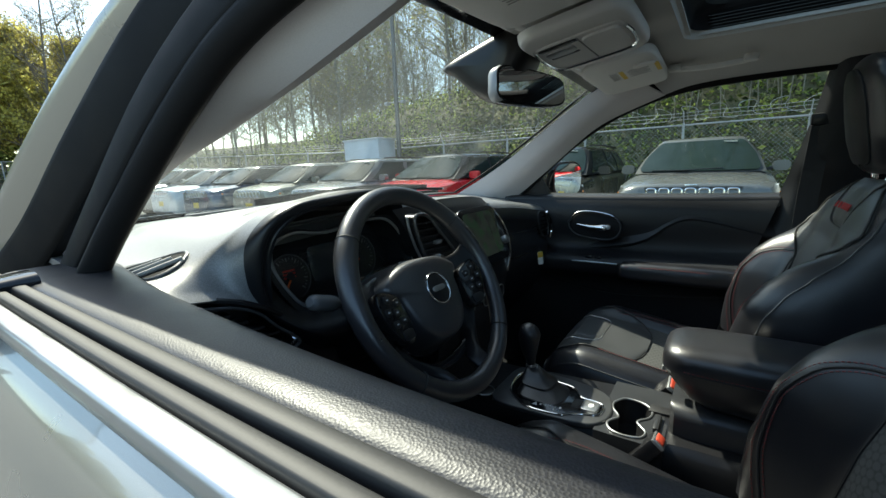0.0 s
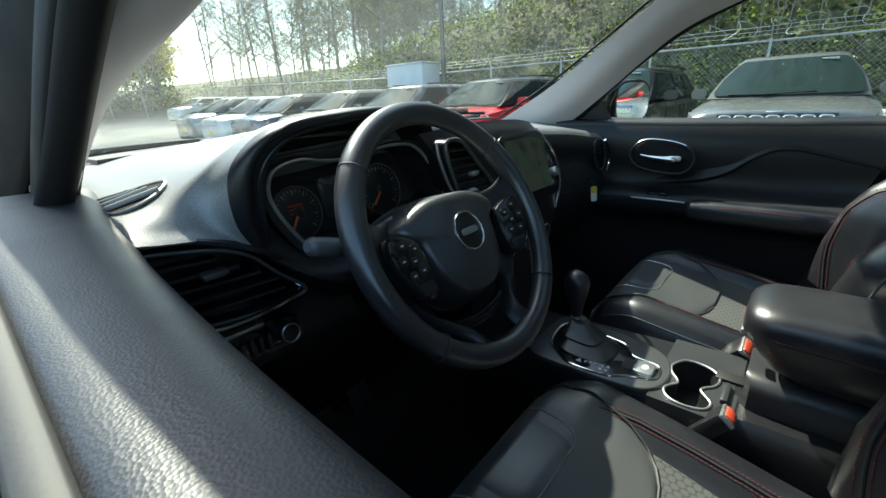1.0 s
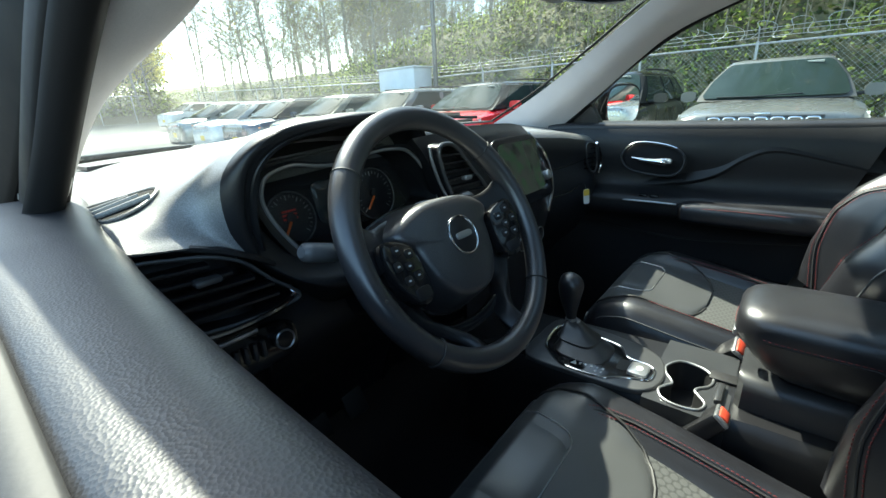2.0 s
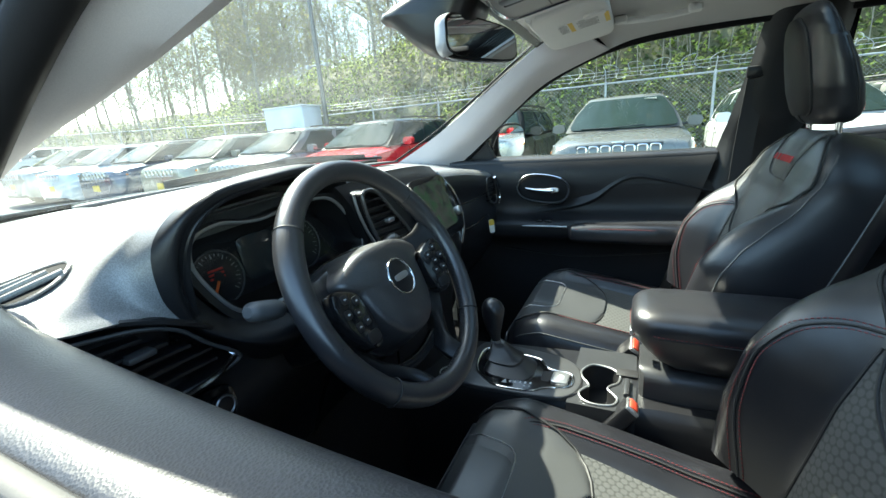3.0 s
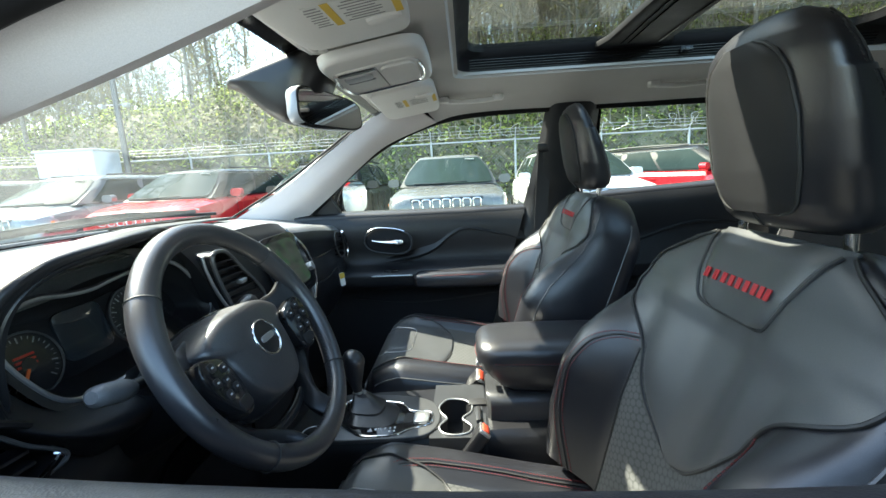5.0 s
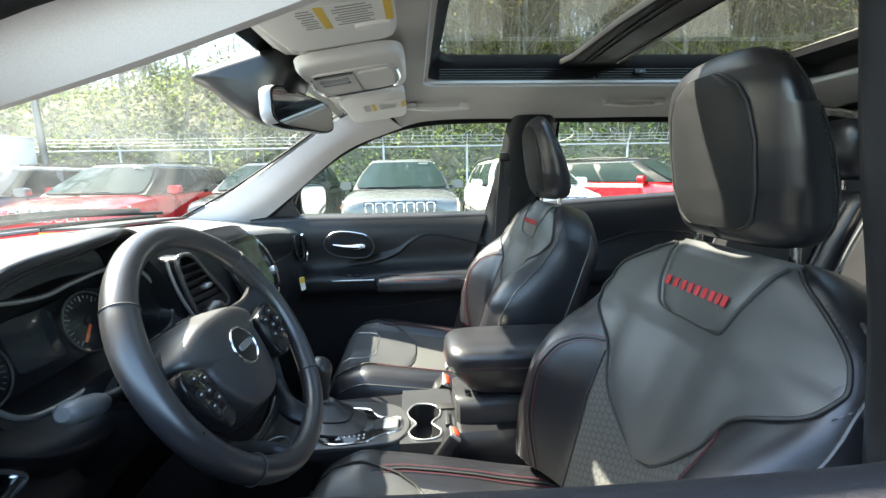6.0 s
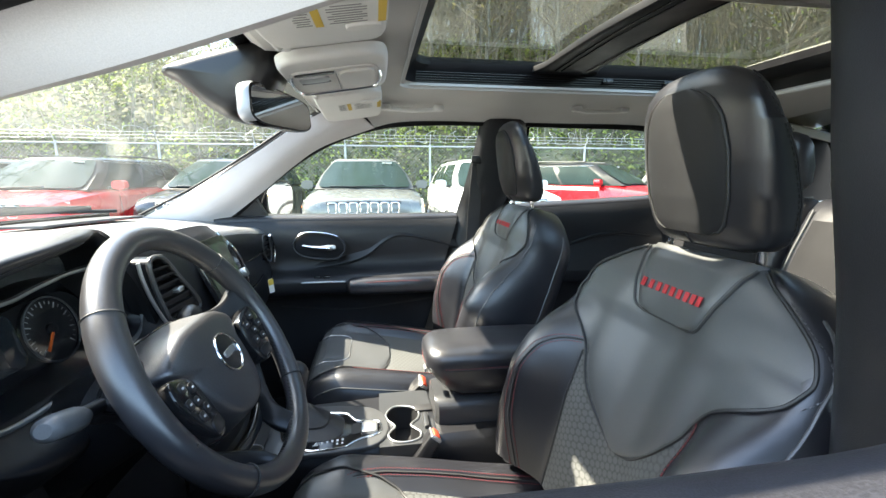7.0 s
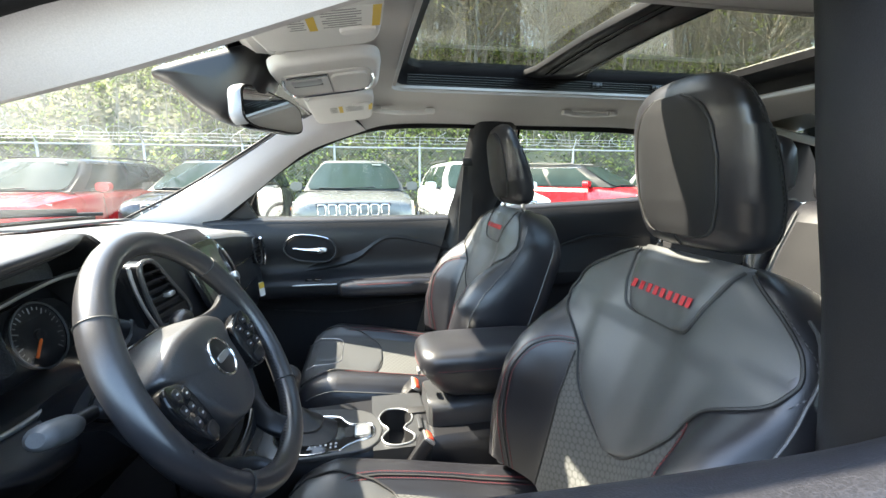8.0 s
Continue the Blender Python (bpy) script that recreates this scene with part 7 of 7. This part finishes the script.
me_.materials.append(M_GALV)
cl = new("chain_link", me_)
cl.parent = fence2
cl.matrix_parent_inverse = Matrix.Translation((20, -44, -1))
tagged(cl, "woven diagonal wire mesh", kind="stuff")

# lamp pole and white cabinet
pole = thing("street_lamp", (12.2, 10.5, 0), "tall dark lot lamp pole with small floodlights", "street lamp")
part("pole", tube([(12.2, 10.5, 0), (12.2, 10.5, 9)], [.10, .07], 12), M_GREYTRIM, pole)
part("arm", tube([(12.2, 10.1, 4.0), (12.2, 10.9, 4.0)], .02, 8), M_GALV, pole)
for y in (10.1, 10.9):
    part("floodlight", block((.16, .14, .12), (12.1, y, 3.95), .02), M_GALV, pole)
part("head", block((.5, .25, .12), (11.9, 10.5, 8.95), .03), M_GREYTRIM, pole)
cab = thing("site_cabinet", (12.0, 11.9, 0), "pale grey box-shaped site cabinet by the fence", "cabinet")
M_CAB = mat("pale_grey_sheet_metal", (0.52, 0.56, 0.60), 0.5, stain=0.12, stain_scale=2, grain=.05, scale=40, bump=.05)
part("body", block((1.0, 1.9, 2.6), (12.0, 11.9, 1.32), .03), M_CAB, cab)
part("roof_edge", block((1.08, 1.98, .05), (12.0, 11.9, 2.64), .015), M_CAB, cab)
part("door_panel", block((.02, .8, 1.9), (11.49, 11.9, 1.15), .008), M_CAB, cab)

# ---- parked cars ----
M_TYRE = mat("tyre_rubber", (0.018, 0.018, 0.018), 0.8, grain=0.2, scale=80, bump=0.3)
M_RIM = mat("alloy_rim", (0.45, 0.46, 0.47), 0.3, 0.9, stain=0.1, stain_scale=8)
M_CARGLASS = mat("dark_car_glass", (0.016, 0.026, 0.024), 0.03, stain=0.2, stain_scale=2, spec=0.08)
M_CARTRIM = mat("black_car_trim", (0.02, 0.02, 0.021), 0.5, grain=0.2, scale=60)
M_LAMP = mat("clear_headlamp", (0.55, 0.57, 0.60), 0.12, 0.4, stain=0.2, stain_scale=14, coat=0.8)
M_AMBER = mat("amber_lamp", (0.7, 0.22, 0.03), 0.2, coat=0.5)
M_PLATE = mat("yellow_card_plate", (0.60, 0.42, 0.04), 0.5, stain=0.1)


def paint(name, c, metal=.35):
    return mat(name, c, 0.28, metal, grain=0.05, scale=900, stain=0.06, stain_scale=1.5, coat=0.55)


P_GREY = paint("grey_metallic_paint", (0.12, 0.122, 0.12), .15)
P_RED = paint("red_paint", (0.50, 0.012, 0.018), 0.1)
P_SILVER = paint("silver_metallic_paint", (0.24, 0.25, 0.25), .4)
P_CHAMP = paint("pale_champagne_paint", (0.28, 0.27, 0.22), .3)
P_BLUE = paint("dark_blue_paint", (0.03, 0.055, 0.10))
P_WHITE = paint("white_paint", (0.60, 0.61, 0.61), .0)
P_BLACK = paint("black_paint", (0.012, 0.012, 0.013), .2)


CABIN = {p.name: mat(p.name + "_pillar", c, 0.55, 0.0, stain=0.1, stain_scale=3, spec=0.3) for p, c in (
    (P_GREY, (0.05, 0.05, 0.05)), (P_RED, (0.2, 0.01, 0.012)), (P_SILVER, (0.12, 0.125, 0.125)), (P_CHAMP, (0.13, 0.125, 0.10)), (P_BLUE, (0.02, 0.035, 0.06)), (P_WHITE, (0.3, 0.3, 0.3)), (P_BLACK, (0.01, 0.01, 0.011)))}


def parked_car(m, body, roof, label, tagcard=True, plate=True):
    """A compact sport-utility car whose nose points along -x of its own pose; m places it."""
    car = thing("parked_car", (0, 0, 0), label, "car", "parked cars")
    # lower body: sections along its length
    st_ = [(0.00, .64, .42, .76, .90), (.03, .76, .34, .82, .985), (.10, .84, .28, .88, 1.02), (.30, .895, .25, .93, 1.065), (.62, .91, .24, .95, 1.11), (1.00, .91, .24, .98, 1.15),
           (1.35, .905, .24, 1.02, 1.16), (2.2, .905, .24, 1.03, 1.16), (3.1, .905, .24, 1.04, 1.17), (3.75, .90, .25, 1.04, 1.17), (4.15, .86, .30, 1.0, 1.12), (4.30, .78, .38, .96, 1.06), (4.36, .70, .45, .85, .95)]
    loops = []
    for x, w, zb, zs, zt in st_:
        loops.append([(x, -w * .93, zb), (x, -w * .99, zb + .12), (x, -w, (zb + zs) / 2), (x, -w * .985, zs), (x, -w * .93, zs + (zt - zs) * .55), (x, -w * .78, zt - .012), (x, -w * .40, zt + .010), (x, 0, zt + .015),
                      (x, w * .40, zt + .010), (x, w * .78, zt - .012), (x, w * .93, zs + (zt - zs) * .55), (x, w * .985, zs), (x, w, (zb + zs) / 2), (x, w * .99, zb + .12), (x, w * .93, zb)])
    arr = np.array(loops)
    dense = np.array([spline(arr[:, j], 40) for j in range(arr.shape[1])]).transpose(1, 0, 2)
    part("body", rings([list(l) for l in dense]), body, car, sharp=30)
    # greenhouse
    def gh_pt(u, v, s_):
        # u along the length 0..1, v from belt to roof
        xb, xt = .86 + 3.34 * u, 1.66 + 2.31 * u
        e = v ** 1.0
        yb, yt = .79 - .03 * abs(u - .4), .60 - .05 * (2 * u - 1) ** 2
        return V(xb * (1 - e) + xt * e, s_ * (yb * (1 - e) + yt * e + .035 * math.sin(math.pi * e)), 1.135 + .45 * e)

    def bow(t, v):
        # the curved front of the cabin, t from one pillar to the other
        p = gh_pt(0, v, 1)
        return V(p[0] - .17 * (1 - t * t) * (1 - .25 * v), t * p[1], p[2])

    loops = []
    for v in np.linspace(0, 1, 6):
        lp = [gh_pt(u, v, -1) for u in np.linspace(0, 1, 16)] + [gh_pt(u, v, 1) for u in np.linspace(1, 0, 16)]
        lp += [bow(t, v) for t in np.linspace(1, -1, 11)[1:-1]]
        loops.append(lp)
    for sc, dz in ((.94, .035), (.80, .055), (.5, .068), (.05, .07)):
        c = np.mean(loops[5], axis=0)
        loops.append([c + (p - c) * V(sc, sc, 1) + V(0, 0, dz) for p in loops[5]])
    part("roof", rings([list(l) for l in loops[5:]]), roof, car)
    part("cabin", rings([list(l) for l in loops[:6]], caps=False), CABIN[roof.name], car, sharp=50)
    # glazing, laid just proud of the cabin
    def face(v0, v1, u):
        a_, b_ = gh_pt(u, v0, -1), gh_pt(u, v0, 1)
        c_, d_ = gh_pt(u, v1, -1), gh_pt(u, v1, 1)
        return a_, b_, c_, d_
    for nm, u, off in (("windshield", 0, V(-.012, 0, .010)), ("rear_window", 1, V(.012, 0, .008))):
        a_, b_, c_, d_ = face(.03, .985, u)
        f = lambda p, q, t: p * (1 - t) + q * t
        if u == 0:
            # rounded corners: the lowest and highest rows are shorter
            g_ = np.array([[bow(-.955 * q * w_, .04 + .93 * t) + off for q in np.linspace(-1, 1, 14)] for t, w_ in ((0, .90), (.03, .95), (.10, .985), (.5, 1), (.90, .985), (.97, .95), (1, .90))])
        else:
            g_ = np.array([[f(f(a_, b_, s), f(c_, d_, s), t) * V(1, .97, 1) + off for s in np.linspace(0, 1, 8)] for t in np.linspace(0, 1, 5)])
        wsn = part(nm, slab(g_, .006), M_CARGLASS, car)
        if u == 0:
            part("wiper", bar([bow(.7, .06) + V(-.025, 0, .02), bow(.2, .05) + V(-.025, 0, .02), bow(-.4, .09) + V(-.025, 0, .02)], .006, .008), M_CARTRIM, wsn)
            if tagcard:
                p = bow(-.62, .88) + off + V(-.008, 0, .006)
                part("card", block((.004, .16, .05), p, 0, turn=Euler((0, radians(-55), 0)).to_matrix()), M_LABEL, wsn, "white card in the windshield's corner")
    for s in (1, -1):
        for u0, u1 in ((.08, .415), (.435, .695), (.715, .93)):
            g_ = np.array([[gh_pt(u, v, s) + V(0, s * .007, 0) for u in np.linspace(u0, u1 - .04 * (v > .5), 6)] for v in np.linspace(.06, .93, 5)])
            part("side_window", slab(g_ if s < 0 else g_[::-1], .004), M_CARGLASS, car)
        part("window_line", tube([gh_pt(u, .95, s) + V(0, s * .008, 0) for u in np.linspace(.02, .95, 12)], .008, 6), M_CHROME, car)
        part("roof_rack", tube([V(x, s * .57, 1.655 + .025 * math.sin((x - 1.85) / 2.1 * math.pi)) for x in np.linspace(1.85, 3.95, 10)], .016, 8), M_CARTRIM, car)
        mirror_ = part("mirror", rings([[(1.30 + .5 * dx, s * (.955 + a * .095), 1.20 + b * .07) for a, b in oval(1, 1, 18, 3)] for dx in (0, .12, .24)]), body, car)
        part("mirror_arm", bar([(1.36, s * .78, 1.15), (1.35, s * .86, 1.165), (1.35, s * .93, 1.185)], .03, .022, up=(1, 0, 0)), M_CARTRIM, mirror_)
        # headlamp
        hl = np.array([[V(.055 + .30 * ((abs(y) - .52) / .34) ** 2, s * abs(y), .875 + t * .115 + .03 * (abs(y) - .5)) for y in np.linspace(.53, .86, 8)] for t in (0, .5, 1)])
        hlp = part("headlamp", slab(hl if s < 0 else hl[::-1], .012), M_LAMP, car, "clear headlamp")
        part("indicator", block((.05, .06, .035), (.30, s * .865, .90), .01), M_AMBER, hlp)
        for x in (.88, 3.50):
            wheel_ = part("wheel", rings([[(x + .345 * math.cos(a), s * w, .345 + .345 * math.sin(a)) for a in np.linspace(0, 2 * math.pi, 32, endpoint=False)] for w in (.72, .90)] ), M_TYRE, car)
            part("rim", rings([[(x + q * math.cos(a), s * w, .345 + q * math.sin(a)) for a in np.linspace(0, 2 * math.pi, 24, endpoint=False)] for q, w in ((.24, .895), (.235, .912), (.17, .905), (.05, .90))]), M_RIM, wheel_)
            for k in range(5):
                a = 2 * math.pi * k / 5
                part("spoke", bar([(x + .05 * math.cos(a), s * .91, .345 + .05 * math.sin(a)), (x + .225 * math.cos(a), s * .915, .345 + .225 * math.sin(a))], .022, .008, up=(0, s, 0)), M_RIM, wheel_)
            part("wheel_arch", tube([(x + .40 * math.cos(a), s * .905, .345 + .40 * math.sin(a)) for a in np.linspace(-.25, math.pi + .25, 18)], .035, 6), M_CARTRIM, car)
        part("sill", bar([(.9, s * .90, .30), (3.5, s * .90, .30)], .07, .025), M_CARTRIM, car)
        part("tail_lamp", block((.08, .22, .16), (4.28, s * .68, .98), .03), M_BUCKLE, car)
        for x in (1.42, 2.55, 3.45):
            part("door_line", tube([(x, s * .912, .42), (x + .02, s * .912, .75), (x, s * .895, 1.06)], .004, 4), M_CARTRIM, car)
        for x in (2.42, 3.32):
            part("door_handle", block((.16, .02, .028), (x, s * .905, .97), .008), body, car)
    # nose: slotted grille, lower bumper
    gr = part("grille", block((.03, 1.04, .20), (.028, 0, .890), .012), M_CARTRIM, car, "dark grille band with seven bright slots")
    for k in range(7):
        y = -.435 + .145 * k
        part("slot", tube([(.004, y + a, .892 + b) for a, b in oval(.054, .076, 16, 5)], .011, 6, closed=True), M_CHROME, gr, "bright slot ring")
    part("lower_intake", block((.04, 1.15, .16), (.03, 0, .50), .02), M_CARTRIM, car)
    part("bumper_lip", bar(spline([(.14, -.80, .33), (.01, -.45, .31), (-.01, 0, .31), (.01, .45, .31), (.14, .80, .33)], 12), .04, .03), M_CARTRIM, car)
    if plate:
        part("plate", block((.015, .30, .15), (.004, 0, .60), .004), M_PLATE, car, "plain yellow plate")
    part("nose_badge", block((.012, .14, .022), (.035, 0, 1.005), .004), M_CHROME, car)
    for s in (1, -1):
        part("hood_crease", tube(spline([(.20, s * .50, 1.035), (.6, s * .55, 1.108), (1.0, s * .60, 1.155)], 8), .006, 5), body, car)
    car.matrix_basis = m
    return car


def put(x, y, turn=0.0):
    return Matrix.Translation((x, y, ground_z(y))) @ Matrix.Rotation(radians(turn), 4, "Z")


parked_car(put(5.0, -.02), P_GREY, P_GREY, "grey metallic compact sport-utility car with seven-slot grille", plate=False)
parked_car(put(5.4, 2.35), P_BLACK, P_BLACK, "glossy black sport-utility car parked in a row", plate=False)
parked_car(put(5.0, 4.72), P_RED, P_BLACK, "red sport-utility car with black roof and bright grille")
silver = parked_car(put(5.0, 7.12), P_SILVER, P_SILVER, "silver metallic sport-utility car parked in a row")
parked_car(put(5.05, 9.55), P_CHAMP, P_CHAMP, "pale champagne sport-utility car parked in a row")
parked_car(put(4.9, 11.9), P_BLUE, P_BLACK, "dark blue sport-utility car with black roof")
white = parked_car(put(5.0, 14.3), P_WHITE, P_WHITE, "white sport-utility car parked in a row")
copy_thing(white, put(5.2, -2.3))
redfar = parked_car(put(7.0, -6.5, 38), P_RED, P_BLACK, "bright red sport-utility car with black roof beside the fence", plate=False)
copy_thing(redfar, put(11.2, 3.6, 90))
copy_thing(silver, put(5.1, 16.8))
copy_thing(white, put(9.4, 30.5, 8))
copy_thing(redfar, put(-1.0, 19.5, -90))
copy_thing(silver, put(-3.6, 22.0, -90))
for k in range(7):
    copy_thing((white, silver, redfar)[k % 3], put(5.0, -5.2 - 2.6 * k) if k > 0 else put(5.2, -8.0))

# ---- outer body of the car we look into ----
own = thing("car", (0, 0, .3), "silver-beige painted outer body of the car on its wheels", "car")
rows = [[(x, y, z) for x in np.linspace(-.80, .80, 13)] for y, z in ((1.02, 1.13), (1.35, 1.10), (1.75, 1.02), (1.95, .90), (1.98, .60), (1.95, .35))]
rows = [[(x, y - .22 * (x / .8) ** 2 * (y / 1.98), z - .05 * (x / .8) ** 2) for x, y, z in rw] for rw in rows]
part("bonnet", slab(surf(rows, 20, 16), .01), M_PAINT, own, "silver-beige bonnet and nose")
for s in (1, -1):
    g = side(surf([[(.80, 1.75, 1.0), (.88, 1.2, 1.07), (.90, .62, 1.12), (.888, .40, 1.14)], [(.86, 1.78, .75), (.94, 1.2, .8), (.935, .62, .8), (.93, .40, .8)], [(.82, 1.75, .35), (.90, 1.2, .40), (.92, .62, .35), (.90, .40, .35)]], 12, 14), s)
    part("front_wing", slab(g if s > 0 else g[::-1], .006), M_PAINT, own)
    g = side(surf([[(.86, -1.46, 1.19), (.84, -1.9, 1.16), (.76, -2.35, 1.1)], [(.92, -1.46, .8), (.92, -1.9, .8), (.82, -2.4, .8)], [(.90, -1.46, .35), (.90, -1.9, .40), (.80, -2.4, .40)]], 12, 12), s)
    part("rear_wing", slab(g if s > 0 else g[::-1], .006), M_PAINT, own)
    for y in (1.30, -1.40):
        w_ = part("wheel", rings([[(s * w, y + .36 * math.cos(a), .36 + .36 * math.sin(a)) for a in np.linspace(0, 2 * math.pi, 36, endpoint=False)] for w in (.70, .93)]), M_TYRE, own)
        part("rim", rings([[(s * w, y + q * math.cos(a), .36 + q * math.sin(a)) for a in np.linspace(0, 2 * math.pi, 28, endpoint=False)] for q, w in ((.25, .925), (.24, .94), (.15, .93), (.05, .925))]), M_RIM, w_)
    part("side_sill", bar([(s * .90, .42, .36), (s * .90, -1.46, .36)], .08, .03), M_PLAST, own)
g = np.array([[(x, y, 1.668 - .045 * (x / .66) ** 4 - dz) for x in np.linspace(-.66, .66, 9)] for y, dz in ((-1.38, 0), (-1.7, .03), (-2.05, .10))])
part("roof_rear", slab(g[::-1], .012), M_PAINT, own)
g = np.array([[(x, y, z) for x in np.linspace(-.64, .64, 9)] for y, z in ((.02, 1.605), (-.12, 1.645), (-.29, 1.664))])
g[:, :, 2] -= .05 * (g[:, :, 0] / .64) ** 4
part("roof_front", slab(g, .012), M_PAINT, own)
g = np.array([[(x, y, z) for x in np.linspace(-.72, .72, 9)] for y, z in ((-2.36, 1.12), (-2.44, .8), (-2.42, .4))])
part("tailgate", slab(g, .02), M_PAINT, own)
g = np.array([[(x, y, z) for x in np.linspace(-.60, .60, 7)] for y, z in ((-2.06, 1.55), (-2.34, 1.13))])
ob = part("rear_window", slab(g, .005), M_PRIVACY, own, "dark tailgate glass")
ob.visible_shadow = False
